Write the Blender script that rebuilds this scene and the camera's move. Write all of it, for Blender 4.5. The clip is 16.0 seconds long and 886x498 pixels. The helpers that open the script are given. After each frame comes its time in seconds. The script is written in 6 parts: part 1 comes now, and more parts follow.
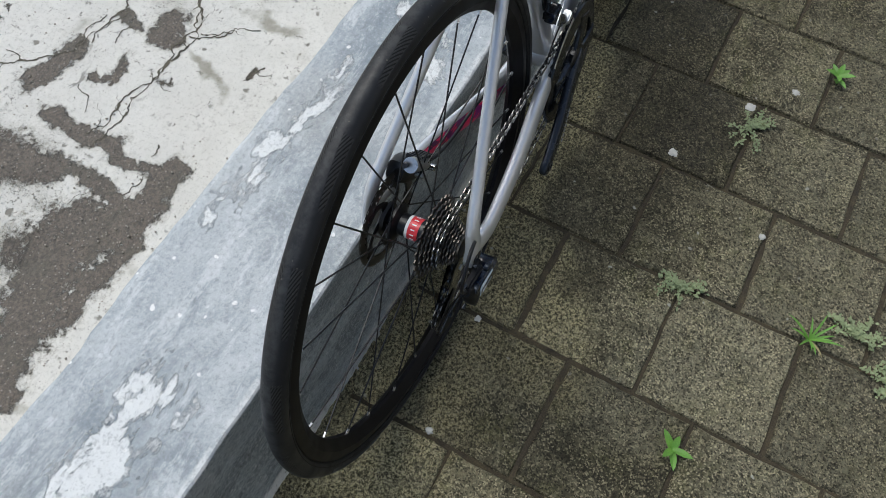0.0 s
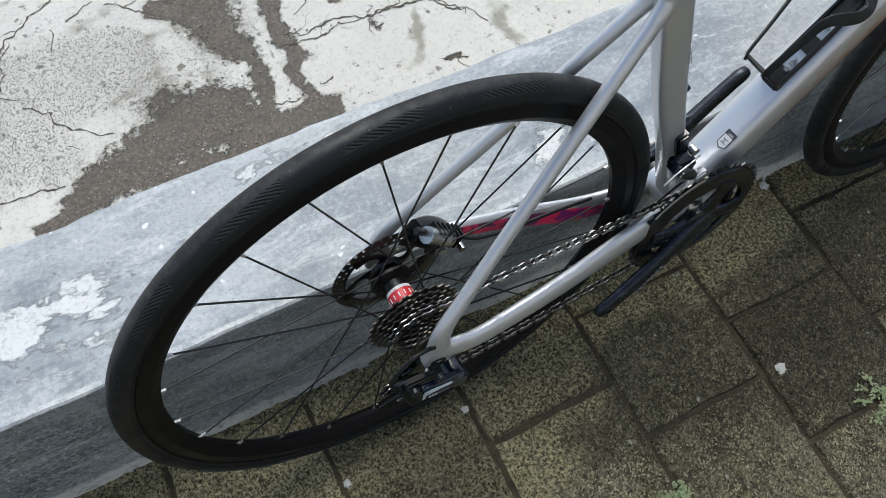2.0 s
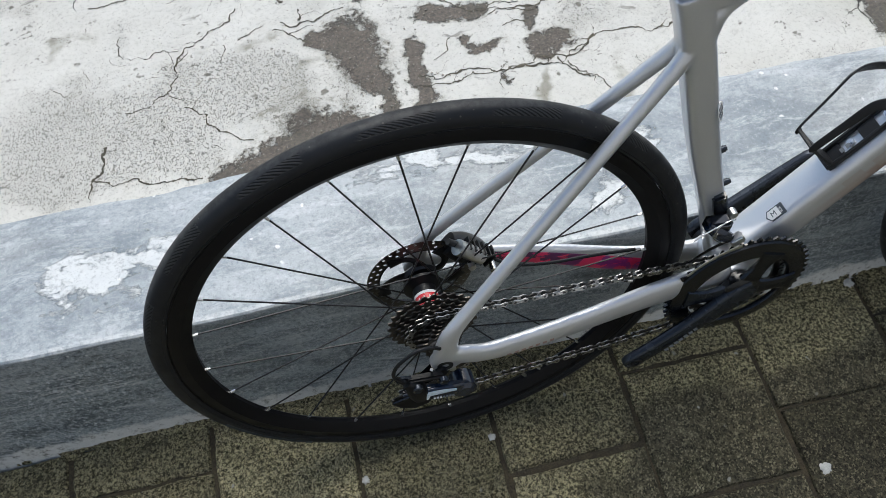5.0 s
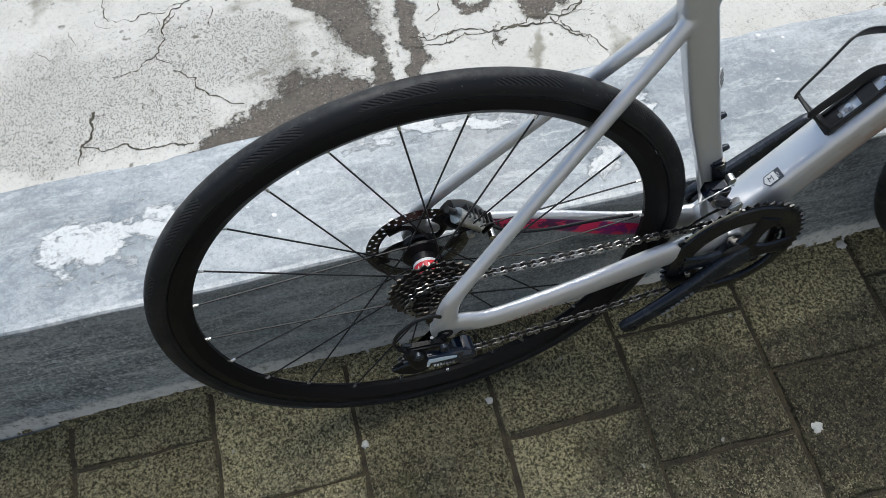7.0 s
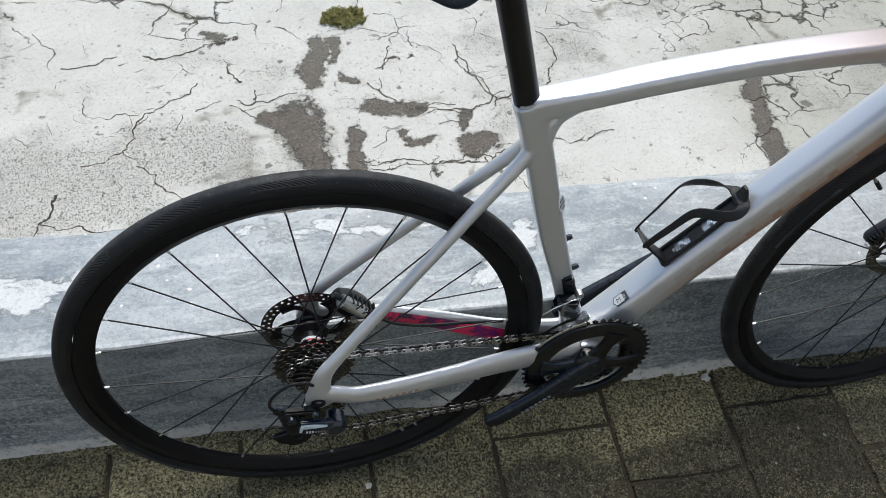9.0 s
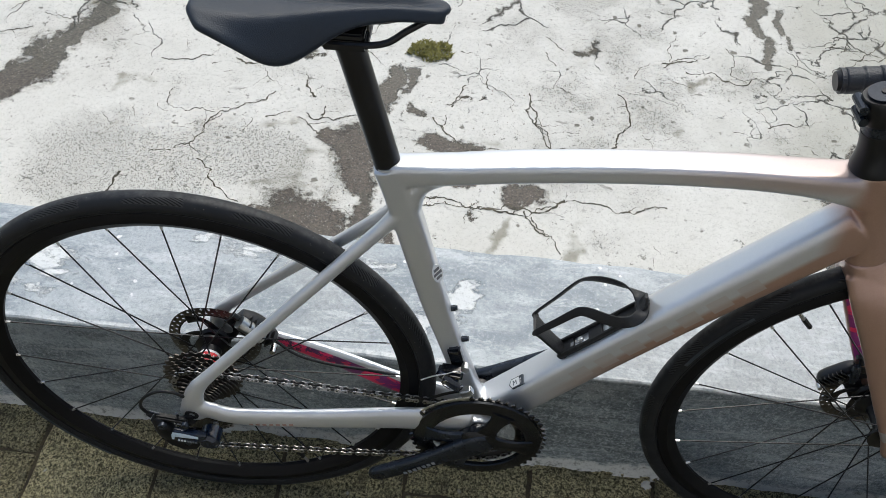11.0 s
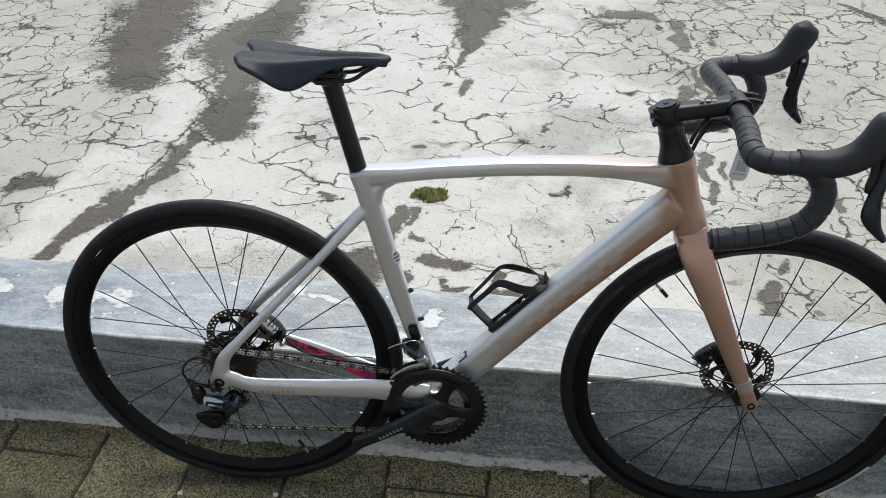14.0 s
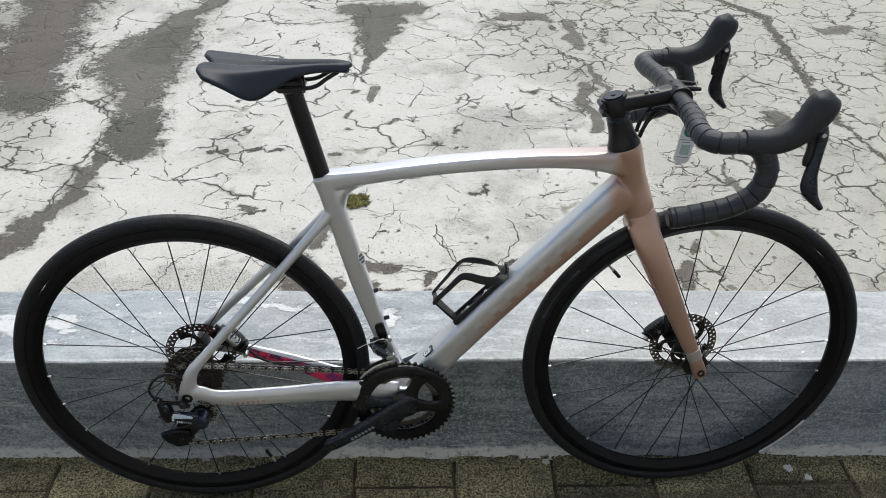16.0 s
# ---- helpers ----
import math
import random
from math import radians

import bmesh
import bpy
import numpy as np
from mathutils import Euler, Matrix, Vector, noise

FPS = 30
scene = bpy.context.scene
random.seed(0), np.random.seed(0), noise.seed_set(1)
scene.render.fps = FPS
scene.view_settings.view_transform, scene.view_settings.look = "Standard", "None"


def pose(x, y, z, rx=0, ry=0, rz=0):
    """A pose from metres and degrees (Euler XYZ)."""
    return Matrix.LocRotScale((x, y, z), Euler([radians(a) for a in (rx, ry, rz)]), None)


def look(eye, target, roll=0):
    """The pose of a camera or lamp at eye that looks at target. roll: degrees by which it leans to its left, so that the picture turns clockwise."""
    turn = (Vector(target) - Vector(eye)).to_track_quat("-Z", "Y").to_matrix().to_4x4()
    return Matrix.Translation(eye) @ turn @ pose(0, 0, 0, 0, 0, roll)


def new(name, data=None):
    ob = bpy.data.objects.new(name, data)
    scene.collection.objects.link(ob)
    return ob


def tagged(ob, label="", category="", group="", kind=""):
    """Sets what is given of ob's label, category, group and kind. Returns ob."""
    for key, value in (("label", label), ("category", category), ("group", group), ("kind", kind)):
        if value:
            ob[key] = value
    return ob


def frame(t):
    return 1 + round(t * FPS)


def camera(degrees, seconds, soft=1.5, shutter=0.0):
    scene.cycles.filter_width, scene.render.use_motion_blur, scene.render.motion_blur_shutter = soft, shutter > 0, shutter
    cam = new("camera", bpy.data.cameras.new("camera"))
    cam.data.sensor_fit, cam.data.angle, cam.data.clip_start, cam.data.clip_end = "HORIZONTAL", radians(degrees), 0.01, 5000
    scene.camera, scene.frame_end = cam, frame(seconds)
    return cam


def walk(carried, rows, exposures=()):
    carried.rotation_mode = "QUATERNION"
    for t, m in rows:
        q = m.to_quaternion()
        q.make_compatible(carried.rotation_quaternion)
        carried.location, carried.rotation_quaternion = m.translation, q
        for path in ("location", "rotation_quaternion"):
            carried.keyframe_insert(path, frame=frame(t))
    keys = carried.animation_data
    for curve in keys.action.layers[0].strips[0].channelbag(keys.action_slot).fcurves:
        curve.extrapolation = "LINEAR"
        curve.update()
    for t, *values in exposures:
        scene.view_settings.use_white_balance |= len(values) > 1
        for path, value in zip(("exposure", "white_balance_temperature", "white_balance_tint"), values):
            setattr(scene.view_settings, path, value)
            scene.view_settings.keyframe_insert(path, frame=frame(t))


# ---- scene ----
cam = camera(55.84, 16.0, soft=0.7)
PATH = [
    (0, (-0.4675, -0.2532, 1.2931), (0.2105, 0.0553, -0.1230), 4.26),
    (0.5, (-0.4017, -0.3500, 1.2960), (0.2673, 0.0456, -0.1026), 5.76),
    (1, (-0.2658, -0.3167, 1.2730), (0.3350, 0.1237, -0.1430), 7.67),
    (1.5, (-0.2189, -0.2947, 1.2552), (0.2732, 0.1993, -0.1849), 7.85),
    (2, (-0.1665, -0.3316, 1.2560), (0.2070, 0.2458, -0.1887), 6.07),
    (2.5, (-0.1106, -0.3879, 1.2557), (0.1424, 0.2684, -0.1814), 2.56),
    (3, (-0.0905, -0.4467, 1.2603), (0.0686, 0.2639, -0.1644), -1.04),
    (3.5, (-0.0752, -0.4479, 1.2632), (0.0536, 0.2856, -0.1529), -2.57),
    (4, (-0.0632, -0.4665, 1.2689), (0.0688, 0.2874, -0.1361), -3.20),
    (4.5, (-0.0563, -0.4734, 1.2786), (0.0774, 0.3056, -0.1125), -3.81),
    (4.7, (-0.0553, -0.4779, 1.2828), (0.0760, 0.3210, -0.0972), -4.30),
    (6.8, (-0.0766, -0.4609, 1.2944), (0.0613, 0.2849, -0.1144), -3.37),
    (7, (-0.0675, -0.4633, 1.2936), (0.0702, 0.2619, -0.1260), -3.60),
    (7.5, (-0.0575, -0.4741, 1.3152), (0.0933, 0.2260, -0.1156), -2.90),
    (8, (-0.0938, -0.4796, 1.3477), (0.1574, 0.2651, -0.0460), 2.64),
    (8.5, (-0.0886, -0.5286, 1.3619), (0.2212, 0.3006, 0.0291), 5.79),
    (9, (0.0232, -0.6230, 1.3942), (0.2560, 0.3125, 0.1172), 5.17),
    (9.2, (0.0824, -0.6567, 1.4067), (0.2748, 0.3090, 0.1456), 4.58),
    (11.3, (0.4284, -0.6006, 1.4285), (0.3380, 0.3922, 0.1771), 2.51),
    (11.5, (0.4655, -0.6261, 1.4257), (0.3611, 0.3742, 0.1813), 2.25),
    (12, (0.5022, -0.6828, 1.3881), (0.3970, 0.3687, 0.1868), 1.71),
    (12.5, (0.4596, -0.7823, 1.4408), (0.3961, 0.3567, 0.3188), 2.46),
    (13, (0.4681, -0.8967, 1.4680), (0.3880, 0.3195, 0.4314), 1.87),
    (13.5, (0.5455, -1.0431, 1.4785), (0.4109, 0.2065, 0.4884), 0.47),
    (14, (0.5692, -1.1489, 1.4977), (0.4044, 0.1197, 0.5368), -0.48),
    (14.5, (0.5080, -1.1798, 1.5204), (0.3607, 0.1110, 0.5866), -0.62),
    (15, (0.4522, -1.1984, 1.5085), (0.3904, 0.0964, 0.5706), 0.17),
    (15.5, (0.4406, -1.2101, 1.5125), (0.4506, 0.0789, 0.5646), 0.83),
    (16, (0.4437, -1.2030, 1.5108), (0.4839, 0.0838, 0.5608), 0.88),
]
walk(cam, [(t, look(eye, target, roll)) for t, eye, target, roll in PATH], [(0.0, 0.42, 6080, 5.0), (1.0, 0.52, 6080, 5.0), (4.0, 0.59, 6080, 5.0), (9.0, 0.60, 6140, 5.0), (12.5, 0.62, 6270, 5.0), (16.0, 0.58, 6320, 5.0)])

# ---- light ----
world = bpy.data.worlds.new("overcast_sky")
scene.world = world
world.use_nodes = True
wn = world.node_tree.nodes
sky = wn.new("ShaderNodeTexSky")
sky.sky_type, sky.sun_disc = "NISHITA", False
sky.sun_elevation, sky.sun_rotation = radians(55), radians(15)
sky.air_density, sky.dust_density, sky.ozone_density = 1.0, 4.0, 1.0
wn["Background"].inputs["Strength"].default_value = 0.11
world.node_tree.links.new(sky.outputs[0], wn["Background"].inputs["Color"])
sun = new("sun", bpy.data.lights.new("sun", "SUN"))
sun.data.energy, sun.data.angle, sun.data.color = 1.2, radians(40), (1.0, 0.97, 0.92)
sun.matrix_world = look((0.6, 3.0, 7.0), (0, 0, 0))


# ---- materials ----
def mat(name, base, rough=0.5, metal=0.0, vary=0.12, scale=30.0, bump=0.0, bump_scale=200.0, coat=0.0, spec=0.5):
    """A surface with a two-scale tone variation and fine relief."""
    m = bpy.data.materials.new(name)
    m.use_nodes = True
    n, l = m.node_tree.nodes, m.node_tree.links
    b = n["Principled BSDF"]
    b.inputs["Roughness"].default_value, b.inputs["Metallic"].default_value = rough, metal
    b.inputs["Coat Weight"].default_value = coat
    b.inputs["Coat Roughness"].default_value = 0.12
    b.inputs["Specular IOR Level"].default_value = spec
    tc = n.new("ShaderNodeTexCoord")
    n1, n2 = n.new("ShaderNodeTexNoise"), n.new("ShaderNodeTexNoise")
    n1.inputs["Scale"].default_value, n1.inputs["Detail"].default_value = scale, 5
    n2.inputs["Scale"].default_value, n2.inputs["Detail"].default_value = scale * 9, 3
    add = n.new("ShaderNodeMath")
    l.new(tc.outputs["Object"], n1.inputs["Vector"]), l.new(tc.outputs["Object"], n2.inputs["Vector"])
    l.new(n1.outputs[0], add.inputs[0]), l.new(n2.outputs[0], add.inputs[1])
    ramp = n.new("ShaderNodeMapRange")
    ramp.inputs[1].default_value, ramp.inputs[2].default_value = 0.6, 1.4
    ramp.inputs[3].default_value, ramp.inputs[4].default_value = 1 - vary, 1 + vary
    l.new(add.outputs[0], ramp.inputs[0])
    mul = n.new("ShaderNodeVectorMath")
    mul.operation = "SCALE"
    mul.inputs[0].default_value = base
    l.new(ramp.outputs[0], mul.inputs["Scale"])
    l.new(mul.outputs[0], b.inputs["Base Color"])
    rr = n.new("ShaderNodeMapRange")
    rr.inputs[1].default_value, rr.inputs[2].default_value = 0.3, 0.7
    rr.inputs[3].default_value, rr.inputs[4].default_value = max(0.02, rough - 0.06), min(1, rough + 0.06)
    l.new(n1.outputs[0], rr.inputs[0]), l.new(rr.outputs[0], b.inputs["Roughness"])
    if bump:
        n3, bp = n.new("ShaderNodeTexNoise"), n.new("ShaderNodeBump")
        n3.inputs["Scale"].default_value, n3.inputs["Detail"].default_value = bump_scale, 4
        bp.inputs["Strength"].default_value, bp.inputs["Distance"].default_value = min(1, bump * 400), 0.0025
        l.new(tc.outputs["Object"], n3.inputs["Vector"]), l.new(n3.outputs[0], bp.inputs["Height"])
        l.new(bp.outputs[0], b.inputs["Normal"])
    return m


class Nodes:
    """Short hand for node graphs: values, colours and masks over one coordinate."""

    def __init__(self, name, coord="Object"):
        self.m = bpy.data.materials.new(name)
        self.m.use_nodes = True
        self.n, self.l = self.m.node_tree.nodes, self.m.node_tree.links
        self.b = self.n["Principled BSDF"]
        self.co = self.n.new("ShaderNodeTexCoord").outputs[coord]

    def put(self, value, socket):
        if isinstance(value, (int, float, tuple)):
            socket.default_value = value
        else:
            self.l.new(value, socket)

    def math(self, op, a, b=0.0, c=0.0):
        k = self.n.new("ShaderNodeMath")
        k.operation = op
        self.put(a, k.inputs[0]), self.put(b, k.inputs[1]), self.put(c, k.inputs[2])
        return k.outputs[0]

    def noise(self, scale, detail=4, rough=0.55, co=None, distort=0.0):
        k = self.n.new("ShaderNodeTexNoise")
        self.put(co or self.co, k.inputs["Vector"])
        k.inputs["Scale"].default_value, k.inputs["Detail"].default_value = scale, detail
        k.inputs["Roughness"].default_value, k.inputs["Distortion"].default_value = rough, distort
        return k.outputs[0]

    def cells(self, scale, feature="DISTANCE_TO_EDGE", co=None, out=0, jitter=1.0):
        k = self.n.new("ShaderNodeTexVoronoi")
        k.feature = feature
        self.put(co or self.co, k.inputs["Vector"])
        k.inputs["Scale"].default_value, k.inputs["Randomness"].default_value = scale, jitter
        return k.outputs[out]

    def step(self, v, lo, hi, a=0.0, b=1.0):
        k = self.n.new("ShaderNodeMapRange")
        k.interpolation_type = "SMOOTHSTEP"
        self.put(v, k.inputs[0])
        for i, x in enumerate((lo, hi, a, b)):
            self.put(x, k.inputs[1 + i])
        return k.outputs[0]

    def mix(self, f, a, b):
        k = self.n.new("ShaderNodeMix")
        k.data_type = "RGBA"
        self.put(f, k.inputs[0])
        self.put((*a, 1.0) if isinstance(a, tuple) else a, k.inputs[6])
        self.put((*b, 1.0) if isinstance(b, tuple) else b, k.inputs[7])
        return k.outputs[2]

    def warp(self, scale, amount, detail=3):
        k = self.n.new("ShaderNodeTexNoise")
        self.put(self.co, k.inputs["Vector"])
        k.inputs["Scale"].default_value, k.inputs["Detail"].default_value = scale, detail
        v = self.n.new("ShaderNodeVectorMath")
        v.operation = "MULTIPLY_ADD"
        self.put(k.outputs["Color"], v.inputs[0])
        v.inputs[1].default_value = (amount,) * 3
        self.put(self.co, v.inputs[2])
        return v.outputs[0]

    def axis(self, which):
        k = self.n.new("ShaderNodeSeparateXYZ")
        self.put(self.co, k.inputs[0])
        return k.outputs[which]

    def vec(self, op, a, b=None, c=None, out=0):
        k = self.n.new("ShaderNodeVectorMath")
        k.operation = op
        for v, i in ((a, 0), (b, 1), (c, 2)):
            if v is not None:
                self.put(v, k.inputs[i])
        return k.outputs[out]

    def capsule(self, x0, y0, r0, x1, y1, r1=None, co=None):
        """How deep a place lies, in plan, in a stain along a line: 1 on it, 0 at its edge."""
        d = Vector((x1 - x0, y1 - y0, 0))
        q = max(d.length_squared, 1e-9)
        off = self.vec("SUBTRACT", self.vec("MULTIPLY", co or self.co, (1.0, 1.0, 0.0)), (x0, y0, 0.0))
        k = self.n.new("ShaderNodeClamp")
        self.put(self.vec("DOT_PRODUCT", off, tuple(d / q), out=1), k.inputs[0])
        spread = self.n.new("ShaderNodeCombineXYZ")
        self.put(k.outputs[0], spread.inputs[0]), self.put(k.outputs[0], spread.inputs[1])
        far = self.vec("LENGTH", self.vec("MULTIPLY_ADD", spread.outputs[0], tuple(-d), off), out=1)
        r = self.math("MULTIPLY_ADD", k.outputs[0], (r1 or r0) - r0, r0)
        return self.math("SUBTRACT", 1.0, self.math("DIVIDE", far, r))

    def attribute(self, name):
        k = self.n.new("ShaderNodeAttribute")
        k.attribute_name = name
        return k.outputs["Fac"]

    def most(self, rows, co=None):
        """The deepest of several stains."""
        v = self.capsule(*rows[0], co=co)
        for r in rows[1:]:
            v = self.math("MAXIMUM", v, self.capsule(*r, co=co))
        return self.math("MAXIMUM", v, -1.0)

    def finish(self, colour, rough, height=None, distance=0.003, strength=0.8, metal=0.0):
        self.put((*colour, 1.0) if isinstance(colour, tuple) else colour, self.b.inputs["Base Color"])
        self.put(rough, self.b.inputs["Roughness"])
        self.put(metal, self.b.inputs["Metallic"])
        if height is not None:
            k = self.n.new("ShaderNodeBump")
            k.inputs["Distance"].default_value, k.inputs["Strength"].default_value = distance, strength
            self.put(height, k.inputs["Height"])
            self.put(k.outputs[0], self.b.inputs["Normal"])
        return self.m


def yard_concrete():
    g = Nodes("cracked_yard_concrete")

    # stains are laid out with the ground: damp grit, single scars, crazed and worn stretches
    soil, marks, zone, worn, mossy = (g.attribute(k) for k in ("soil", "scar", "crazed", "worn", "mossy"))
    ragged = g.math("SUBTRACT", g.math("ADD", g.math("MULTIPLY", g.noise(11, 4), 1.0), g.math("MULTIPLY", g.noise(34, 9, 0.88), 3.6)), 2.32)
    wet = g.math("ADD", soil, ragged)
    grit = g.math("MAXIMUM", g.step(wet, 0.0, 0.14), g.step(g.math("ADD", marks, g.math("MULTIPLY", ragged, 1.5)), 0.05, 0.25))
    rim = g.step(wet, -0.55, 0.05)
    w, w2 = g.warp(5.0, 0.26, 6), g.warp(16.0, 0.07, 5)
    edge = g.cells(2.3, co=w)
    near = g.step(g.axis(1), 1.25, 1.75)
    big = g.step(edge, -0.002, g.math("MULTIPLY_ADD", g.math("MULTIPLY", g.step(g.noise(5.5, 4), 0.40, 0.66), near), 0.030, -0.0015))
    mid = g.step(g.cells(4.6, co=w2), -0.002, g.math("MULTIPLY_ADD", g.math("MULTIPLY", g.step(g.noise(3.6, 4), 0.48, 0.64), near), 0.034, -0.0015))
    zone = g.step(g.math("ADD", zone, g.math("MULTIPLY", g.noise(3.1, 4), 0.6)), 0.15, 0.45)
    craze = g.step(g.cells(6.5, co=g.warp(12.0, 0.13, 6)), -0.002, g.math("MULTIPLY_ADD", g.math("MULTIPLY", zone, g.step(g.noise(5.0, 4), 0.38, 0.60)), 0.052, -0.0015))
    crack = g.math("MULTIPLY", g.math("MULTIPLY", big, mid), craze)
    moss = g.math("MULTIPLY", g.step(edge, 0.05, 0.008), g.step(g.noise(3.3, 5, 0.6), 0.54, 0.66))
    area = g.noise(1.9, 6, 0.65)
    # worn skin: dense dark pinholes in some stretches, single pits and short scars elsewhere
    worn = g.math("MAXIMUM", g.step(g.math("ADD", area, g.math("MULTIPLY", g.noise(9, 5, 0.65), 0.5)), 0.72, 0.94), g.step(g.math("ADD", worn, g.math("MULTIPLY", g.noise(14, 5, 0.7), 1.4)), 0.35, 0.9))
    flecks = g.step(g.math("MULTIPLY_ADD", worn, 0.095, g.noise(240, 4, 0.75, g.vec("MULTIPLY", g.warp(12, 0.05), (1.0, 0.65, 1.0)))), 0.625, 0.655)
    pits = g.math("MULTIPLY", g.step(g.noise(48, 4, 0.65), 0.62, 0.66), g.step(g.noise(6.5, 4), 0.44, 0.60, 0.25, 1.0))
    bits = g.math("MULTIPLY", g.step(g.cells(15, "F1", co=g.warp(60, 0.02, 4)), 0.16, 0.10), g.step(g.noise(12, 3), 0.50, 0.56))
    dash = g.vec("MULTIPLY", g.warp(20.0, 0.05, 4), (9.0, 34.0, 9.0))
    dashes = g.math("MULTIPLY", g.step(g.noise(1.0, 4, 0.6, dash), 0.66, 0.70), g.step(g.noise(4.2, 3), 0.46, 0.56))
    spots = g.math("MULTIPLY", g.step(g.cells(3.1, "F1", co=g.warp(22, 0.12, 5)), 0.10, 0.07), g.step(g.noise(3.7), 0.52, 0.55))
    light = g.mix(g.noise(5.0, 8, 0.7), (0.47, 0.455, 0.41), (0.70, 0.685, 0.635))
    light = g.mix(g.step(area, 0.50, 0.75, 0.0, 0.45), light, (0.34, 0.325, 0.28))
    light = g.mix(g.math("MULTIPLY", zone, 0.62), light, (0.36, 0.35, 0.29))
    light = g.mix(g.step(g.noise(85, 6, 0.8), 0.50, 0.64, 0.0, 0.30), light, (0.27, 0.26, 0.225))
    light = g.mix(g.math("MULTIPLY", worn, 0.18), light, (0.30, 0.29, 0.25))
    light = g.mix(g.math("MULTIPLY", flecks, 0.75), light, (0.17, 0.165, 0.14))
    light = g.mix(g.math("MULTIPLY", g.math("MAXIMUM", pits, dashes), 0.70), light, (0.14, 0.13, 0.11))
    light = g.mix(g.math("MULTIPLY", g.math("MAXIMUM", spots, bits), 0.8), light, (0.11, 0.10, 0.075))
    light = g.mix(g.math("MULTIPLY", moss, 0.7), light, (0.15, 0.135, 0.085))
    light = g.mix(g.math("MULTIPLY", g.math("MULTIPLY", rim, g.step(g.noise(60, 6, 0.8), 0.40, 0.58)), 0.75), light, (0.23, 0.21, 0.165))
    col = g.mix(crack, (0.040, 0.036, 0.026), light)
    brown = g.math("MAXIMUM", g.step(g.axis(1), 1.5, 1.1), g.step(g.math("ADD", g.axis(0), g.math("MULTIPLY", g.noise(7, 5), 0.2)), -1.15, -1.35))
    grain = g.noise(150, 4, 0.75)
    gravel = g.mix(brown, g.mix(g.step(grain, 0.30, 0.72), (0.046, 0.041, 0.030), (0.160, 0.145, 0.112)), g.mix(g.step(grain, 0.30, 0.72), (0.033, 0.027, 0.020), (0.138, 0.111, 0.084)))
    gravel = g.mix(g.step(g.noise(7, 6, 0.7), 0.48, 0.62, 0.0, 0.4), gravel, (0.058, 0.056, 0.038))
    gravel = g.mix(g.math("MULTIPLY", g.step(g.math("ADD", mossy, g.math("MULTIPLY", ragged, 0.3)), 0.0, 0.18), 0.85), gravel, g.mix(g.step(g.noise(60, 6, 0.8), 0.36, 0.64), (0.022, 0.022, 0.013), (0.078, 0.077, 0.050)))
    gravel = g.mix(g.math("MULTIPLY", g.step(g.cells(85, "F1"), 0.20, 0.12), 0.5), gravel, (0.36, 0.33, 0.29))
    col = g.mix(grit, col, gravel)
    h = g.math("ADD", g.math("MULTIPLY", g.math("SUBTRACT", crack, g.math("MULTIPLY", grit, 0.5)), 1.2), g.math("MULTIPLY", g.noise(90, 5, 0.7), 0.35))
    h = g.math("SUBTRACT", h, g.math("ADD", g.math("MULTIPLY", g.math("ADD", g.math("ADD", pits, bits), flecks), 0.25), g.math("MULTIPLY", grit, g.math("MULTIPLY", g.noise(170, 3), 0.6))))
    return g.finish(col, g.step(wet, -0.1, 0.2, 0.80, 0.55), h, 0.006, 0.8)


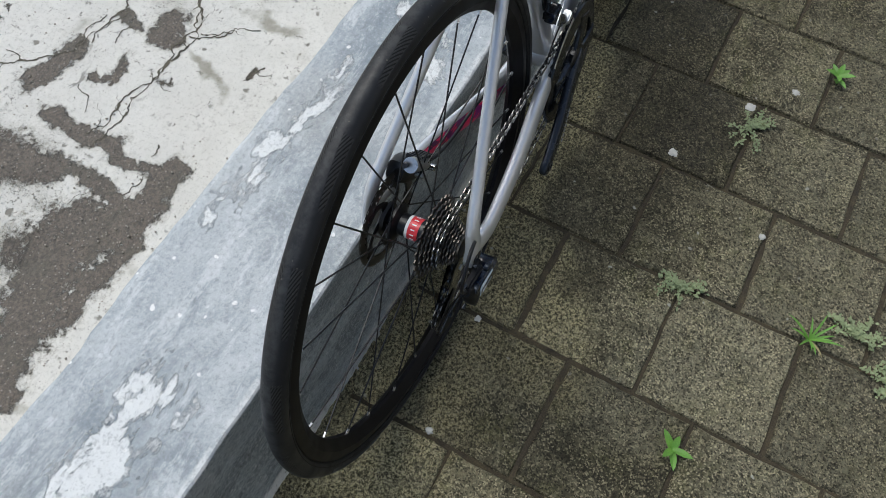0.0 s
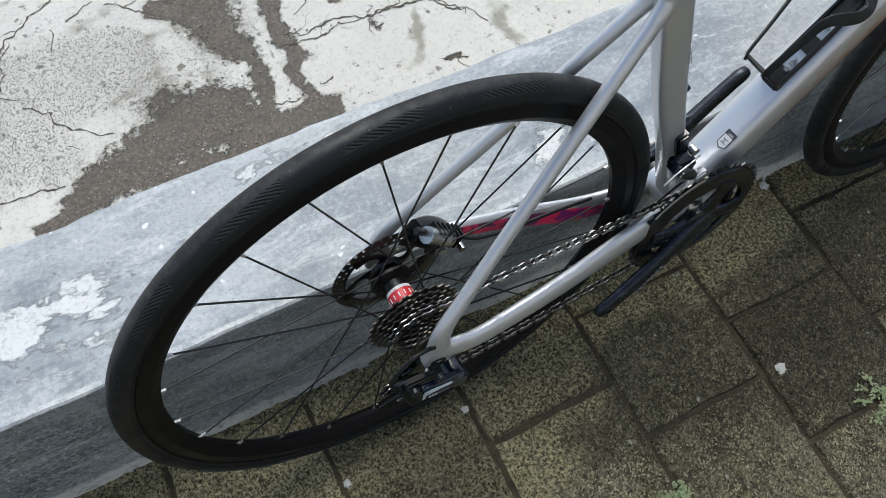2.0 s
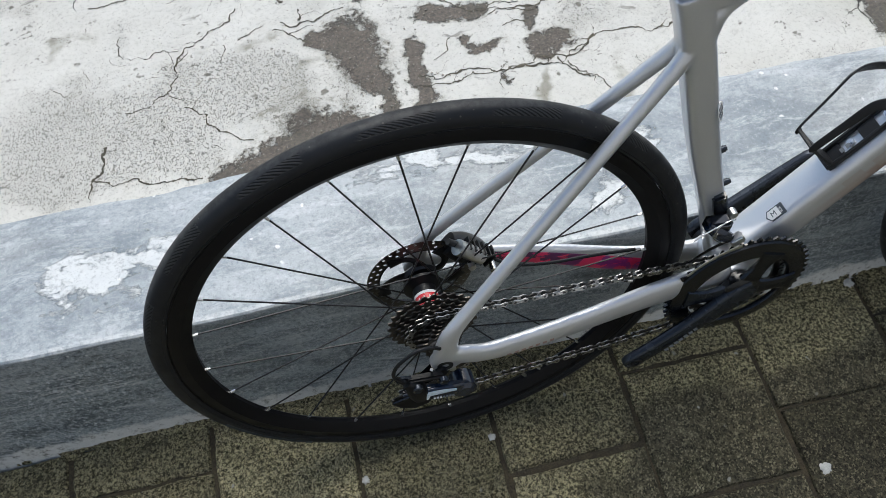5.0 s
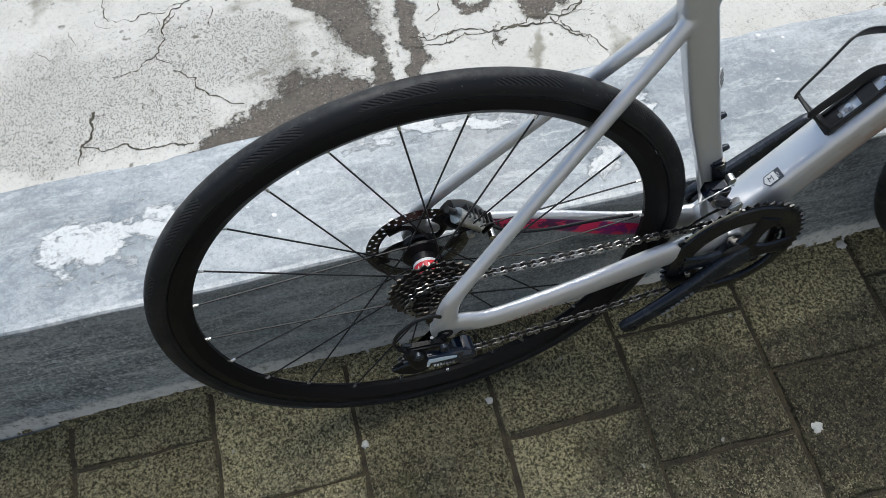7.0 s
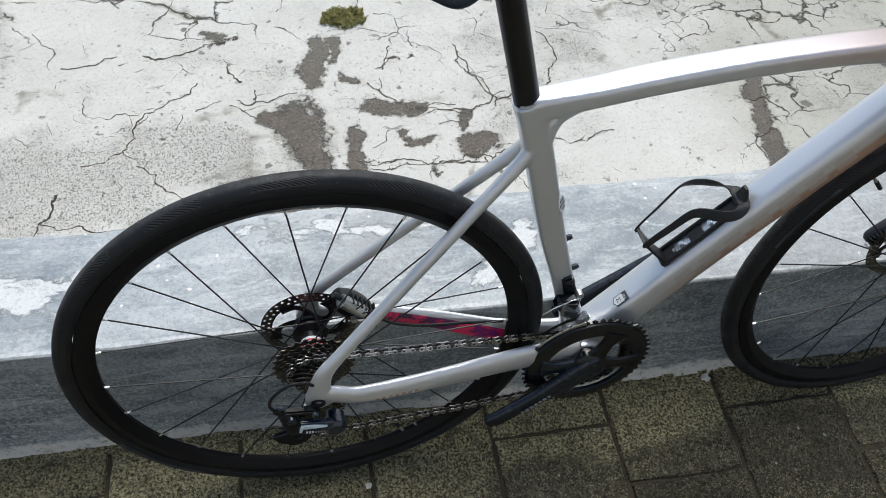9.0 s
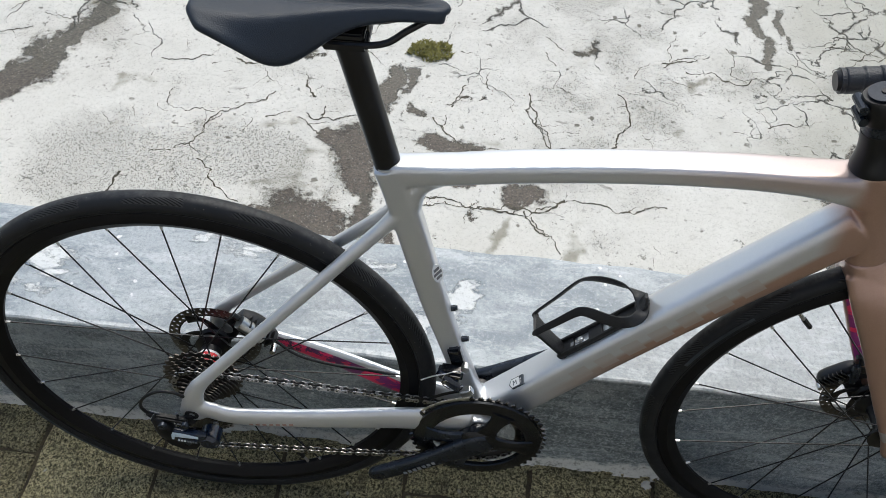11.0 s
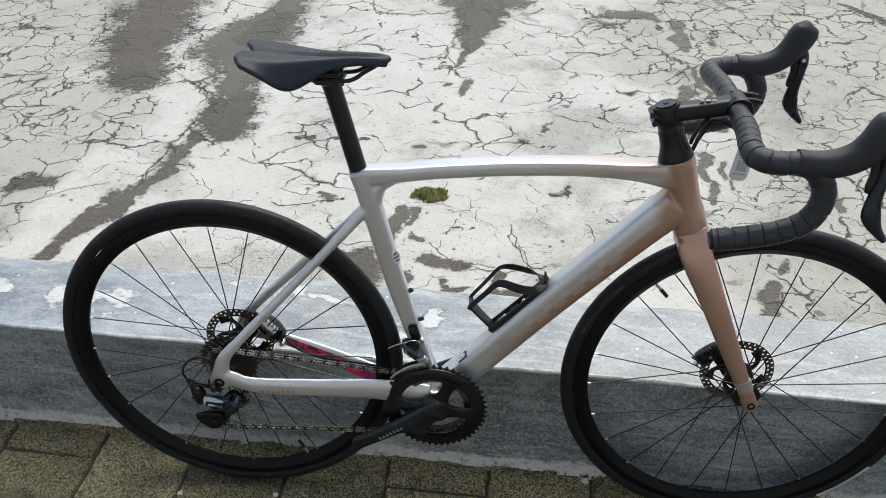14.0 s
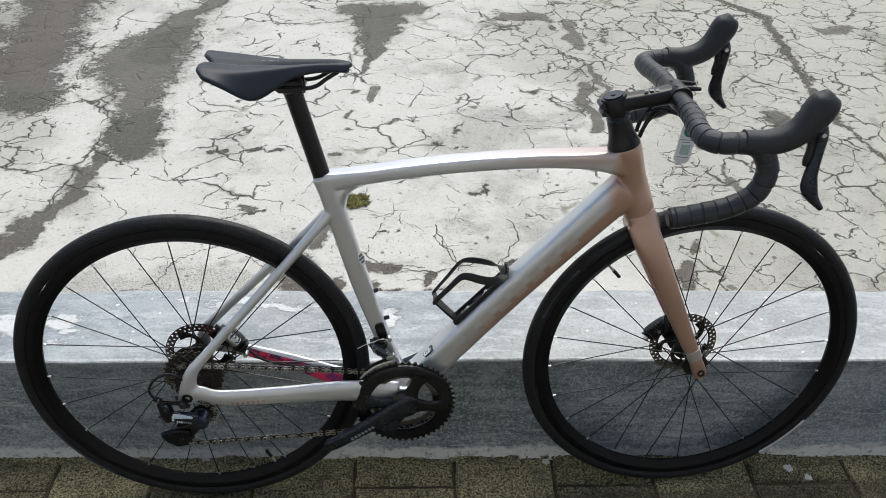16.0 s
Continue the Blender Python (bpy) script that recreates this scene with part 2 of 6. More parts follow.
def kerb_plaster():
    g = Nodes("worn_cement_plaster")
    scale = g.n.new("ShaderNodeVectorMath")
    scale.operation = "MULTIPLY"
    g.put(g.warp(5.0, 0.10, 5), scale.inputs[0])
    scale.inputs[1].default_value = (0.42, 1.0, 1.6)
    co = scale.outputs[0]
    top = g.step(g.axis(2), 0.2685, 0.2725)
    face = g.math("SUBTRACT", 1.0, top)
    fine, mid = g.noise(150, 6, 0.8), g.noise(34, 9, 0.78, co)
    # lime blotches: three large ones and a scatter
    own = g.most([(-0.45, 0.185, 0.085, -0.33, 0.215), (-0.10, 0.275, 0.055, 0.22, 0.235), (0.31, 0.150, 0.050, 0.36, 0.200), (-0.75, 0.24, 0.05, -0.62, 0.20)], g.vec("SUBTRACT", g.warp(12.0, 0.12, 6), (0.06, 0.06, 0.06)))
    lime = g.math("ADD", g.math("MULTIPLY", own, 0.22), g.math("ADD", g.math("MULTIPLY", g.noise(9, 4, 0.6, co), 0.55), g.math("MULTIPLY", mid, 0.75)))
    blot = g.step(lime, 0.780, 0.840)
    veil = g.step(g.math("ADD", g.noise(5.5, 5, 0.65, co), g.math("MULTIPLY", mid, 0.8)), 0.82, 1.02)
    streak = g.n.new("ShaderNodeVectorMath")
    streak.operation = "MULTIPLY"
    g.put(g.warp(9.0, 0.05, 4), streak.inputs[0])
    streak.inputs[1].default_value = (5, 30, 30)
    run = g.step(g.noise(1.4, 7, 0.75, streak.outputs[0]), 0.52, 0.62)
    col = g.mix(g.step(g.noise(2.4, 8, 0.7, co), 0.40, 0.58), (0.190, 0.225, 0.252), (0.430, 0.462, 0.480))
    col = g.mix(g.step(g.noise(1.4, 4, 0.6), 0.42, 0.58, 0.0, 0.60), col, (0.385, 0.392, 0.378))
    col = g.mix(g.math("MULTIPLY", g.math("MULTIPLY", veil, top), 0.55), col, (0.48, 0.51, 0.525))
    col = g.mix(g.math("MULTIPLY", g.math("MULTIPLY", run, top), 0.42), col, (0.60, 0.625, 0.635))
    col = g.mix(g.math("MULTIPLY", g.math("MULTIPLY", blot, top), 0.80), col, (0.74, 0.75, 0.735))
    worn_edge = g.math("MULTIPLY", g.step(g.math("MULTIPLY_ADD", g.axis(0), 0.0062, g.axis(1)), 0.0880, 0.0835), g.step(g.noise(40, 6, 0.75), 0.36, 0.60))
    col = g.mix(g.math("MULTIPLY", g.math("MULTIPLY", worn_edge, top), 0.65), col, (0.66, 0.67, 0.655))
    specks = g.step(g.cells(34, "F1", co=g.warp(60, 0.012)), 0.13, 0.09)
    col = g.mix(g.math("MULTIPLY", g.math("MULTIPLY", specks, g.step(g.noise(9), 0.50, 0.56)), 0.8), col, (0.78, 0.78, 0.76))
    col = g.mix(g.step(fine, 0.50, 0.62, 0.0, 0.34), col, (0.10, 0.11, 0.12))
    col = g.mix(g.step(fine, 0.46, 0.36, 0.0, 0.28), col, (0.66, 0.67, 0.67))
    # the face: darker under the edge, rubbed and scratched below, crumbly at the foot
    scratch = g.n.new("ShaderNodeVectorMath")
    scratch.operation = "MULTIPLY"
    g.put(g.warp(3.0, 0.10, 2), scratch.inputs[0])
    scratch.inputs[1].default_value = (7, 30, 110)
    lines = g.step(g.noise(1.0, 6, 0.7, scratch.outputs[0]), 0.57, 0.66)
    rubs = g.step(g.math("ADD", g.noise(11, 6, 0.7), g.math("MULTIPLY", g.noise(70, 5, 0.75), 0.4)), 0.72, 0.86)
    edge_band = g.math("MULTIPLY", face, g.step(g.math("ADD", g.axis(2), g.math("MULTIPLY", g.noise(16, 5, 0.7), 0.04)), 0.232, 0.262))
    skin = g.noise(170, 5, 0.85)
    # a darker grey than the top: the shade of this side put into colour
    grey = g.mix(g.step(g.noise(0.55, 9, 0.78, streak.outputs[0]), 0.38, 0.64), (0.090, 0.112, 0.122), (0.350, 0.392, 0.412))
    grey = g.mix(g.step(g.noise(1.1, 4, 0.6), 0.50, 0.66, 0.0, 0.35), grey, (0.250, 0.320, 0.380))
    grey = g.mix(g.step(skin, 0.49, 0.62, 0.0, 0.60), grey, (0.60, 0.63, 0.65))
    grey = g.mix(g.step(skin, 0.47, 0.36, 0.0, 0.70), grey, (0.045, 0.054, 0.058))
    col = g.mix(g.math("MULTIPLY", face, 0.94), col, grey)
    dots = g.math("MULTIPLY", g.step(g.cells(75, "F1", co=g.warp(120, 0.006)), 0.22, 0.12), g.step(g.noise(14, 5, 0.7), 0.46, 0.60))
    col = g.mix(g.math("MULTIPLY", g.math("MULTIPLY", dots, face), 0.8), col, (0.66, 0.67, 0.66))
    col = g.mix(g.math("MULTIPLY", g.math("MULTIPLY", rubs, face), 0.50), col, (0.42, 0.44, 0.44))
    col = g.mix(g.math("MULTIPLY", g.math("MULTIPLY", lines, face), 0.62), col, (0.52, 0.54, 0.54))
    drip = g.vec("MULTIPLY", g.warp(30.0, 0.012, 3), (95.0, 95.0, 60.0))
    spray = g.math("MULTIPLY", g.step(g.noise(1.0, 4, 0.8, drip), 0.56, 0.64), g.step(g.noise(5.0, 6, 0.7), 0.40, 0.60))
    col = g.mix(g.math("MULTIPLY", g.math("MULTIPLY", spray, face), 0.75), col, (0.56, 0.60, 0.63))
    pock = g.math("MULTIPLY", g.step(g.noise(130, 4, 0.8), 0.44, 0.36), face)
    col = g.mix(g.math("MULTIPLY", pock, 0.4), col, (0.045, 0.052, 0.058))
    col = g.mix(g.math("MULTIPLY", edge_band, 0.18), col, (0.11, 0.11, 0.105))
    foot = g.step(g.math("ADD", g.axis(2), g.math("MULTIPLY", g.noise(18, 6, 0.75), 0.07)), 0.070, 0.058)
    col = g.mix(g.math("MULTIPLY", foot, 0.85), col, g.mix(g.step(g.noise(60, 7, 0.85), 0.34, 0.50), (0.16, 0.155, 0.13), (0.68, 0.68, 0.65)))
    h = g.math("ADD", g.math("MULTIPLY", blot, 0.5), g.math("ADD", g.math("MULTIPLY", mid, 0.6), g.math("MULTIPLY", fine, 0.35)))
    return g.finish(col, g.step(blot, 0, 1, 0.34, 0.6), h, 0.0028, 0.8)


def paver_concrete():
    g = Nodes("mossy_paver")
    oi = g.n.new("ShaderNodeObjectInfo").outputs["Random"]
    place = g.n.new("ShaderNodeNewGeometry").outputs["Position"]
    shift = g.n.new("ShaderNodeVectorMath")
    shift.operation = "ADD"
    k = g.n.new("ShaderNodeCombineXYZ")
    g.put(g.math("MULTIPLY", oi, 37.0), k.inputs[0]), g.put(g.math("MULTIPLY", oi, 11.0), k.inputs[1])
    g.put(g.co, shift.inputs[0]), g.put(k.outputs[0], shift.inputs[1])
    g.co = shift.outputs[0]
    grain, mid = g.noise(260, 3, 0.75), g.noise(60, 7, 0.8)
    shade = g.n.new("ShaderNodeRGBToBW")
    g.put(g.cells(430, "F1", out=1, co=g.warp(120, 0.004)), shade.inputs[0])
    bits = shade.outputs[0]
    shade = g.n.new("ShaderNodeRGBToBW")
    g.put(g.cells(220, "F1", out=1, co=g.warp(150, 0.010, 4)), shade.inputs[0])
    lumps = shade.outputs[0]
    ragged = g.math("MULTIPLY", g.math("SUBTRACT", g.noise(5.5, 7, 0.75, place), 0.5), 1.5)
    # what lies where: crusty lichen along the kerb, darker stretches under the chain line, paler ground behind
    crusty = g.step(g.math("ADD", g.most([(-0.60, 0.02, 0.22, 0.16, -0.03, 0.20), (0.16, -0.02, 0.11, 1.5, 0.02, 0.06), (0.05, -0.22, 0.12, 0.12, -0.20, 0.09)], place), ragged), 0.05, 0.55)
    darker = g.step(g.math("ADD", g.most([(0.26, -0.10, 0.20, 0.60, -0.16, 0.24), (0.60, -0.10, 0.18, 1.50, -0.06, 0.16)], place), ragged), 0.0, 0.5)
    paler = g.step(g.math("ADD", g.most([(0.10, -0.66, 0.26, 0.85, -0.70, 0.36), (0.05, -0.36, 0.12, 0.30, -0.50, 0.14)], place), ragged), 0.0, 0.6)
    base = g.mix(g.step(g.noise(9, 8, 0.78), 0.38, 0.62), (0.068, 0.061, 0.036), (0.200, 0.180, 0.112))
    base = g.mix(g.step(g.noise(13, 8, 0.75), 0.50, 0.62, 0.0, 0.50), base, (0.125, 0.122, 0.046))
    base = g.mix(g.math("MULTIPLY", paler, 0.40), base, g.mix(g.step(mid, 0.38, 0.62), (0.130, 0.121, 0.080), (0.340, 0.318, 0.225)))
    base = g.mix(g.math("MULTIPLY", darker, 0.78), base, g.mix(g.step(mid, 0.36, 0.66), (0.036, 0.032, 0.019), (0.105, 0.092, 0.056)))
    crust = g.mix(g.step(g.noise(190, 5, 0.85), 0.46, 0.54), (0.054, 0.048, 0.020), (0.60, 0.53, 0.30))
    col = g.mix(g.math("MULTIPLY", g.math("MULTIPLY", crusty, g.step(g.noise(21, 8, 0.85), 0.36, 0.52)), 0.85), base, crust)
    some = g.math("MULTIPLY", g.step(g.noise(17, 6, 0.75), 0.34, 0.60, 0.30, 1.0), g.math("MULTIPLY_ADD", darker, -0.55, 1.0))
    col = g.mix(g.math("MULTIPLY", g.step(bits, 0.66, 0.80), g.math("MULTIPLY", some, 0.85)), col, (0.50, 0.445, 0.28))
    col = g.mix(g.math("MULTIPLY", g.step(bits, 0.36, 0.20), g.math("MULTIPLY_ADD", crusty, -0.25, 0.75)), col, (0.010, 0.009, 0.005))
    col = g.mix(g.math("MULTIPLY", g.step(lumps, 0.70, 0.84), g.math("MULTIPLY", some, 0.50)), col, (0.32, 0.285, 0.175))
    col = g.mix(g.math("MULTIPLY", g.step(lumps, 0.32, 0.20), 0.45), col, (0.014, 0.012, 0.007))
    col = g.mix(g.step(grain, 0.44, 0.35, 0.0, 0.60), col, (0.012, 0.011, 0.006))
    flecks = g.math("MULTIPLY", g.step(g.cells(24, "F1", co=g.warp(80, 0.012), jitter=1.0), 0.10, 0.06), g.step(g.noise(7, 3, 0.6, place), 0.50, 0.58))
    col = g.mix(g.math("MULTIPLY", flecks, 0.8), col, (0.44, 0.43, 0.37))
    col = g.mix(g.step(g.noise(11, 7, 0.75, place), 0.66, 0.69, 0.0, 0.55), col, (0.38, 0.36, 0.30))
    tone = g.n.new("ShaderNodeHueSaturation")
    g.put(col, tone.inputs["Color"]), g.put(g.step(oi, 0, 1, 0.76, 1.24), tone.inputs["Value"])
    h = g.math("ADD", g.math("ADD", grain, g.math("MULTIPLY", bits, 0.5)), g.math("ADD", g.math("MULTIPLY", lumps, 0.5), g.math("MULTIPLY", g.math("MULTIPLY", crusty, mid), 1.4)))
    g.b.inputs["Specular IOR Level"].default_value = 0.25
    return g.finish(tone.outputs[0], g.step(g.noise(11, 4), 0.3, 0.7, 0.62, 0.92), h, 0.0045, 1.0)


def frame_paint():
    """Silver metallic that runs into a copper head, fork and lower down tube; dark magenta artwork inside the far stays."""
    g = Nodes("silver_to_copper_paint")
    x, y, z = g.axis(0), g.axis(1), g.axis(2)
    below = g.math("SUBTRACT", g.math("MULTIPLY_ADD", x, 1.097, -0.1635), z)
    head = g.step(x, 0.765, 0.795)
    low = g.math("MULTIPLY", g.step(below, -0.004, 0.012), g.step(x, 0.46, 0.62))
    top = g.math("MULTIPLY", g.math("MULTIPLY", g.step(x, 0.45, 0.76), g.step(z, 0.765, 0.782)), 0.6)
    f = g.math("MAXIMUM", g.math("MAXIMUM", head, low), top)
    flake = g.cells(900, "F1", out=1)
    bw = g.n.new("ShaderNodeRGBToBW")
    g.put(flake, bw.inputs[0])
    silver = g.mix(g.math("MULTIPLY", bw.outputs[0], 0.25), (0.66, 0.67, 0.69), (0.80, 0.81, 0.83))
    copper = g.mix(g.math("MULTIPLY", bw.outputs[0], 0.3), (0.47, 0.30, 0.235), (0.59, 0.41, 0.33))
    # plain blocks in place of the maker's name, tone on tone
    run = g.math("ADD", g.math("MULTIPLY", x, 0.674), g.math("MULTIPLY", z, 0.739))
    block = g.math("FRACT", g.math("DIVIDE", g.math("SUBTRACT", run, 0.660), 0.0435))
    decal = g.math("MULTIPLY", g.step(block, 0.10, 0.13), g.step(block, 0.78, 0.75))
    decal = g.math("MULTIPLY", decal, g.math("MULTIPLY", g.step(run, 0.659, 0.661), g.step(run, 0.966, 0.964)))
    decal = g.math("MULTIPLY", decal, g.math("MULTIPLY", g.step(below, -0.016, -0.014), g.step(below, 0.018, 0.016)))
    decal = g.math("MULTIPLY", decal, g.step(y, -0.008, -0.012))
    f = g.math("ADD", g.math("MULTIPLY", f, g.math("SUBTRACT", 1.0, g.math("MULTIPLY", decal, 0.42))), g.math("MULTIPLY", g.math("MULTIPLY", decal, g.math("SUBTRACT", 1.0, f)), 0.22))
    col = g.mix(f, silver, copper)
    # small red-brown bars on the near chain stay
    bar = g.math("FRACT", g.math("DIVIDE", x, 0.0095))
    small = g.math("MULTIPLY", g.math("MULTIPLY", g.step(bar, 0.2, 0.25), g.step(bar, 0.85, 0.8)), g.math("MULTIPLY", g.step(x, 0.0755, 0.0765), g.step(x, 0.1425, 0.1415)))
    small = g.math("MULTIPLY", small, g.math("MULTIPLY", g.math("MULTIPLY", g.step(z, 0.3105, 0.311), g.step(z, 0.3185, 0.318)), g.step(y, -0.06, -0.064)))
    col = g.mix(g.math("MULTIPLY", small, 0.8), col, (0.42, 0.20, 0.16))
    # artwork on the inner faces of the far chain stay and the far fork leg
    stay = g.math("MULTIPLY", g.math("MULTIPLY", g.step(x, 0.085, 0.095), g.step(x, 0.345, 0.335)), g.math("MULTIPLY", g.step(z, 0.345, 0.340), g.step(y, 0.02, 0.022)))
    inner = g.step(g.math("SUBTRACT", y, g.math("MULTIPLY_ADD", x, -0.128, 0.0830)), 0.0008, -0.0008)
    under = g.step(g.math("SUBTRACT", z, g.math("MULTIPLY_ADD", x, -0.285, 0.3641)), 0.001, -0.001)
    leg = g.math("MULTIPLY", g.math("MULTIPLY", g.step(x, 0.84, 0.85), g.step(z, 0.40, 0.42)), g.math("MULTIPLY", g.step(y, 0.02, 0.022), g.step(g.math("SUBTRACT", y, g.math("MULTIPLY_ADD", x, 0.145, -0.0875)), 0.001, -0.001)))
    art = g.math("MAXIMUM", g.math("MULTIPLY", g.math("MULTIPLY", stay, inner), under), leg)
    splash = g.step(g.noise(26, 6, 0.65, distort=1.2), 0.50, 0.53)
    ink = g.mix(splash, g.mix(g.step(x, 0.1, 0.3), (0.07, 0.015, 0.06), (0.32, 0.035, 0.24)), (0.92, 0.04, 0.16))
    col = g.mix(art, col, ink)
    g.b.inputs["Coat Weight"].default_value = 0.5
    g.b.inputs["Coat Roughness"].default_value = 0.16
    return g.finish(col, 0.33, metal=g.math("MULTIPLY", g.math("SUBTRACT", 1.0, g.math("MAXIMUM", art, small)), 0.64))


YARD, PLASTER, PAVER, PAINT = yard_concrete(), kerb_plaster(), paver_concrete(), frame_paint()
RENDERED = mat("grey_render", (0.50, 0.49, 0.47), 0.85, vary=0.12, scale=6, bump=0.001)
CRACK = mat("crack_dirt", (0.085, 0.076, 0.055), 0.9, vary=0.75, scale=22, bump=0.003, bump_scale=200)
JOINT = mat("joint_soil", (0.052, 0.041, 0.023), 0.9, vary=0.85, scale=45, bump=0.004, bump_scale=300)
RUBBER = mat("tyre_rubber", (0.009, 0.009, 0.010), 0.62, vary=0.25, scale=60, bump=0.0008, bump_scale=600, spec=0.3)
CARBON = mat("matt_black_rim", (0.004, 0.004, 0.005), 0.42, vary=0.2, spec=0.18)
BLACK = mat("black_anodised", (0.007, 0.007, 0.008), 0.34, metal=0.0, vary=0.2, spec=0.4)
SATIN = mat("satin_dark_grey_alloy", (0.030, 0.036, 0.046), 0.26, metal=0.6, vary=0.15)
GLOSS = mat("gloss_black", (0.006, 0.0065, 0.008), 0.16, vary=0.1, coat=0.5, spec=0.5)
STEEL = mat("bright_steel", (0.55, 0.55, 0.54), 0.3, metal=1.0, vary=0.2)
DARKSTEEL = mat("oiled_steel", (0.16, 0.15, 0.14), 0.34, metal=1.0, vary=0.4, scale=120)
TAPE = mat("bar_tape", (0.017, 0.020, 0.026), 0.42, vary=0.2, bump=0.0012, bump_scale=500, spec=0.5)
LEATHER = mat("saddle_cover", (0.011, 0.017, 0.027), 0.46, vary=0.15, bump=0.0006, bump_scale=900, spec=0.4)
HOODS = mat("hood_rubber", (0.018, 0.020, 0.024), 0.5, vary=0.2, bump=0.001, bump_scale=700, spec=0.45)
ALLOY = mat("silver_alloy", (0.62, 0.63, 0.64), 0.28, metal=0.95, vary=0.1)
RED = mat("red_decal", (0.62, 0.03, 0.04), 0.35, vary=0.1)
WHITE = mat("white_decal", (0.75, 0.75, 0.74), 0.45, vary=0.05)
MARK = mat("grey_print", (0.16, 0.16, 0.16), 0.5, vary=0.1)
GREYPRINT = mat("silver_print", (0.20, 0.21, 0.22), 0.4, vary=0.1)
GREEN = mat("green_print", (0.01, 0.16, 0.10), 0.5, vary=0.1)
TAGGREEN = mat("grey_green_print", (0.40, 0.50, 0.46), 0.5, vary=0.2, scale=400)
COG = mat("dark_nickel_cog", (0.10, 0.09, 0.08), 0.38, metal=0.9, vary=0.4, scale=90)
CHAIN = mat("chain_steel", (0.38, 0.37, 0.355), 0.30, metal=0.95, vary=0.4, scale=150)
CHAINDARK = mat("black_oiled_steel", (0.030, 0.028, 0.026), 0.35, metal=0.6, vary=0.4, scale=150)
NAVY = mat("navy_gloss", (0.005, 0.011, 0.026), 0.22, vary=0.1, coat=0.4)
MECH = mat("satin_black_alloy", (0.005, 0.0052, 0.006), 0.48, vary=0.2, spec=0.25)
CAGE = mat("matt_black_plastic", (0.008, 0.0085, 0.010), 0.5, vary=0.2, bump=0.0006, bump_scale=800, spec=0.4)
REDCAP = mat("red_cap", (0.62, 0.03, 0.03), 0.35, vary=0.08)
PALEBLUE = mat("pale_blue_glint", (0.62, 0.72, 0.80), 0.3, vary=0.08)
BADGE = mat("dark_badge", (0.05, 0.06, 0.07), 0.45, vary=0.1)
BAND = mat("pale_grey_paint", (0.46, 0.42, 0.39), 0.38, metal=0.4, vary=0.06)
LEAF = mat("fresh_leaf", (0.13, 0.29, 0.04), 0.5, vary=0.3, scale=60)
GREYLEAF = mat("grey_green_leaf", (0.25, 0.30, 0.15), 0.6, vary=0.35, scale=80)
STEM = mat("weed_stem", (0.16, 0.12, 0.07), 0.7, vary=0.2)
STRAW = mat("dry_blade", (0.32, 0.27, 0.13), 0.7, vary=0.2)
MOSS = mat("olive_moss", (0.19, 0.175, 0.045), 0.8, vary=0.45, scale=50)
LIME = mat("lime_splash", (0.50, 0.49, 0.45), 0.8, vary=0.25, scale=120)
PEBBLE = mat("grit_stone", (0.30, 0.27, 0.23), 0.7, vary=0.45, scale=12)
CRANKBLACK = mat("dark_satin_crank", (0.005, 0.006, 0.008), 0.22, metal=0.1, vary=0.15)
CASING = mat("cable_casing", (0.006, 0.006, 0.007), 0.4, vary=0.1, spec=0.35)


# ---- mesh helpers ----
def smooth(bm, angle=35):
    for fc in bm.faces:
        fc.smooth = True
    for e in bm.edges:
        if len(e.link_faces) == 2 and e.calc_face_angle(0) > radians(angle):
            e.smooth = False


REAR_SET, SADDLE_SET, FRONT_SET = Vector((-0.005, 0, 0.003)), Vector((-0.005, 0, 0.0045)), Vector((0.001, 0, 0.003))
seat_of = {"bicycle": Vector()}  # where the parts being built sit on the frame


def part(name, bm, material, parent=None, label="", angle=35):
    """Links a bmesh as one mesh object."""
    bmesh.ops.recalc_face_normals(bm, faces=bm.faces)
    smooth(bm, angle)
    me = bpy.data.meshes.new(name)
    bm.to_mesh(me)
    bm.free()
    for k in material if isinstance(material, (list, tuple)) else [material]:
        me.materials.append(k)
    ob = new(name, me)
    ob.parent = parent
    if parent is not None and parent.name == "bicycle":
        ob.matrix_basis = Matrix.Translation(seat_of["bicycle"])
    if label:
        ob["label"] = label
    return ob


def empty(name, m=None, parent=None):
    ob = new(name)
    ob.empty_display_size = 0.05
    ob.parent = parent
    if m is not None:
        ob.matrix_basis = m
    return ob


def curve_pts(pts, n):
    """A smooth Catmull-Rom line through pts, n steps to a span; a point may carry more numbers than three."""
    p = [np.array(q, float) for q in pts]
    p = [2 * p[0] - p[1]] + p + [2 * p[-1] - p[-2]]
    out = []
    for i in range(1, len(p) - 2):
        for k in range(n):
            u = k / n
            a, b, c, d = p[i - 1], p[i], p[i + 1], p[i + 2]
            out.append(0.5 * (2 * b + (c - a) * u + (2 * a - 5 * b + 4 * c - d) * u * u + (3 * b - a - 3 * c + d) * u**3))
    return out + [p[-2]]


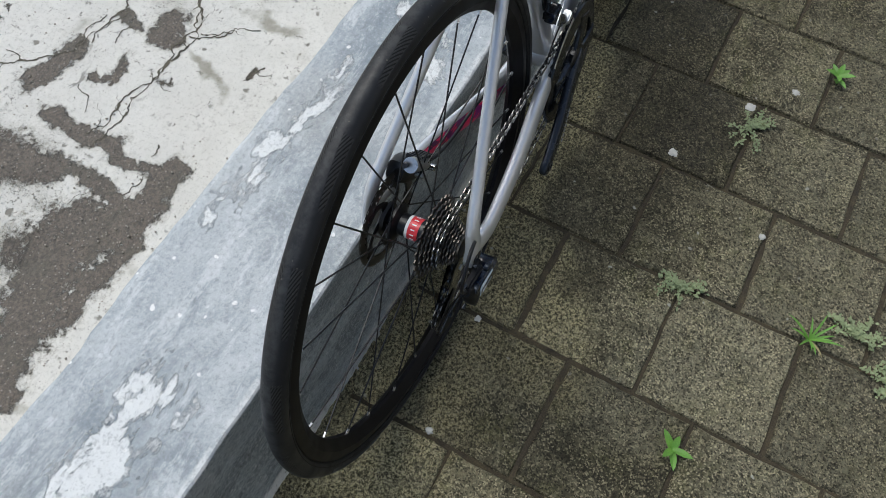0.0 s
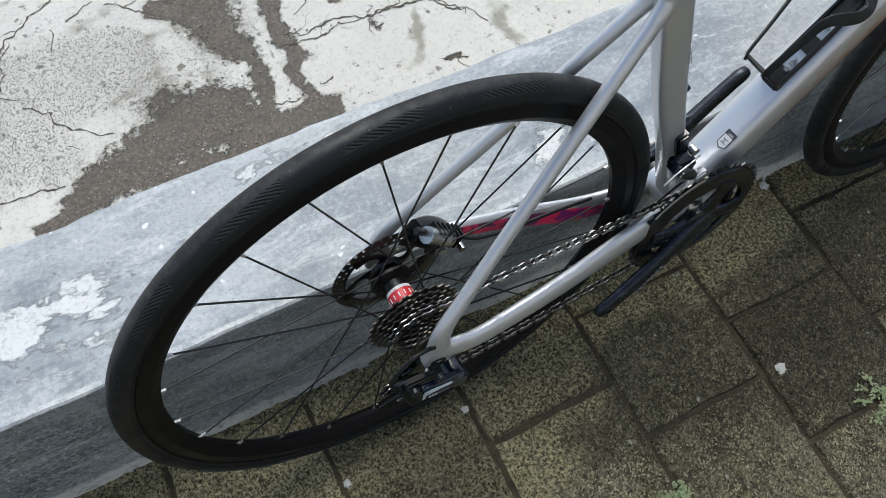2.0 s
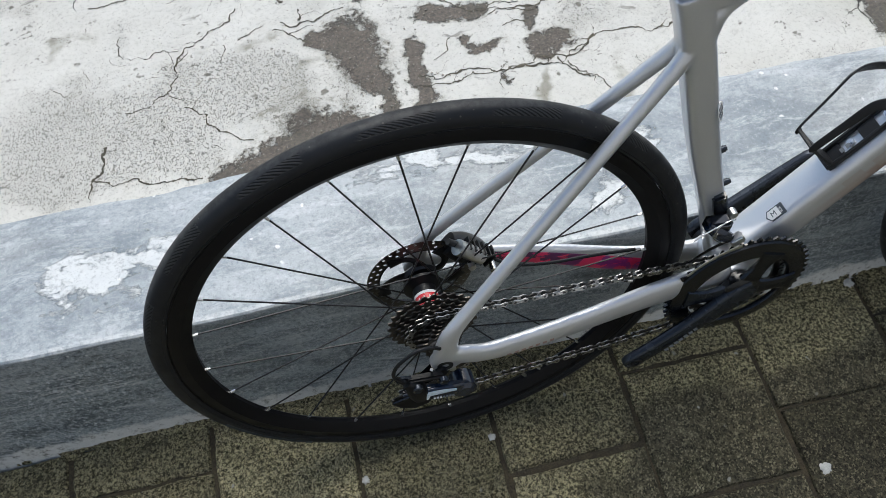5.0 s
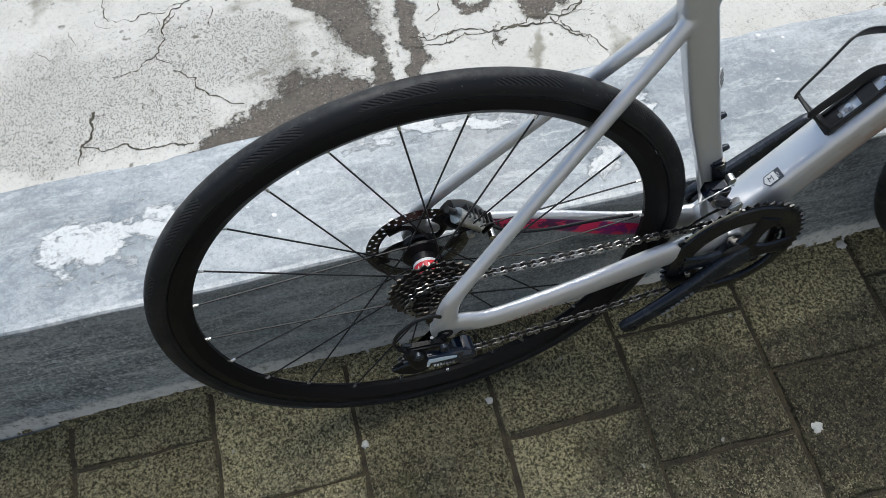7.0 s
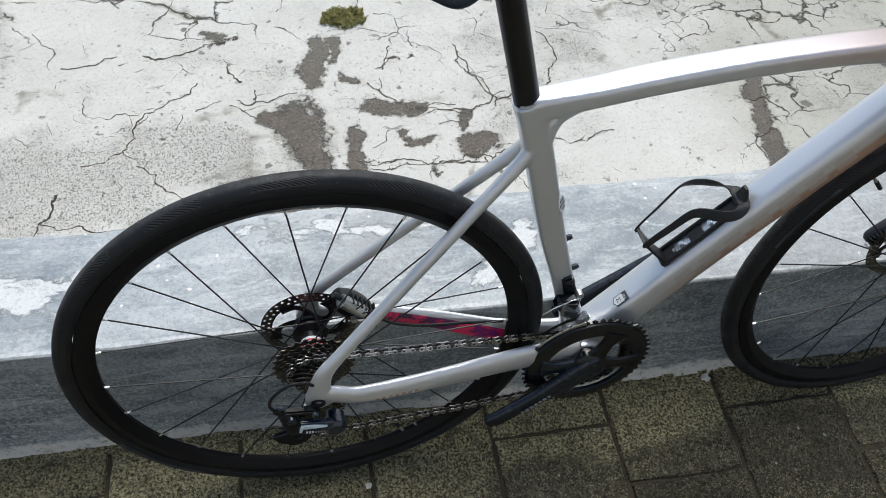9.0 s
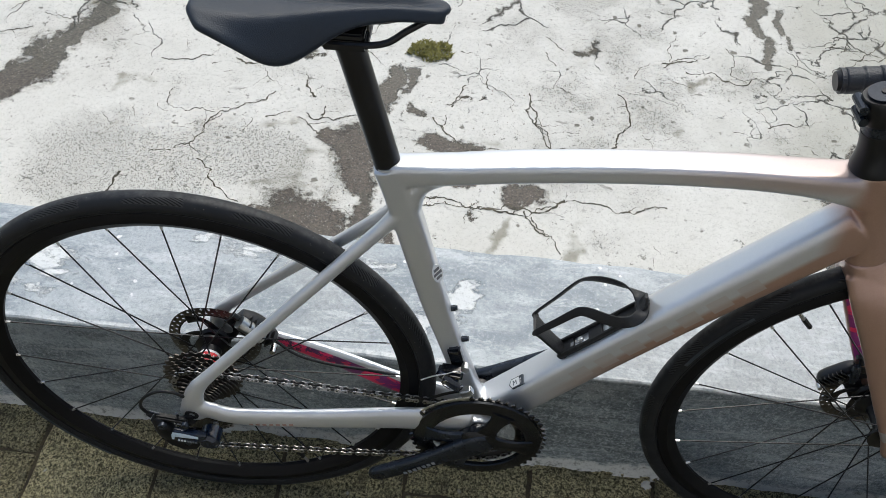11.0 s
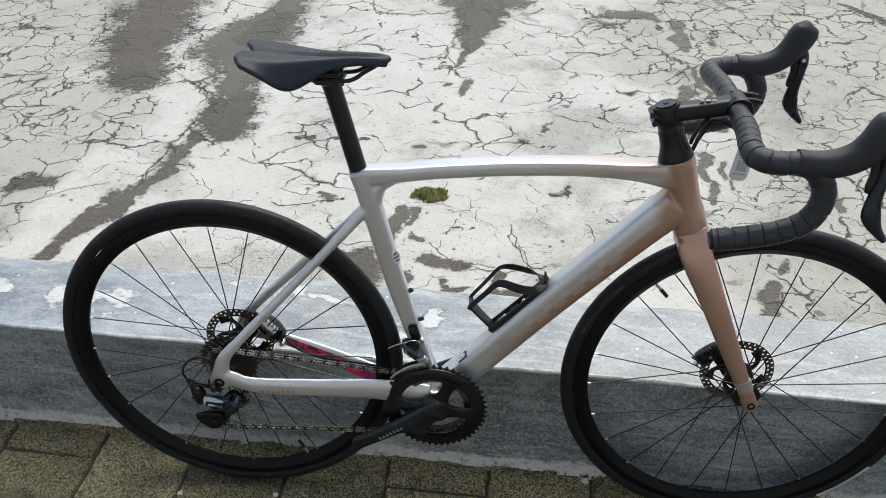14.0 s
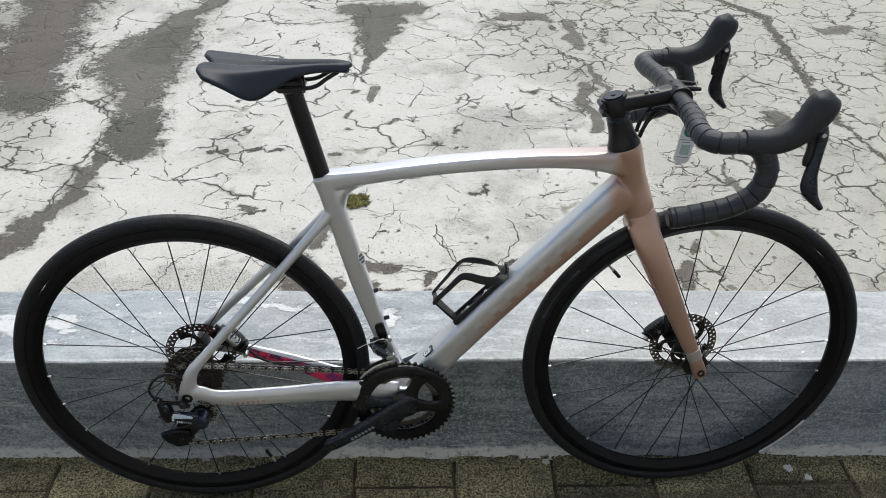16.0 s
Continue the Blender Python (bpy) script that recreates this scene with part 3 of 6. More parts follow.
def sweep(bm, pts, n=4, seg=16, ref=(0, 1, 0), power=2.0, cap=True, closed=False):
    """A tube along rows of x, y, z, half width (towards ref), half height."""
    rows = curve_pts(pts, n) if n > 1 else [np.array(q, float) for q in pts]
    rings, ref = [], np.array(ref, float)
    for i, q in enumerate(rows):
        t = (rows[(i + 1) % len(rows)] - rows[i - 1])[:3] if closed else (rows[min(i + 1, len(rows) - 1)] - rows[max(i - 1, 0)])[:3]
        t = t / (np.linalg.norm(t) + 1e-12)
        side = ref - t * (ref @ t)
        side /= np.linalg.norm(side) + 1e-12
        up = np.cross(t, side)
        ring = []
        for k in range(seg):
            a = 2 * math.pi * k / seg
            c, s = math.cos(a), math.sin(a)
            c, s = math.copysign(abs(c) ** (2 / power), c), math.copysign(abs(s) ** (2 / power), s)
            ring.append(bm.verts.new(q[:3] + side * c * q[3] + up * s * q[4]))
        rings.append(ring)
    for i in range(len(rings) if closed else len(rings) - 1):
        a, b = rings[i], rings[(i + 1) % len(rings)]
        for k in range(seg):
            bm.faces.new((a[k], a[(k + 1) % seg], b[(k + 1) % seg], b[k]))
    if cap and not closed:
        bm.faces.new(rings[0]), bm.faces.new(rings[-1])
    return bm


def tube(bm, pts, r, n=4, seg=10, ref=(0.31, 0.9, 0.17)):
    return sweep(bm, [(*q, r, r) for q in pts], n, seg, ref)


def lathe(bm, prof, seg=64, centre=(0, 0, 0), closed=True):
    """Turns a profile of (radius, y) round the y axis through centre."""
    cx, cy, cz = centre
    rings = []
    for k in range(seg):
        a = 2 * math.pi * k / seg
        rings.append([bm.verts.new((cx + r * math.cos(a), cy + y, cz + r * math.sin(a))) for r, y in prof])
    m = len(prof)
    for k in range(seg):
        a, b = rings[k], rings[(k + 1) % seg]
        for i in range(m if closed else m - 1):
            bm.faces.new((a[i], a[(i + 1) % m], b[(i + 1) % m], b[i]))
    if not closed:
        for i in (0, -1):
            if prof[i][0] > 1e-5:
                bm.faces.new([r[i] for r in rings])
    return bm


def prism(bm, outline, y0, y1, holes=()):
    """A plate: an outline of (x, z), from y0 to y1."""
    a = [bm.verts.new((x, y0, z)) for x, z in outline]
    b = [bm.verts.new((x, y1, z)) for x, z in outline]
    bm.faces.new(a), bm.faces.new(b[::-1])
    for i in range(len(a)):
        j = (i + 1) % len(a)
        bm.faces.new((a[i], a[j], b[j], b[i]))
    return bm


def box(bm, centre, size, m=None, bevel=0.0):
    r = bmesh.ops.create_cube(bm, size=1.0)
    mm = Matrix.Translation(centre) @ (m or Matrix()) @ Matrix.Diagonal((*size, 1))
    bmesh.ops.transform(bm, matrix=mm, verts=r["verts"])
    if bevel:
        es = list({e for v in r["verts"] for e in v.link_edges})
        bmesh.ops.bevel(bm, geom=es, offset=bevel, segments=2, affect="EDGES")
    return bm


def ring_teeth(r, n, tip):
    """The outline of a toothed ring."""
    out = []
    for i in range(n):
        for k, q in ((0.0, r - tip), (0.3, r - tip), (0.52, r), (0.72, r)):
            a = 2 * math.pi * (i + k) / n
            out.append((q * math.cos(a), q * math.sin(a)))
    return out


def annulus(bm, outer, r_in, y0, y1, centre):
    """A flat ring with an outline of its own and a round hole."""
    cx, cz = centre
    n = len(outer)
    rows = []
    for y in (y0, y1):
        rows.append([bm.verts.new((cx + x, y, cz + z)) for x, z in outer])
        rows.append([bm.verts.new((cx + r_in * x / math.hypot(x, z), y, cz + r_in * z / math.hypot(x, z))) for x, z in outer])
    o0, i0, o1, i1 = rows
    for k in range(n):
        j = (k + 1) % n
        for p, q in ((o0, i0), (i0, i1), (i1, o1), (o1, o0)):
            bm.faces.new((p[k], p[j], q[j], q[k]))
    return bm


# ---- the setting ----
def yard_level(x, y):
    return -0.283 + (0.004 * noise.noise((x * 0.9, y * 0.9, 0)) if abs(x) < 6 and 0 < y < 8 else 0)


GRIT_BY_KERB = [
    (-0.242, 0.682, 0.0271, -0.040, 0.678, 0.0316),
    (-0.381, 0.712, 0.0373, -0.281, 0.734, 0.0639), (-0.281, 0.734, 0.0639, -0.158, 0.801, 0.0802), (-0.158, 0.801, 0.0802, -0.055, 0.773, 0.0902), (-0.055, 0.773, 0.0857, 0.011, 0.698, 0.0402),
    (0.013, 0.702, 0.0358, 0.169, 0.688, 0.0257), (-0.483, 0.672, 0.00802, -0.402, 0.682, 0.0229), (-0.004, 1.103, 0.0701, 0.024, 1.003, 0.0538), (0.024, 1.003, 0.0489, 0.058, 0.926, 0.0241),
    (0.066, 0.922, 0.0212, 0.057, 0.810, 0.0261), (0.057, 0.810, 0.0261, 0.045, 0.736, 0.0255), (-0.097, 1.127, 0.0238, -0.035, 1.092, 0.0397), 
    (0.156, 1.041, 0.0284, 0.146, 0.970, 0.0218), (0.146, 0.970, 0.0198, 0.156, 0.892, 0.0253), (0.160, 0.890, 0.0253, 0.141, 0.792, 0.0169), (0.141, 0.792, 0.0132, 0.132, 0.717, 0.0184),
    
]
GRIT_PATCHES = [
    (0.486, 0.967, 0.04, 0.512, 0.946, 0.045), (0.300, 0.986, 0.015, 0.371, 0.991, 0.018), (0.453, 1.028, 0.012, 0.482, 1.084, 0.01), (-0.240, 1.483, 0.03, -0.212, 1.482, 0.02),
    (0.326, 1.113, 0.024, 0.202, 1.125, 0.024), (0.466, 0.970, 0.03, 0.473, 0.922, 0.03), (0.468, 1.100, 0.012, 0.451, 1.046, 0.014), (0.301, 1.012, 0.016, 0.299, 0.990, 0.016),
    (0.079, 1.435, 0.026, 0.052, 1.250, 0.028), (0.135, 1.424, 0.022, 0.125, 1.328, 0.015), (0.145, 1.272, 0.02, 0.189, 1.253, 0.02), (0.219, 1.146, 0.018, 0.346, 1.121, 0.018),
]
GRIT_IN_JOINT = [
    (0.060, 1.893, 0.022, 0.100, 1.903, 0.016), (0.113, 2.124, 0.018, 0.133, 2.124, 0.014), (0.105, 2.244, 0.014, 0.126, 2.314, 0.012), (0.208, 2.414, 0.022, 0.215, 2.545, 0.03),
    (0.120, 2.515, 0.022, 0.130, 2.525, 0.015), (0.054, 3.594, 0.1, 0.375, 3.614, 0.1), (0.202, 3.442, 0.17, 0.186, 2.948, 0.04), (0.186, 2.948, 0.03, 0.143, 2.706, 0.01),
]
GRIT_STRIPS = [
    (-0.752, 3.796, 0.05, -0.895, 3.393, 0.11), (-0.895, 3.393, 0.12, -1.038, 2.870, 0.23), (-1.038, 2.870, 0.23, -0.952, 2.609, 0.18), (-0.932, 2.588, 0.16, -0.827, 2.257, 0.085),
    (-0.829, 2.167, 0.105, -0.831, 2.007, 0.125), (-0.931, 1.887, 0.03, -0.955, 1.628, 0.045), (-0.935, 1.628, 0.055, -1.000, 1.289, 0.045), (-1.000, 1.289, 0.045, -1.135, 0.941, 0.035),
    (-1.707, 3.795, 0.21, -1.581, 2.990, 0.22), (-1.581, 2.990, 0.22, -1.428, 2.408, 0.14), (-1.380, 1.459, 0.05, -1.459, 1.439, 0.07),
]
GRIT_FAR_JOINT = [
    (0.895, 3.513, 0.055, 1.176, 3.473, 0.06), (1.296, 3.412, 0.04, 1.310, 3.017, 0.026), (1.307, 2.845, 0.02, 1.357, 2.180, 0.026), (1.244, 2.643, 0.035, 1.225, 2.150, 0.032),
    (1.273, 1.979, 0.032, 1.255, 1.578, 0.016), (1.362, 1.928, 0.014, 1.337, 1.678, 0.01), (1.368, 0.779, 0.045, 1.346, 1.127, 0.03), (1.409, 1.227, 0.022, 1.419, 1.257, 0.02),
    (2.077, 2.280, 0.06, 2.147, 2.220, 0.06), (1.703, 1.767, 0.016, 1.720, 1.616, 0.03), (2.732, 3.329, 0.05, 2.834, 3.330, 0.07),
]
SCARS = [
    (-0.218, 1.925, 0.018, -0.159, 1.929, 0.022), (-0.288, 1.935, 0.018, -0.268, 1.935, 0.018), (-0.446, 1.936, 0.014, -0.387, 1.935, 0.02), (-0.227, 1.445, 0.024, -0.157, 1.475, 0.01),
    (-0.305, 1.535, 0.01, -0.264, 1.605, 0.008), (0.753, 1.150, 0.02, 0.793, 1.150, 0.016), (0.443, 0.714, 0.004, 0.502, 0.684, 0.009), (0.356, 0.844, 0.006, 0.347, 0.874, 0.012),
    (-0.429, 2.387, 0.02, -0.409, 2.396, 0.012), (0.268, 1.353, 0.006, 0.328, 1.342, 0.008), (0.643, 1.600, 0.012, 0.683, 1.610, 0.018), (0.590, 1.961, 0.016, 0.630, 1.961, 0.012),
]
LONG_JOINT = [
    (2.251, 3.783, 0.03, 2.471, 3.530, 0.03), (2.471, 3.530, 0.03, 2.425, 3.194, 0.03), (2.425, 3.194, 0.025, 2.377, 2.655, 0.025), (2.377, 2.655, 0.03, 2.369, 2.170, 0.02),
    (2.369, 2.170, 0.02, 2.465, 1.777, 0.015),
]
CRACKS_BY_KERB = [
    (-0.658, 1.393, 0.006, -0.564, 1.395, 0.0055), (-0.564, 1.395, 0.0055, -0.504, 1.427, 0.005), (-0.429, 1.423, 0.008, -0.324, 1.412, 0.0065), (-0.324, 1.412, 0.0065, -0.178, 1.477, 0.005),
    (-0.197, 1.373, 0.004, -0.147, 1.277, 0.009), (-0.274, 1.287, 0.007, -0.339, 1.225, 0.0062), (-0.339, 1.225, 0.0062, -0.415, 1.178, 0.0054), (-0.415, 1.178, 0.0054, -0.443, 1.123, 0.0046),
    (-0.443, 1.123, 0.0046, -0.457, 1.047, 0.0038), (-0.457, 1.047, 0.0038, -0.574, 0.998, 0.003), (-0.164, 1.204, 0.005, 0.006, 1.215, 0.006), (0.606, 0.955, 0.007, 0.503, 0.906, 0.0065),
    (0.503, 0.906, 0.0065, 0.409, 0.894, 0.006), (0.409, 0.894, 0.006, 0.227, 0.917, 0.0055),
]
CRACKS_MIDDLE = [
    (0.298, 1.390, 0.006, 0.243, 1.291, 0.004), (0.250, 1.249, 0.004, 0.267, 1.165, 0.003), (0.500, 1.347, 0.007, 0.514, 1.245, 0.00633), (0.514, 1.245, 0.00633, 0.567, 1.139, 0.00567),
    (0.567, 1.139, 0.00567, 0.609, 1.153, 0.005), (0.567, 1.139, 0.007, 0.540, 1.105, 0.0055), (0.540, 1.105, 0.0055, 0.339, 1.111, 0.004), (-0.430, 0.980, 0.006, -0.353, 0.883, 0.005),
    (-0.353, 0.883, 0.005, -0.274, 0.837, 0.004), (-0.660, 0.813, 0.006, -0.554, 0.794, 0.006), (-0.554, 0.794, 0.006, -0.403, 0.755, 0.006),
]
CRACKS_WIDE = [
    (-0.625, 0.905, 0.01, -0.631, 0.848, 0.009), (-0.631, 0.848, 0.009, -0.657, 0.810, 0.008), (0.132, 0.900, 0.004, 0.281, 0.909, 0.00475), (0.281, 0.909, 0.00475, 0.490, 0.883, 0.0055),
    (0.490, 0.883, 0.0055, 0.533, 0.912, 0.00625), (0.533, 0.912, 0.00625, 0.607, 0.951, 0.007), (-0.582, 1.257, 0.004, -0.583, 1.195, 0.006), (-0.583, 1.203, 0.003, -0.429, 1.175, 0.002),
    (0.392, 1.040, 0.004, 0.455, 1.037, 0.004), (0.518, 0.882, 0.006, 0.565, 0.823, 0.003), (-0.113, 1.241, 0.004, -0.116, 1.198, 0.01),
]
CRACKS_UNDER_TUBE = [
    (0.519, 1.273, 0.003, 0.563, 1.170, 0.004), (0.563, 1.170, 0.004, 0.576, 1.119, 0.005), (0.576, 1.119, 0.005, 0.633, 1.139, 0.006), (0.576, 1.119, 0.006, 0.552, 1.078, 0.004),
    (0.916, 1.562, 0.007, 0.986, 1.620, 0.0045), (0.986, 1.620, 0.0045, 1.028, 1.609, 0.002), (0.925, 1.570, 0.004, 0.968, 1.735, 0.002), (0.572, 0.943, 0.004, 0.638, 0.955, 0.005),
    (0.638, 0.955, 0.005, 0.704, 0.949, 0.006), (0.704, 0.949, 0.006, 0.888, 0.961, 0.007), (0.365, 1.089, 0.004, 0.500, 1.082, 0.003), (1.126, 1.688, 0.003, 1.125, 1.557, 0.0035),
    (1.125, 1.557, 0.0035, 1.172, 1.526, 0.004), (0.540, 1.586, 0.004, 0.573, 1.519, 0.004),
]
CRACKS_CORNER = [
    (0.227, 0.917, 0.0055, 0.147, 0.931, 0.005), (0.497, 0.901, 0.006, 0.519, 0.856, 0.0055), (0.519, 0.856, 0.0055, 0.598, 0.762, 0.005), (0.212, 1.235, 0.006, 0.256, 1.172, 0.0055),
    (0.256, 1.172, 0.0055, 0.296, 1.138, 0.005), (0.296, 1.138, 0.005, 0.367, 1.112, 0.0045), (0.367, 1.112, 0.0045, 0.454, 1.114, 0.004), (0.253, 1.035, 0.004, 0.196, 0.972, 0.003),
    (0.448, 0.712, 0.003, 0.507, 0.688, 0.006), (-0.279, 1.172, 0.006, -0.244, 1.188, 0.005), (-0.244, 1.188, 0.005, -0.207, 1.204, 0.004), (-0.317, 1.163, 0.005, -0.331, 1.099, 0.002),
    (-0.187, 1.182, 0.003, -0.143, 1.153, 0.0045), (-0.143, 1.153, 0.0045, -0.094, 1.108, 0.006), (0.063, 0.759, 0.004, 0.123, 0.750, 0.003), (0.176, 0.766, 0.003, 0.207, 0.773, 0.005),
    (0.346, 0.876, 0.003, 0.341, 0.835, 0.002),
]
CRACKS_FAR = [
    (0.493, 1.379, 0.006, 0.525, 1.236, 0.005), (0.525, 1.236, 0.005, 0.557, 1.195, 0.004), (0.765, 1.414, 0.005, 0.768, 1.240, 0.0055), (0.768, 1.240, 0.0055, 0.711, 1.131, 0.006),
    (0.910, 1.583, 0.006, 1.027, 1.619, 0.004), (-0.316, 1.614, 0.006, -0.273, 1.561, 0.005), (-0.273, 1.561, 0.005, -0.312, 1.500, 0.004), (-0.441, 1.119, 0.004, -0.409, 1.169, 0.004),
    (0.541, 1.660, 0.004, 0.596, 1.598, 0.004), (0.264, 1.284, 0.007, 0.307, 1.346, 0.003), (1.456, 1.614, 0.003, 1.683, 1.816, 0.005), (-1.180, 1.758, 0.005, -1.041, 1.630, 0.004),
    (-1.175, 1.627, 0.005, -1.217, 1.564, 0.003),
]

STAINS = {  # layer: groups of shaking of the outline, its fineness, lines (from x, y, half width, to x, y, half width)
    "soil": [(0.024, 13.0, GRIT_BY_KERB + GRIT_PATCHES + GRIT_IN_JOINT), (0.075, 5.0, GRIT_STRIPS + GRIT_FAR_JOINT)],
    "scar": [(0.030, 13.0, SCARS + LONG_JOINT)],
    "crazed": [(0.10, 1.5, [(-2.838, 1.887, 1.1, -2.434, 4.193, 1.1), (2.331, 1.175, 1.1, 2.980, 3.608, 1.35), (1.656, 3.190, 0.8, 2.476, 4.408, 0.8), (-2.146, 1.188, 0.9, -1.550, 1.988, 0.4)])],
    "mossy": [(0.06, 4.0, [(-0.828, 2.207, 0.12, -0.831, 1.987, 0.16), (-1.398, 2.408, 0.12, -1.507, 2.388, 0.14), (0.203, 3.493, 0.22, 0.185, 2.887, 0.06), (-0.968, 2.940, 0.12, -0.866, 3.292, 0.08), (2.077, 2.280, 0.1, 2.167, 2.220, 0.1)])],
    "worn": [(0.06, 5.0, [(-0.422, 1.004, 0.099, -0.256, 0.993, 0.111), (-0.173, 1.059, 0.0575, -0.161, 0.914, 0.0553), (-0.702, 0.939, 0.16, -0.486, 0.909, 0.12), (0.630, 1.981, 0.18, 0.814, 2.181, 0.16)])],
}


def build_yard():
    bm = bmesh.new()
    xs = sorted({round(v, 3) for v in (*np.arange(-2.4, 3.3, 0.017), -2.7, -3.1, -3.6, 3.6, 4.0, 4.5, *np.geomspace(5.5, 600, 12), *(-np.geomspace(4.5, 600, 12)))})
    ys = sorted({round(v, 3) for v in (0.1, 0.3, 0.45, *np.arange(0.55, 1.75, 0.014), *np.arange(1.75, 4.1, 0.022), 4.4, 4.9, 5.6, 6.5, *np.geomspace(7.6, 600, 12), -3, -20, -600)})
    places = [(x, y) for y in ys for x in xs]
    nx = len(xs)
    faces = [(r * nx + i, r * nx + i + 1, (r + 1) * nx + i + 1, (r + 1) * nx + i) for r in range(len(ys) - 1) for i in range(nx - 1)]
    data = bpy.data.meshes.new("ground")
    data.from_pydata([(x, y, yard_level(x, y)) for x, y in places], [], faces)
    at = np.array(places)
    near = np.where((np.abs(at[:, 0]) < 30) & (at[:, 1] > 0.4) & (at[:, 1] < 30))[0]
    for name, groups in STAINS.items():
        depth = np.full(len(at), -1.0)
        d = np.full(len(near), -1.0)
        for shake, fine, lines in groups:
            p = at[near]
            p = p + shake * np.array([noise.turbulence_vector((x * fine, y * fine, 3.7), 4, False)[:2] for x, y in p])
            for x0, y0, r0, x1, y1, r1 in lines:
                way = np.array((x1 - x0, y1 - y0))
                k = np.clip(((p - (x0, y0)) @ way) / max(1e-9, way @ way), 0, 1)
                far = np.linalg.norm(p - (x0, y0) - k[:, None] * way, axis=1)
                d = np.maximum(d, 1 - far / (r0 + (r1 - r0) * k))
        depth[near] = d
        data.attributes.new(name, "FLOAT", "POINT").data.foreach_set("value", depth.astype(np.float32))
    data.materials.append(YARD)
    data.shade_smooth()
    ground = tagged(new("ground", data), "pale weathered concrete yard, cracked all over, with damp stains", "ground", kind="structure")
    # open cracks, torn and branching: the long ones by the kerb, then short ones all over
    rng = random.Random(41)
    q = bmesh.new()

    def tear(x0, y0, r0, x1, y1, r1, depth=3):
        pts = [(Vector((x0, y0)), r0), (Vector((x1, y1)), r1)]
        for _ in range(5):
            out = [pts[0]]
            for (a, ra), (b, rb) in zip(pts, pts[1:]):
                d = b - a
                if d.length > 0.008:
                    out.append(((a + b) / 2 + Vector((-d.y, d.x)) * rng.uniform(-0.20, 0.20), (ra + rb) / 2 * rng.uniform(0.65, 1.35)))
                out.append((b, rb))
            pts = out
        last = None
        for k, (p, r) in enumerate(pts):
            d = (pts[min(k + 1, len(pts) - 1)][0] - pts[max(k - 1, 0)][0]).normalized()
            n = Vector((-d.y, d.x))
            a, b = p + n * r * rng.uniform(0.1, 0.55), p - n * r * rng.uniform(0.1, 0.55)
            row = [q.verts.new((v.x, v.y, yard_level(v.x, v.y) + 0.0010)) for v in (a, b)]
            if last:
                q.faces.new((last[0], last[1], row[1], row[0]))
            last = row
            if depth and k and rng.random() < 0.022:
                turn = rng.choice((-1, 1)) * rng.uniform(0.5, 1.3)
                e = d.copy()
                e.rotate(Matrix.Rotation(turn, 2))
                e = p + e * rng.uniform(0.02, 0.09)
                tear(p.x, p.y, r * 0.7, e.x, e.y, 0.0008, depth - 1)

    for row in CRACKS_BY_KERB + CRACKS_MIDDLE + CRACKS_WIDE + CRACKS_UNDER_TUBE + CRACKS_CORNER + CRACKS_FAR:
        tear(*row)
    for _ in range(115):
        x, y = rng.uniform(-2.3, 3.2), rng.uniform(1.3, 4.3)
        if rng.random() < 0.35:
            x = rng.uniform(-1.2, 1.8)
        a, size = rng.gauss(0.2, 0.9), rng.choice((0.04, 0.06, 0.1, 0.18, 0.3))
        if -2.0 < x < -0.75 and y > 1.85:
            continue
        tear(x, y, rng.uniform(0.002, 0.007), x + size * math.cos(a), y + size * math.sin(a), rng.uniform(0.001, 0.006), 1)
    for _ in range(60):
        x, y = rng.uniform(-1.1, 1.9), rng.uniform(0.75, 1.5)
        a, size = rng.gauss(0.0, 0.9), rng.choice((0.02, 0.03, 0.05, 0.09))
        tear(x, y, rng.uniform(0.001, 0.004), x + size * math.cos(a), y + size * math.sin(a), 0.001, 1)
    tagged(part("crack", q, CRACK, ground), kind="stuff")
    return ground


def build_kerb():
    prof = [(0.034, -0.04), (0.046, 0.0), (0.052, 0.03), (0.062, 0.12), (0.071, 0.22), (0.0746, 0.2620), (0.0750, 0.2680), (0.0762, 0.2722), (0.0790, 0.2746),
            (0.0850, 0.2750), (0.100, 0.2758), (0.16, 0.277), (0.22, 0.279), (0.27, 0.281), (0.297, 0.2808), (0.3045, 0.278), (0.309, 0.268), (0.318, 0.0), (0.33, -0.36)]
    bm = bmesh.new()
    rows = []
    for i in range(401):
        x = -4 + 9 * i / 400
        row = []
        for j, (y, z) in enumerate(prof):
            k = 0.0035 * noise.noise((x * 3, y * 9, z * 9)) + 0.0015 * noise.noise((x * 22, y * 30, z * 30))
            edge = 0.005 * noise.noise((x * 7, 3.1, 0)) + 0.003 * noise.noise((x * 31, 5.1, 0)) if 13 <= j <= 16 else 0
            row.append(bm.verts.new((x, y + k + edge - 0.0062 * (x - 0.1), z + 0.6 * k - abs(edge) * 0.4)))
        rows.append(row)
    for a, b in zip(rows, rows[1:]):
        for j in range(len(prof) - 1):
            bm.faces.new((a[j], a[j + 1], b[j + 1], b[j]))
    bm.faces.new(rows[0]), bm.faces.new(rows[-1])
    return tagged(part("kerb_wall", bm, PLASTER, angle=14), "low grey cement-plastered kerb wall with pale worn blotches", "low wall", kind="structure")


def build_shading_wall():
    bm = bmesh.new()
    # unseen wall, added to block part of the southern sky's light
    box(bm, (0.5, -2.72, 1.4), (9.0, 0.2, 3.4))
    return tagged(part("shading_wall", bm, RENDERED), "plain grey wall out of view behind the pavement, added to hold back sky light", "wall", kind="structure")


build_yard()
build_kerb()
build_shading_wall()


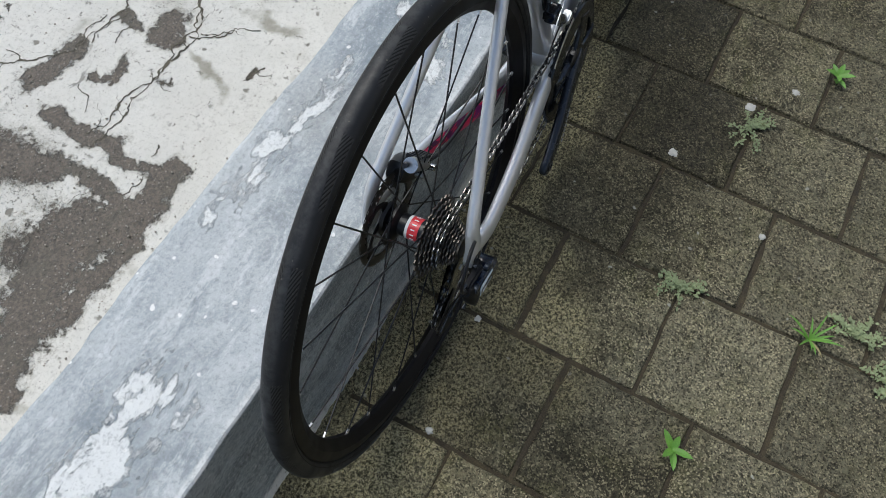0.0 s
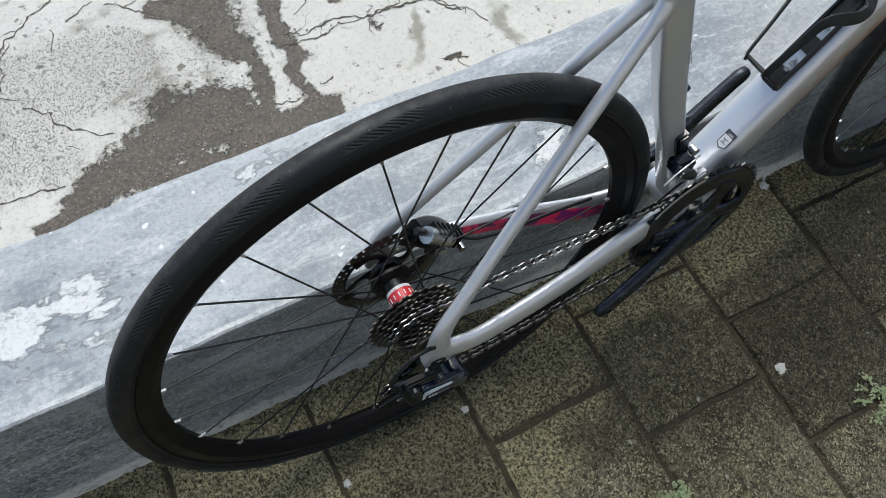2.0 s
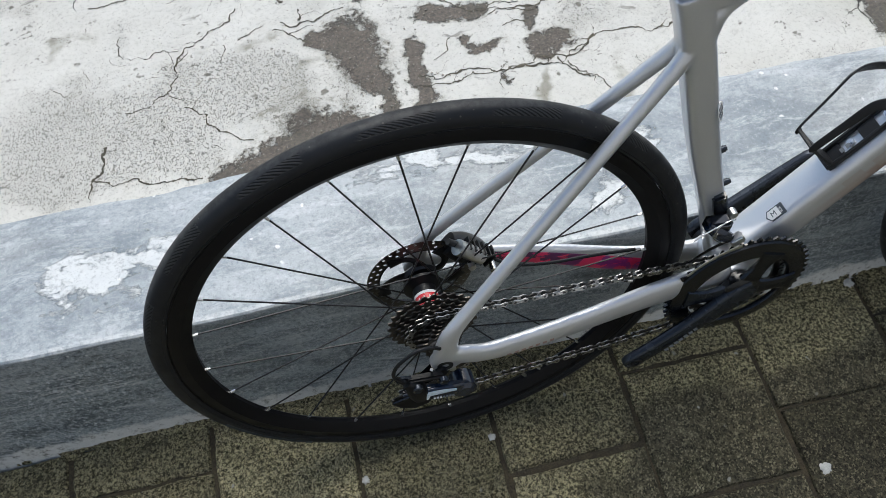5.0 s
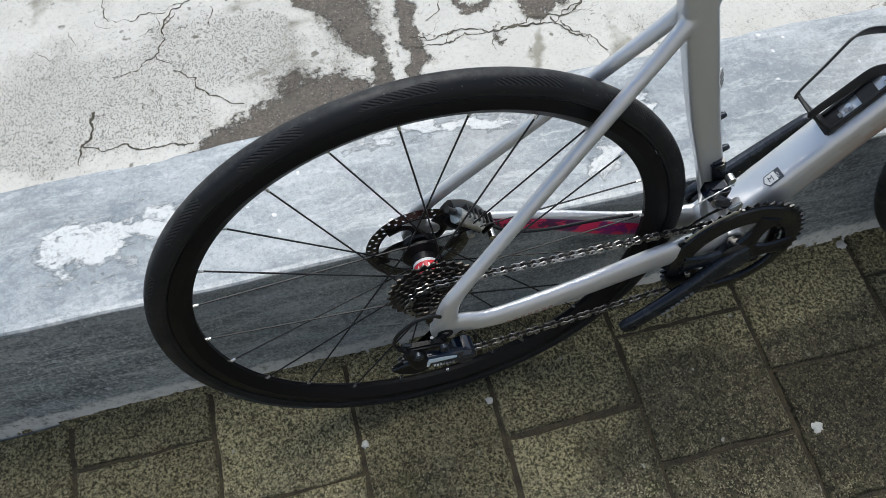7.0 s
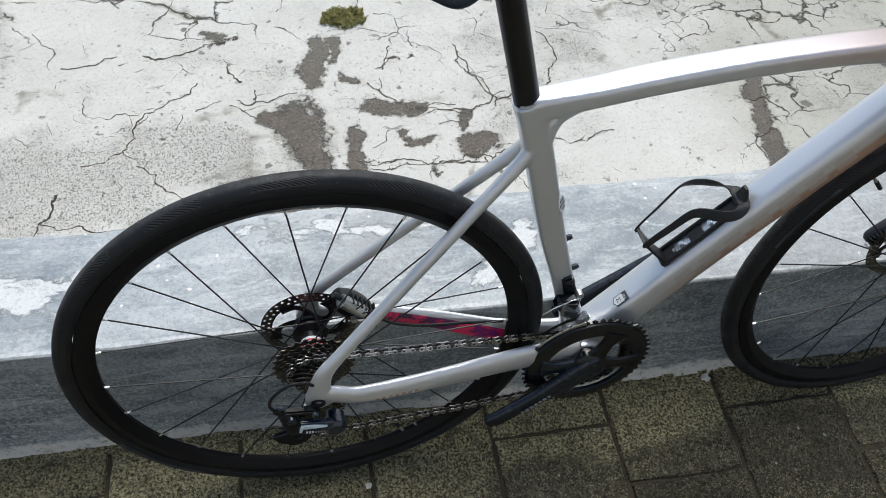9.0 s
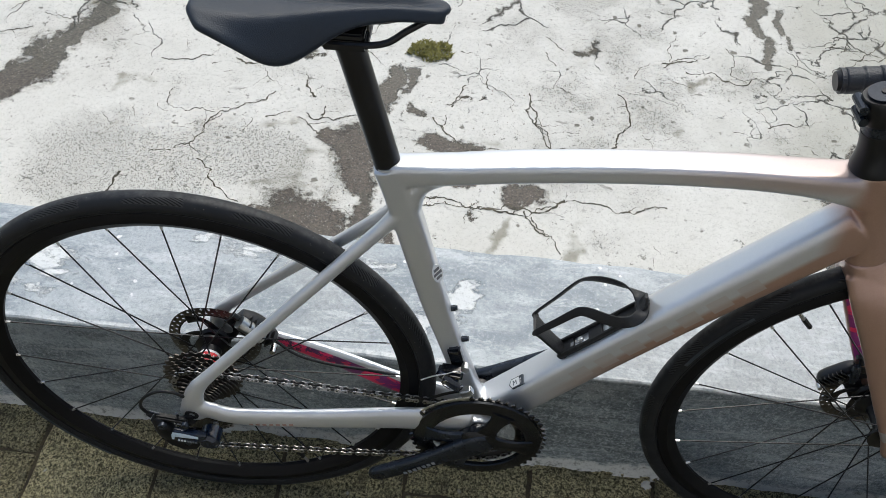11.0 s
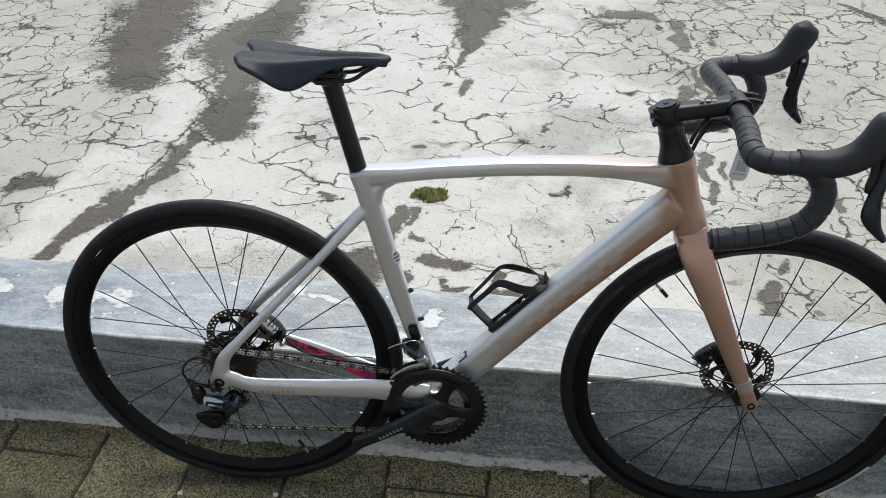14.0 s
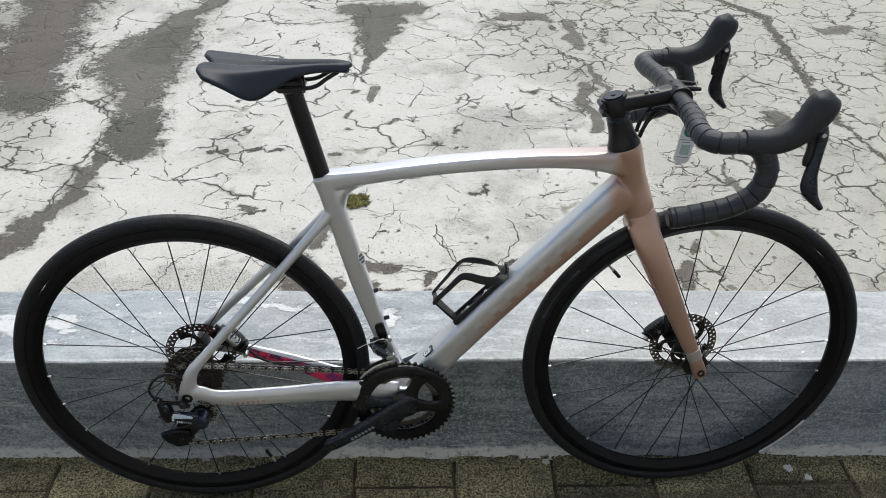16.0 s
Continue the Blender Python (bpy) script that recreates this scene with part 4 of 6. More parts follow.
# ---- the bicycle ----
R, WB, STEER = 0.3410, 0.9867, 1.29
bicycle = empty("bicycle", pose(-0.0006, -0.0423, 0, 0, 0, 1.725) @ pose(0, 0, 0, -5.933, 0, 0))
tagged(bicycle, "silver and copper road racing bicycle leaning by the kerb wall", "bicycle")
HEAD = radians(72.5)
AXIS = Vector((-math.cos(HEAD), 0, math.sin(HEAD)))
PIVOT = Vector((WB, 0, R)) - Vector((math.sin(HEAD), 0, math.cos(HEAD))) * 0.045
TURNED = Matrix.Translation(PIVOT) @ Matrix.Rotation(radians(STEER), 4, AXIS) @ Matrix.Translation(-PIVOT)


def remeshed(ob, voxel, rounds):
    k = ob.modifiers.new("skin", "REMESH")
    k.mode, k.voxel_size, k.use_smooth_shade = "VOXEL", voxel, True
    k = ob.modifiers.new("blend", "SMOOTH")
    k.iterations, k.factor = rounds, 0.5
    return ob


def build_frame():
    bm = bmesh.new()
    # head tube, top tube, down tube, seat tube
    sweep(bm, [(0.799, 0, 0.803, 0.024, 0.029), (0.804, 0, 0.788, 0.024, 0.029), (0.820, 0, 0.738, 0.022, 0.026), (0.835, 0, 0.693, 0.024, 0.028), (0.841, 0, 0.668, 0.025, 0.029)], seg=24)
    sweep(bm, [(0.278, 0, 0.745, 0.016, 0.016), (0.35, 0, 0.7540, 0.018, 0.0135), (0.42, 0, 0.7640, 0.019, 0.0130), (0.53, 0, 0.7745, 0.019, 0.0130), (0.65, 0, 0.7800, 0.020, 0.0135), (0.74, 0, 0.7780, 0.021, 0.0160), (0.81, 0, 0.771, 0.022, 0.026)], seg=32, power=5.0)
    sweep(bm, [(0.812, 0, 0.719, 0.022, 0.033), (0.757, 0, 0.664, 0.024, 0.030), (0.616, 0, 0.512, 0.026, 0.028), (0.475, 0, 0.352, 0.027, 0.028), (0.415, 0, 0.286, 0.028, 0.027)], seg=32, power=4.2)
    sweep(bm, [(0.2765, 0, 0.754, 0.017, 0.0205), (0.2840, 0, 0.722, 0.0165, 0.0180), (0.2970, 0, 0.672, 0.0155, 0.0185), (0.3310, 0, 0.535, 0.014, 0.018), (0.3630, 0, 0.425, 0.014, 0.016), (0.400, 0, 0.30, 0.018, 0.018)], seg=32, power=3.6)
    sweep(bm, [(0.375, 0, 0.751, 0.014, 0.007), (0.335, 0, 0.742, 0.014, 0.011), (0.309, 0, 0.724, 0.014, 0.012), (0.302, 0, 0.690, 0.013, 0.010)], seg=16)
    lathe(bm, [(0.024, -0.036), (0.024, 0.036)], 32, (0.408, 0, 0.278), closed=False)
    for s in (-1, 1):
        sweep(bm, [(0.290, s * 0.006, 0.690, 0.009, 0.012), (0.266, s * 0.012, 0.662, 0.0080, 0.0100), (0.2100, s * 0.025, 0.6015, 0.0078, 0.0092), (0.1200, s * 0.046, 0.5050, 0.0078, 0.0090), (0.0400, s * 0.065, 0.4190, 0.0082, 0.0096), (0.0120, s * 0.0715, 0.3850, 0.0085, 0.0125), (0.002, s * 0.075, 0.352, 0.008, 0.0165), (0.000, s * 0.075, 0.337, 0.008, 0.0165)], seg=14)
        if s < 0:
            sweep(bm, [(0.395, -0.030, 0.293, 0.013, 0.024), (0.345, -0.036, 0.301, 0.011, 0.026), (0.275, -0.047, 0.311, 0.0105, 0.0235), (0.175, -0.062, 0.3185, 0.0098, 0.0200), (0.085, -0.071, 0.3225, 0.0092, 0.0185), (0.045, -0.0745, 0.3295, 0.0088, 0.0165), (0.025, -0.075, 0.338, 0.0085, 0.0170), (0.003, -0.075, 0.343, 0.008, 0.016)], seg=16)
        else:
            sweep(bm, [(0.395, 0.030, 0.265, 0.012, 0.024), (0.335, 0.037, 0.265, 0.010, 0.026), (0.275, 0.046, 0.273, 0.009, 0.0245), (0.180, 0.061, 0.302, 0.008, 0.0195), (0.090, 0.070, 0.328, 0.0075, 0.0150), (0.040, 0.074, 0.336, 0.0075, 0.0130), (0.005, 0.075, 0.340, 0.007, 0.013)], seg=14)
        lathe(bm, [(0.0195, -0.0065), (0.0195, 0.0065)], 24, (0.001, s * 0.075, 0.3355), closed=False)
    ob = part("frame", bm, PAINT, bicycle, "silver metallic carbon frame fading to copper at the head tube")
    return remeshed(ob, 0.0024, 4)


def build_fork():
    bm = bmesh.new()
    sweep(bm, [(0.838, 0, 0.672, 0.025, 0.028), (0.850, 0, 0.645, 0.034, 0.030), (0.856, 0, 0.628, 0.036, 0.028)], seg=24, power=2.6)
    for s in (-1, 1):
        sweep(bm, [(0.843, s * 0.018, 0.652, 0.012, 0.028), (0.857, s * 0.034, 0.618, 0.0105, 0.027), (0.890, s * 0.044, 0.548, 0.009, 0.0225), (0.935, s * 0.050, 0.45, 0.0085, 0.018), (0.972, s * 0.054, 0.372, 0.008, 0.014), (0.986, s * 0.055, 0.340, 0.0080, 0.0148), (0.991, s * 0.055, 0.328, 0.0070, 0.0135), (0.994, s * 0.055, 0.321, 0.005, 0.009)], seg=16)
    ob = part("fork", bm, PAINT, bicycle, "copper painted carbon fork")
    ob.matrix_basis = TURNED @ Matrix.Translation(FRONT_SET)
    return remeshed(ob, 0.0024, 4)


def tyre_rubber(name, tread):
    """Rubber with hatched tread wedges on the shoulders and a dusty crown."""
    g = Nodes(name)
    x, y, z = g.axis(0), g.axis(1), g.axis(2)
    turn = g.math("ARCTAN2", z, x)
    side = g.math("ABSOLUTE", y)
    rad = g.math("POWER", g.math("ADD", g.math("MULTIPLY", x, x), g.math("MULTIPLY", z, z)), 0.5)
    along = g.math("FRACT", g.math("ADD", g.math("MULTIPLY", turn, 16 / (2 * math.pi)), 100.3))
    wedge = g.math("MULTIPLY", g.step(along, 0.06, 0.09), g.step(along, 0.66, 0.60))
    inner = g.math("MULTIPLY_ADD", along, 0.0085, 0.0030)
    wedge = g.math("MULTIPLY", wedge, g.step(g.math("SUBTRACT", side, inner), 0.0, 0.0004))
    wedge = g.math("MULTIPLY", wedge, g.math("MULTIPLY", g.step(side, 0.0126, 0.0122), g.step(rad, tread - 0.0125, tread - 0.0115)))
    hatch = g.step(g.math("SINE", g.math("ADD", g.math("MULTIPLY", turn, 300.0), g.math("MULTIPLY", side, 2600.0))), -0.2, 0.2)
    groove = g.math("MULTIPLY", wedge, hatch)
    dust = g.math("MULTIPLY", g.step(side, 0.0095, 0.003), g.step(rad, tread - 0.009, tread - 0.003))
    dust = g.math("MULTIPLY", dust, g.step(g.noise(70, 6, 0.7), 0.34, 0.66))
    specks = g.step(g.cells(130, "F1"), 0.16, 0.10)
    col = g.mix(g.noise(40, 4), (0.010, 0.0108, 0.0125), (0.018, 0.019, 0.021))
    col = g.mix(g.math("MULTIPLY", dust, 0.60), col, (0.062, 0.063, 0.062))
    col = g.mix(g.math("MULTIPLY", g.math("MULTIPLY", specks, g.step(g.noise(30), 0.5, 0.6)), 0.5), col, (0.14, 0.13, 0.11))
    col = g.mix(g.math("MULTIPLY", wedge, 0.5), col, (0.050, 0.050, 0.050))
    col = g.mix(groove, col, (0.003, 0.003, 0.003))
    g.b.inputs["Specular IOR Level"].default_value = 0.24
    h = g.math("SUBTRACT", g.math("MULTIPLY", g.noise(500, 2), 0.12), groove)
    return g.finish(col, g.step(g.noise(25, 4), 0.3, 0.7, 0.38, 0.58), h, 0.0012, 0.9)


def build_wheel(name, centre, rear, r_out, m=None, marks=()):
    c = Vector((0, 0, 0))
    hub = bmesh.new()
    wn, wf = (0.019, 0.034) if rear else (0.034, 0.022)
    prof = [(0.0085, -0.05), (0.0085, -wn - 0.004), (0.025, -wn - 0.002), (0.025, -wn + 0.002), (0.0125, -wn + 0.008), (0.0115, 0), (0.0125, wf - 0.008), (0.026, wf - 0.002), (0.026, wf + 0.002), (0.0095, wf + 0.004), (0.0095, 0.05)]
    lathe(hub, prof, 32, c, closed=False)
    wheel = part(name, hub, BLACK, bicycle, "black deep-rim road wheel with thin black spokes")
    wheel.matrix_basis = (m or Matrix()) @ Matrix.Translation(centre)
    rubber = tyre_rubber("tyre_rubber_" + name.split("_")[0], r_out)
    t = bmesh.new()
    prof = []
    for k in range(29):
        a = radians(-132 + 264 * k / 28)
        w = h = 0.0145
        prof.append((r_out - h + h * math.cos(a), w * math.sin(a)))
    lathe(t, prof, 160, c, closed=True)
    part("tyre", t, rubber, wheel, "black road tyre with hatched tread wedges")
    for s in (-1, 1):
        for rr, yy in ((r_out - 0.0190, 0.01385), (r_out - 0.0232, 0.0120)):
            q = bmesh.new()
            lathe(q, [(rr + 0.0005 * math.cos(a), s * (yy + 0.0006 * math.sin(a))) for a in np.linspace(0, 2 * math.pi, 7)[:-1]], 160, c)
            part("tyre_bead", q, RUBBER, wheel)
    q = bmesh.new()
    o, deep = r_out - 0.0250, 0.0278
    lathe(q, [(o, -0.0110), (o - 0.004, -0.0125), (o - 0.014, -0.0130), (o - deep + 0.006, -0.0080), (o - deep, -0.003), (o - deep, 0.003), (o - deep + 0.006, 0.0080), (o - 0.014, 0.0130), (o - 0.004, 0.0125), (o, 0.0110)], 160, c)
    part("rim", q, CARBON, wheel)
    # two-cross lacing, 24 spokes: every other spoke to the near flange, heads turned to and fro
    near_off, far_off, start, even = (0.019, 0.034, 2.0, -1) if rear else (0.034, 0.022, 3.7, 1)
    for k in range(24):
        side = even if k % 2 == 0 else -even
        a = radians(start + 15 * k)
        sign = (1 if k % 4 < 2 else -1) if rear else (1 if k % 4 in (1, 2) else -1)
        b = a + sign * radians(66)
        h = c + Vector((0.0235 * math.cos(b), side * (near_off if side < 0 else far_off), 0.0235 * math.sin(b)))
        e = c + Vector(((o - deep + 0.002) * math.cos(a), side * 0.0012, (o - deep + 0.002) * math.sin(a)))
        q = bmesh.new()
        tube(q, [h, e], 0.00115, 1, 6)
        part("spoke", q, BLACK, wheel)
        q = bmesh.new()
        d = (h - e).normalized()
        tube(q, [e - d * 0.004, e + d * 0.0085], 0.0020, 1, 6)
        part("nipple", q, ALLOY, wheel, "silver spoke nipple")
    # valve
    av = radians(-63 if rear else 131)
    d = Vector((math.cos(av), 0, math.sin(av)))
    p0 = d * (o - deep + 0.002)
    q = bmesh.new()
    tube(q, [p0, p0 - d * 0.022], 0.0026, 1, 8)
    part("valve_stem", q, STEEL, wheel)
    q = bmesh.new()
    tube(q, [p0 - d * 0.018, p0 - d * 0.021, p0 - d * 0.034, p0 - d * 0.038], 0.0036, 2, 8)
    part("valve_cap", q, BLACK, wheel)
    # sidewall lettering as plain bars
    for a0, da, count, material in marks:
        for k in range(count):
            a = radians(a0 + da * k)
            q = bmesh.new()
            rr = r_out - 0.0118
            mm = Matrix.Rotation(-a, 4, "Y")
            box(q, (0, 0, 0), (0.0052, 0.0006, abs(da) * 0.0125), None)
            bmesh.ops.transform(q, matrix=mm @ Matrix.Translation((rr, -0.01452, 0)), verts=q.verts)
            part("sidewall_mark", q, BADGE if material is MARK else material, wheel)
    return wheel


def build_rotor(wheel, y, r):
    c = Vector((0, 0, 0))
    q = bmesh.new()
    n = 36
    # drilled track: cells with a round hole each
    r0, r1 = r - 0.0150, r
    for k in range(n):
        for row in range(2):
            ra, rb = r0 + (r1 - r0) * row / 2, r0 + (r1 - r0) * (row + 1) / 2
            a0, a1 = 2 * math.pi * (k + 0.5 * row) / n, 2 * math.pi * (k + 1 + 0.5 * row) / n
            am, rm = (a0 + a1) / 2, (ra + rb) / 2
            hole = 0.0026
            outer = [(a0, ra), (am, ra), (a1, ra), (a1, rm), (a1, rb), (am, rb), (a0, rb), (a0, rm)]
            vo = [(rr * math.cos(a), rr * math.sin(a)) for a, rr in outer]
            cx, cz = rm * math.cos(am), rm * math.sin(am)
            vi = []
            for px, pz in vo:
                d = math.hypot(px - cx, pz - cz)
                vi.append((cx + hole * (px - cx) / d, cz + hole * (pz - cz) / d))
            for yy in (y - 0.0009, y + 0.0009):
                o_, i_ = [q.verts.new((px, yy, pz)) for px, pz in vo], [q.verts.new((px, yy, pz)) for px, pz in vi]
                for j in range(8):
                    q.faces.new((o_[j], o_[(j + 1) % 8], i_[(j + 1) % 8], i_[j]))
    part("brake_rotor", q, DARKSTEEL, wheel, "drilled steel disc brake rotor")
    q = bmesh.new()
    lathe(q, [(0.013, y - 0.006), (0.021, y - 0.005), (0.024, y), (0.021, y + 0.004), (0.013, y + 0.005)], 40, c)
    for k in range(5):
        a = 2 * math.pi * k / 5 + 0.3
        rows = []
        for u in np.linspace(0, 1, 6):
            rr, aa = 0.020 + (r - 0.014 - 0.020) * u, a + 0.75 * u * u
            rows.append((rr * math.cos(aa), y, rr * math.sin(aa), 0.0016, 0.0105 - 0.012 * u * (1 - u) * 2))
        sweep(q, rows, 2, 8)
    lathe(q, [(r - 0.0165, y - 0.0012), (r - 0.0145, y - 0.0012), (r - 0.0145, y + 0.0012), (r - 0.0165, y + 0.0012)], 72, c)
    part("rotor_carrier", q, BLACK, wheel)


frame_ob = build_frame()
fork_ob = build_fork()
FRONT = (WB, 0, R)
rear_wheel = build_wheel("rear_wheel", (0, 0, R), True, R, None, [(-153, 1.9, 13, MARK)])
front_wheel = build_wheel("front_wheel", FRONT, False, R, TURNED, [(-52, 1.7, 11, WHITE), (141, 1.9, 10, MARK)])
build_rotor(rear_wheel, 0.050, 0.070)
build_rotor(front_wheel, 0.040, 0.070)

# seatpost, clamp and saddle
def turned(ob, m=TURNED):
    ob.matrix_basis = m @ ob.matrix_basis
    return ob


def cyl(bm, a, b, r, seg=14, r2=None):
    a, b = Vector(a), Vector(b)
    return sweep(bm, [(*a, r, r), (*b, r2 or r, r2 or r)], 1, seg, (0.31, 0.9, 0.17))


def build_saddle():
    q = bmesh.new()
    sweep(q, [(0.2830, 0, 0.730, 0.0140, 0.0155), (0.2440, 0, 0.8905, 0.0140, 0.0155), (0.2413, 0, 0.9030, 0.0150, 0.0165)], 1, 24)
    part("seatpost", q, BLACK, bicycle, "black seatpost")
    q = bmesh.new()
    sweep(q, [(0.2825, 0, 0.745, 0.0160, 0.0185), (0.2808, 0, 0.7525, 0.0155, 0.0180)], 1, 24)
    part("seatpost_gasket", q, PAINT, bicycle)
    us, vs = 26, 20
    q = bmesh.new()
    width = curve_pts([(0.0, 0.066), (0.12, 0.071), (0.28, 0.0665), (0.45, 0.046), (0.62, 0.029), (0.80, 0.0215), (0.94, 0.019), (1.0, 0.013)], 8)
    width = np.array(width)
    grid = []
    for i in range(us + 1):
        u = i / us
        w = np.interp(u, width[:, 0], width[:, 1])
        row = []
        for j in range(vs + 1):
            v = -1 + 2 * j / vs
            rear = 0.100 + 0.016 * max(0, 1 - abs(v) * 2.6) ** 1.2 + 0.012 * max(0, abs(v) - 0.75) / 0.25
            x = rear + (0.341 - 0.004 * v * v - rear) * u
            top = 0.9555 + 0.004 * (1 - u) ** 3 - 0.004 * math.sin(math.pi * min(1, u * 1.3)) + 0.010 * v * v * (1 - u) ** 2 - 0.005 * max(0, u - 0.86) / 0.14 * max(0, u - 0.86) / 0.14
            drop = 0.011 * abs(v) ** 2.2 * (1 - 0.3 * u) + 0.031 * max(0, abs(v) - 0.72) / 0.28 * (0.22 + 1.05 * math.exp(-((u - 0.34) / 0.19) ** 2))
            groove = 0.010 * math.exp(-(v * w / 0.0085) ** 2) * (1 if u < 0.85 else max(0, (1 - u) / 0.15))
            row.append(q.verts.new((x, v * w, top - drop - groove)))
        grid.append(row)
    for a, b in zip(grid, grid[1:]):
        for j in range(vs):
            q.faces.new((a[j], a[j + 1], b[j + 1], b[j]))
    saddle = part("saddle", q, LEATHER, bicycle, "dark grey short-nosed saddle with a centre groove", angle=80)
    k = saddle.modifiers.new("shell", "SOLIDIFY")
    k.thickness, k.offset = 0.009, -1
    k = saddle.modifiers.new("soft", "SUBSURF")
    k.levels = k.render_levels = 1
    for s in (-1, 1):
        q = bmesh.new()
        tube(q, [(0.318, s * 0.010, 0.938), (0.300, s * 0.016, 0.929), (0.275, s * 0.022, 0.916), (0.225, s * 0.022, 0.914), (0.190, s * 0.026, 0.920), (0.165, s * 0.036, 0.934)], 0.0035, 4, 10)
        part("saddle_rail", q, BLACK, saddle)
    q = bmesh.new()
    box(q, (0.240, 0, 0.9125), (0.046, 0.052, 0.011), None, 0.003)
    box(q, (0.240, 0, 0.9235), (0.040, 0.052, 0.007), None, 0.002)
    cyl(q, (0.222, 0, 0.900), (0.222, 0, 0.931), 0.003, 10)
    cyl(q, (0.259, 0, 0.900), (0.259, 0, 0.931), 0.003, 10)
    part("saddle_clamp", q, BLACK, bicycle)
    # printed name on the centre of the saddle as plain bars
    for k in range(7):
        q = bmesh.new()
        box(q, (0.172 + 0.0125 * k, 0.0150 - 0.0002 * k, 0.9508 - 0.00012 * k), (0.0075, 0.0050, 0.0006), pose(0, 0, 0, 9, 0, 4))
        part("print_mark", q, GREYPRINT, saddle)


def build_cockpit():
    # headset cover, spacer, stem
    ax = AXIS
    base = Vector((0.7975, 0, 0.7995))
    prof = ((0.0, 0.0285), (0.004, 0.0285), (0.016, 0.0245), (0.030, 0.0215), (0.050, 0.0205))
    q = bmesh.new()
    sweep(q, [(*(base + ax * d), r * 0.93, r) for d, r in prof], 2, 28)
    turned(part("headset_cover", q, BLACK, bicycle, "black tapered headset cover"))
    q = bmesh.new()
    sweep(q, [(*(base + ax * d), r, r) for d, r in ((0.0505, 0.0200), (0.0625, 0.0200))], 1, 28)
    turned(part("headset_spacer", q, SATIN, bicycle))
    q = bmesh.new()
    lo, hi = base + ax * 0.063, base + ax * 0.094
    sweep(q, [(*lo, 0.0195, 0.021), (*(lo + ax * 0.003), 0.0205, 0.022), (*(hi - ax * 0.003), 0.0205, 0.022), (*hi, 0.0190, 0.0205)], 1, 28)
    mid = (lo + hi) / 2 + ax * 0.001
    sweep(q, [(*mid, 0.0190, 0.0150), (*(mid + Vector((0.035, 0, 0.005))), 0.0175, 0.0140), (0.860, 0, 0.8890, 0.0185, 0.0150), (0.870, 0, 0.8895, 0.023, 0.0185)], 3, 24, power=3.0)
    lathe(q, [(0.0195, -0.024), (0.0205, -0.021), (0.0205, 0.021), (0.0195, 0.024)], 28, (0.878, 0, 0.8895), closed=False)
    stem = turned(part("stem", q, BLACK, bicycle, "black alloy stem"))
    q = bmesh.new()
    cyl(q, hi - ax * 0.0005, hi + ax * 0.0025, 0.0165, 28)
    part("top_cap", q, SATIN, stem)
    q = bmesh.new()
    cyl(q, hi + ax * 0.001, hi + ax * 0.0036, 0.0042, 12)
    part("cap_bolt", q, BLACK, stem)
    for s in (-1, 1):
        q = bmesh.new()
        cyl(q, (0.905, s * 0.014, 0.9035), (0.868, s * 0.014, 0.9060), 0.0042, 10)
        cyl(q, (0.912, s * 0.014, 0.9030), (0.903, s * 0.014, 0.9036), 0.0032, 8)
        part("faceplate_bolt", q, BLACK, stem)
    for d in (0.071, 0.086):
        q = bmesh.new()
        p = base + ax * d + Vector((-0.0225, 0, -0.006))
        cyl(q, p + Vector((0, -0.014, 0)), p + Vector((0, 0.012, 0)), 0.0050, 10)
        part("clamp_bolt", q, SATIN, stem)
    for k in range(6):
        q = bmesh.new()
        box(q, (0.822 + 0.0095 * k, -0.0065, 0.9005 - 0.00005 * k), (0.0066, 0.0075, 0.0007), pose(0, 0, 0, 6, -5, 0))
        part("print_mark", q, GREYPRINT, stem)
    # bars, wrapped in tape: a soft helical lap along the drops
    q = bmesh.new()
    tube(q, [(0.878, -0.075, 0.889), (0.878, 0.075, 0.889)], 0.0158, 1, 20)
    bar = turned(part("handlebar", q, BLACK, bicycle, "black drop handlebar wrapped in black tape"), Matrix.Translation((-0.003, 0, 0)))
    for s in (-1, 1):
        line = curve_pts([(0.878, s * 0.058, 0.889), (0.876, s * 0.10, 0.889), (0.870, s * 0.150, 0.888), (0.872, s * 0.184, 0.887), (0.892, s * 0.200, 0.887), (0.925, s * 0.203, 0.888), (0.950, s * 0.203, 0.876), (0.965, s * 0.204, 0.842), (0.953, s * 0.205, 0.806), (0.920, s * 0.206, 0.785), (0.872, s * 0.207, 0.773), (0.826, s * 0.208, 0.766)], 30)
        rows, run = [], 0.0
        for i, p in enumerate(line):
            run += np.linalg.norm(p - line[i - 1]) if i else 0
            lap = (run / 0.021) % 1.0
            r = 0.0166 + 0.0006 * lap - (0.0011 if lap < 0.09 else 0)
            rows.append((*p, r, r))
        q = bmesh.new()
        sweep(q, rows, 1, 16, (0.3, 0.2, 0.93))
        part("bar_tape", q, TAPE, bar, angle=50)
        q = bmesh.new()
        cyl(q, (0.828, s * 0.208, 0.7662), (0.8215, s * 0.208, 0.7650), 0.0150, 18, 0.0125)
        part("bar_plug", q, BLACK, bar)
        # brake hood and lever
        q = bmesh.new()
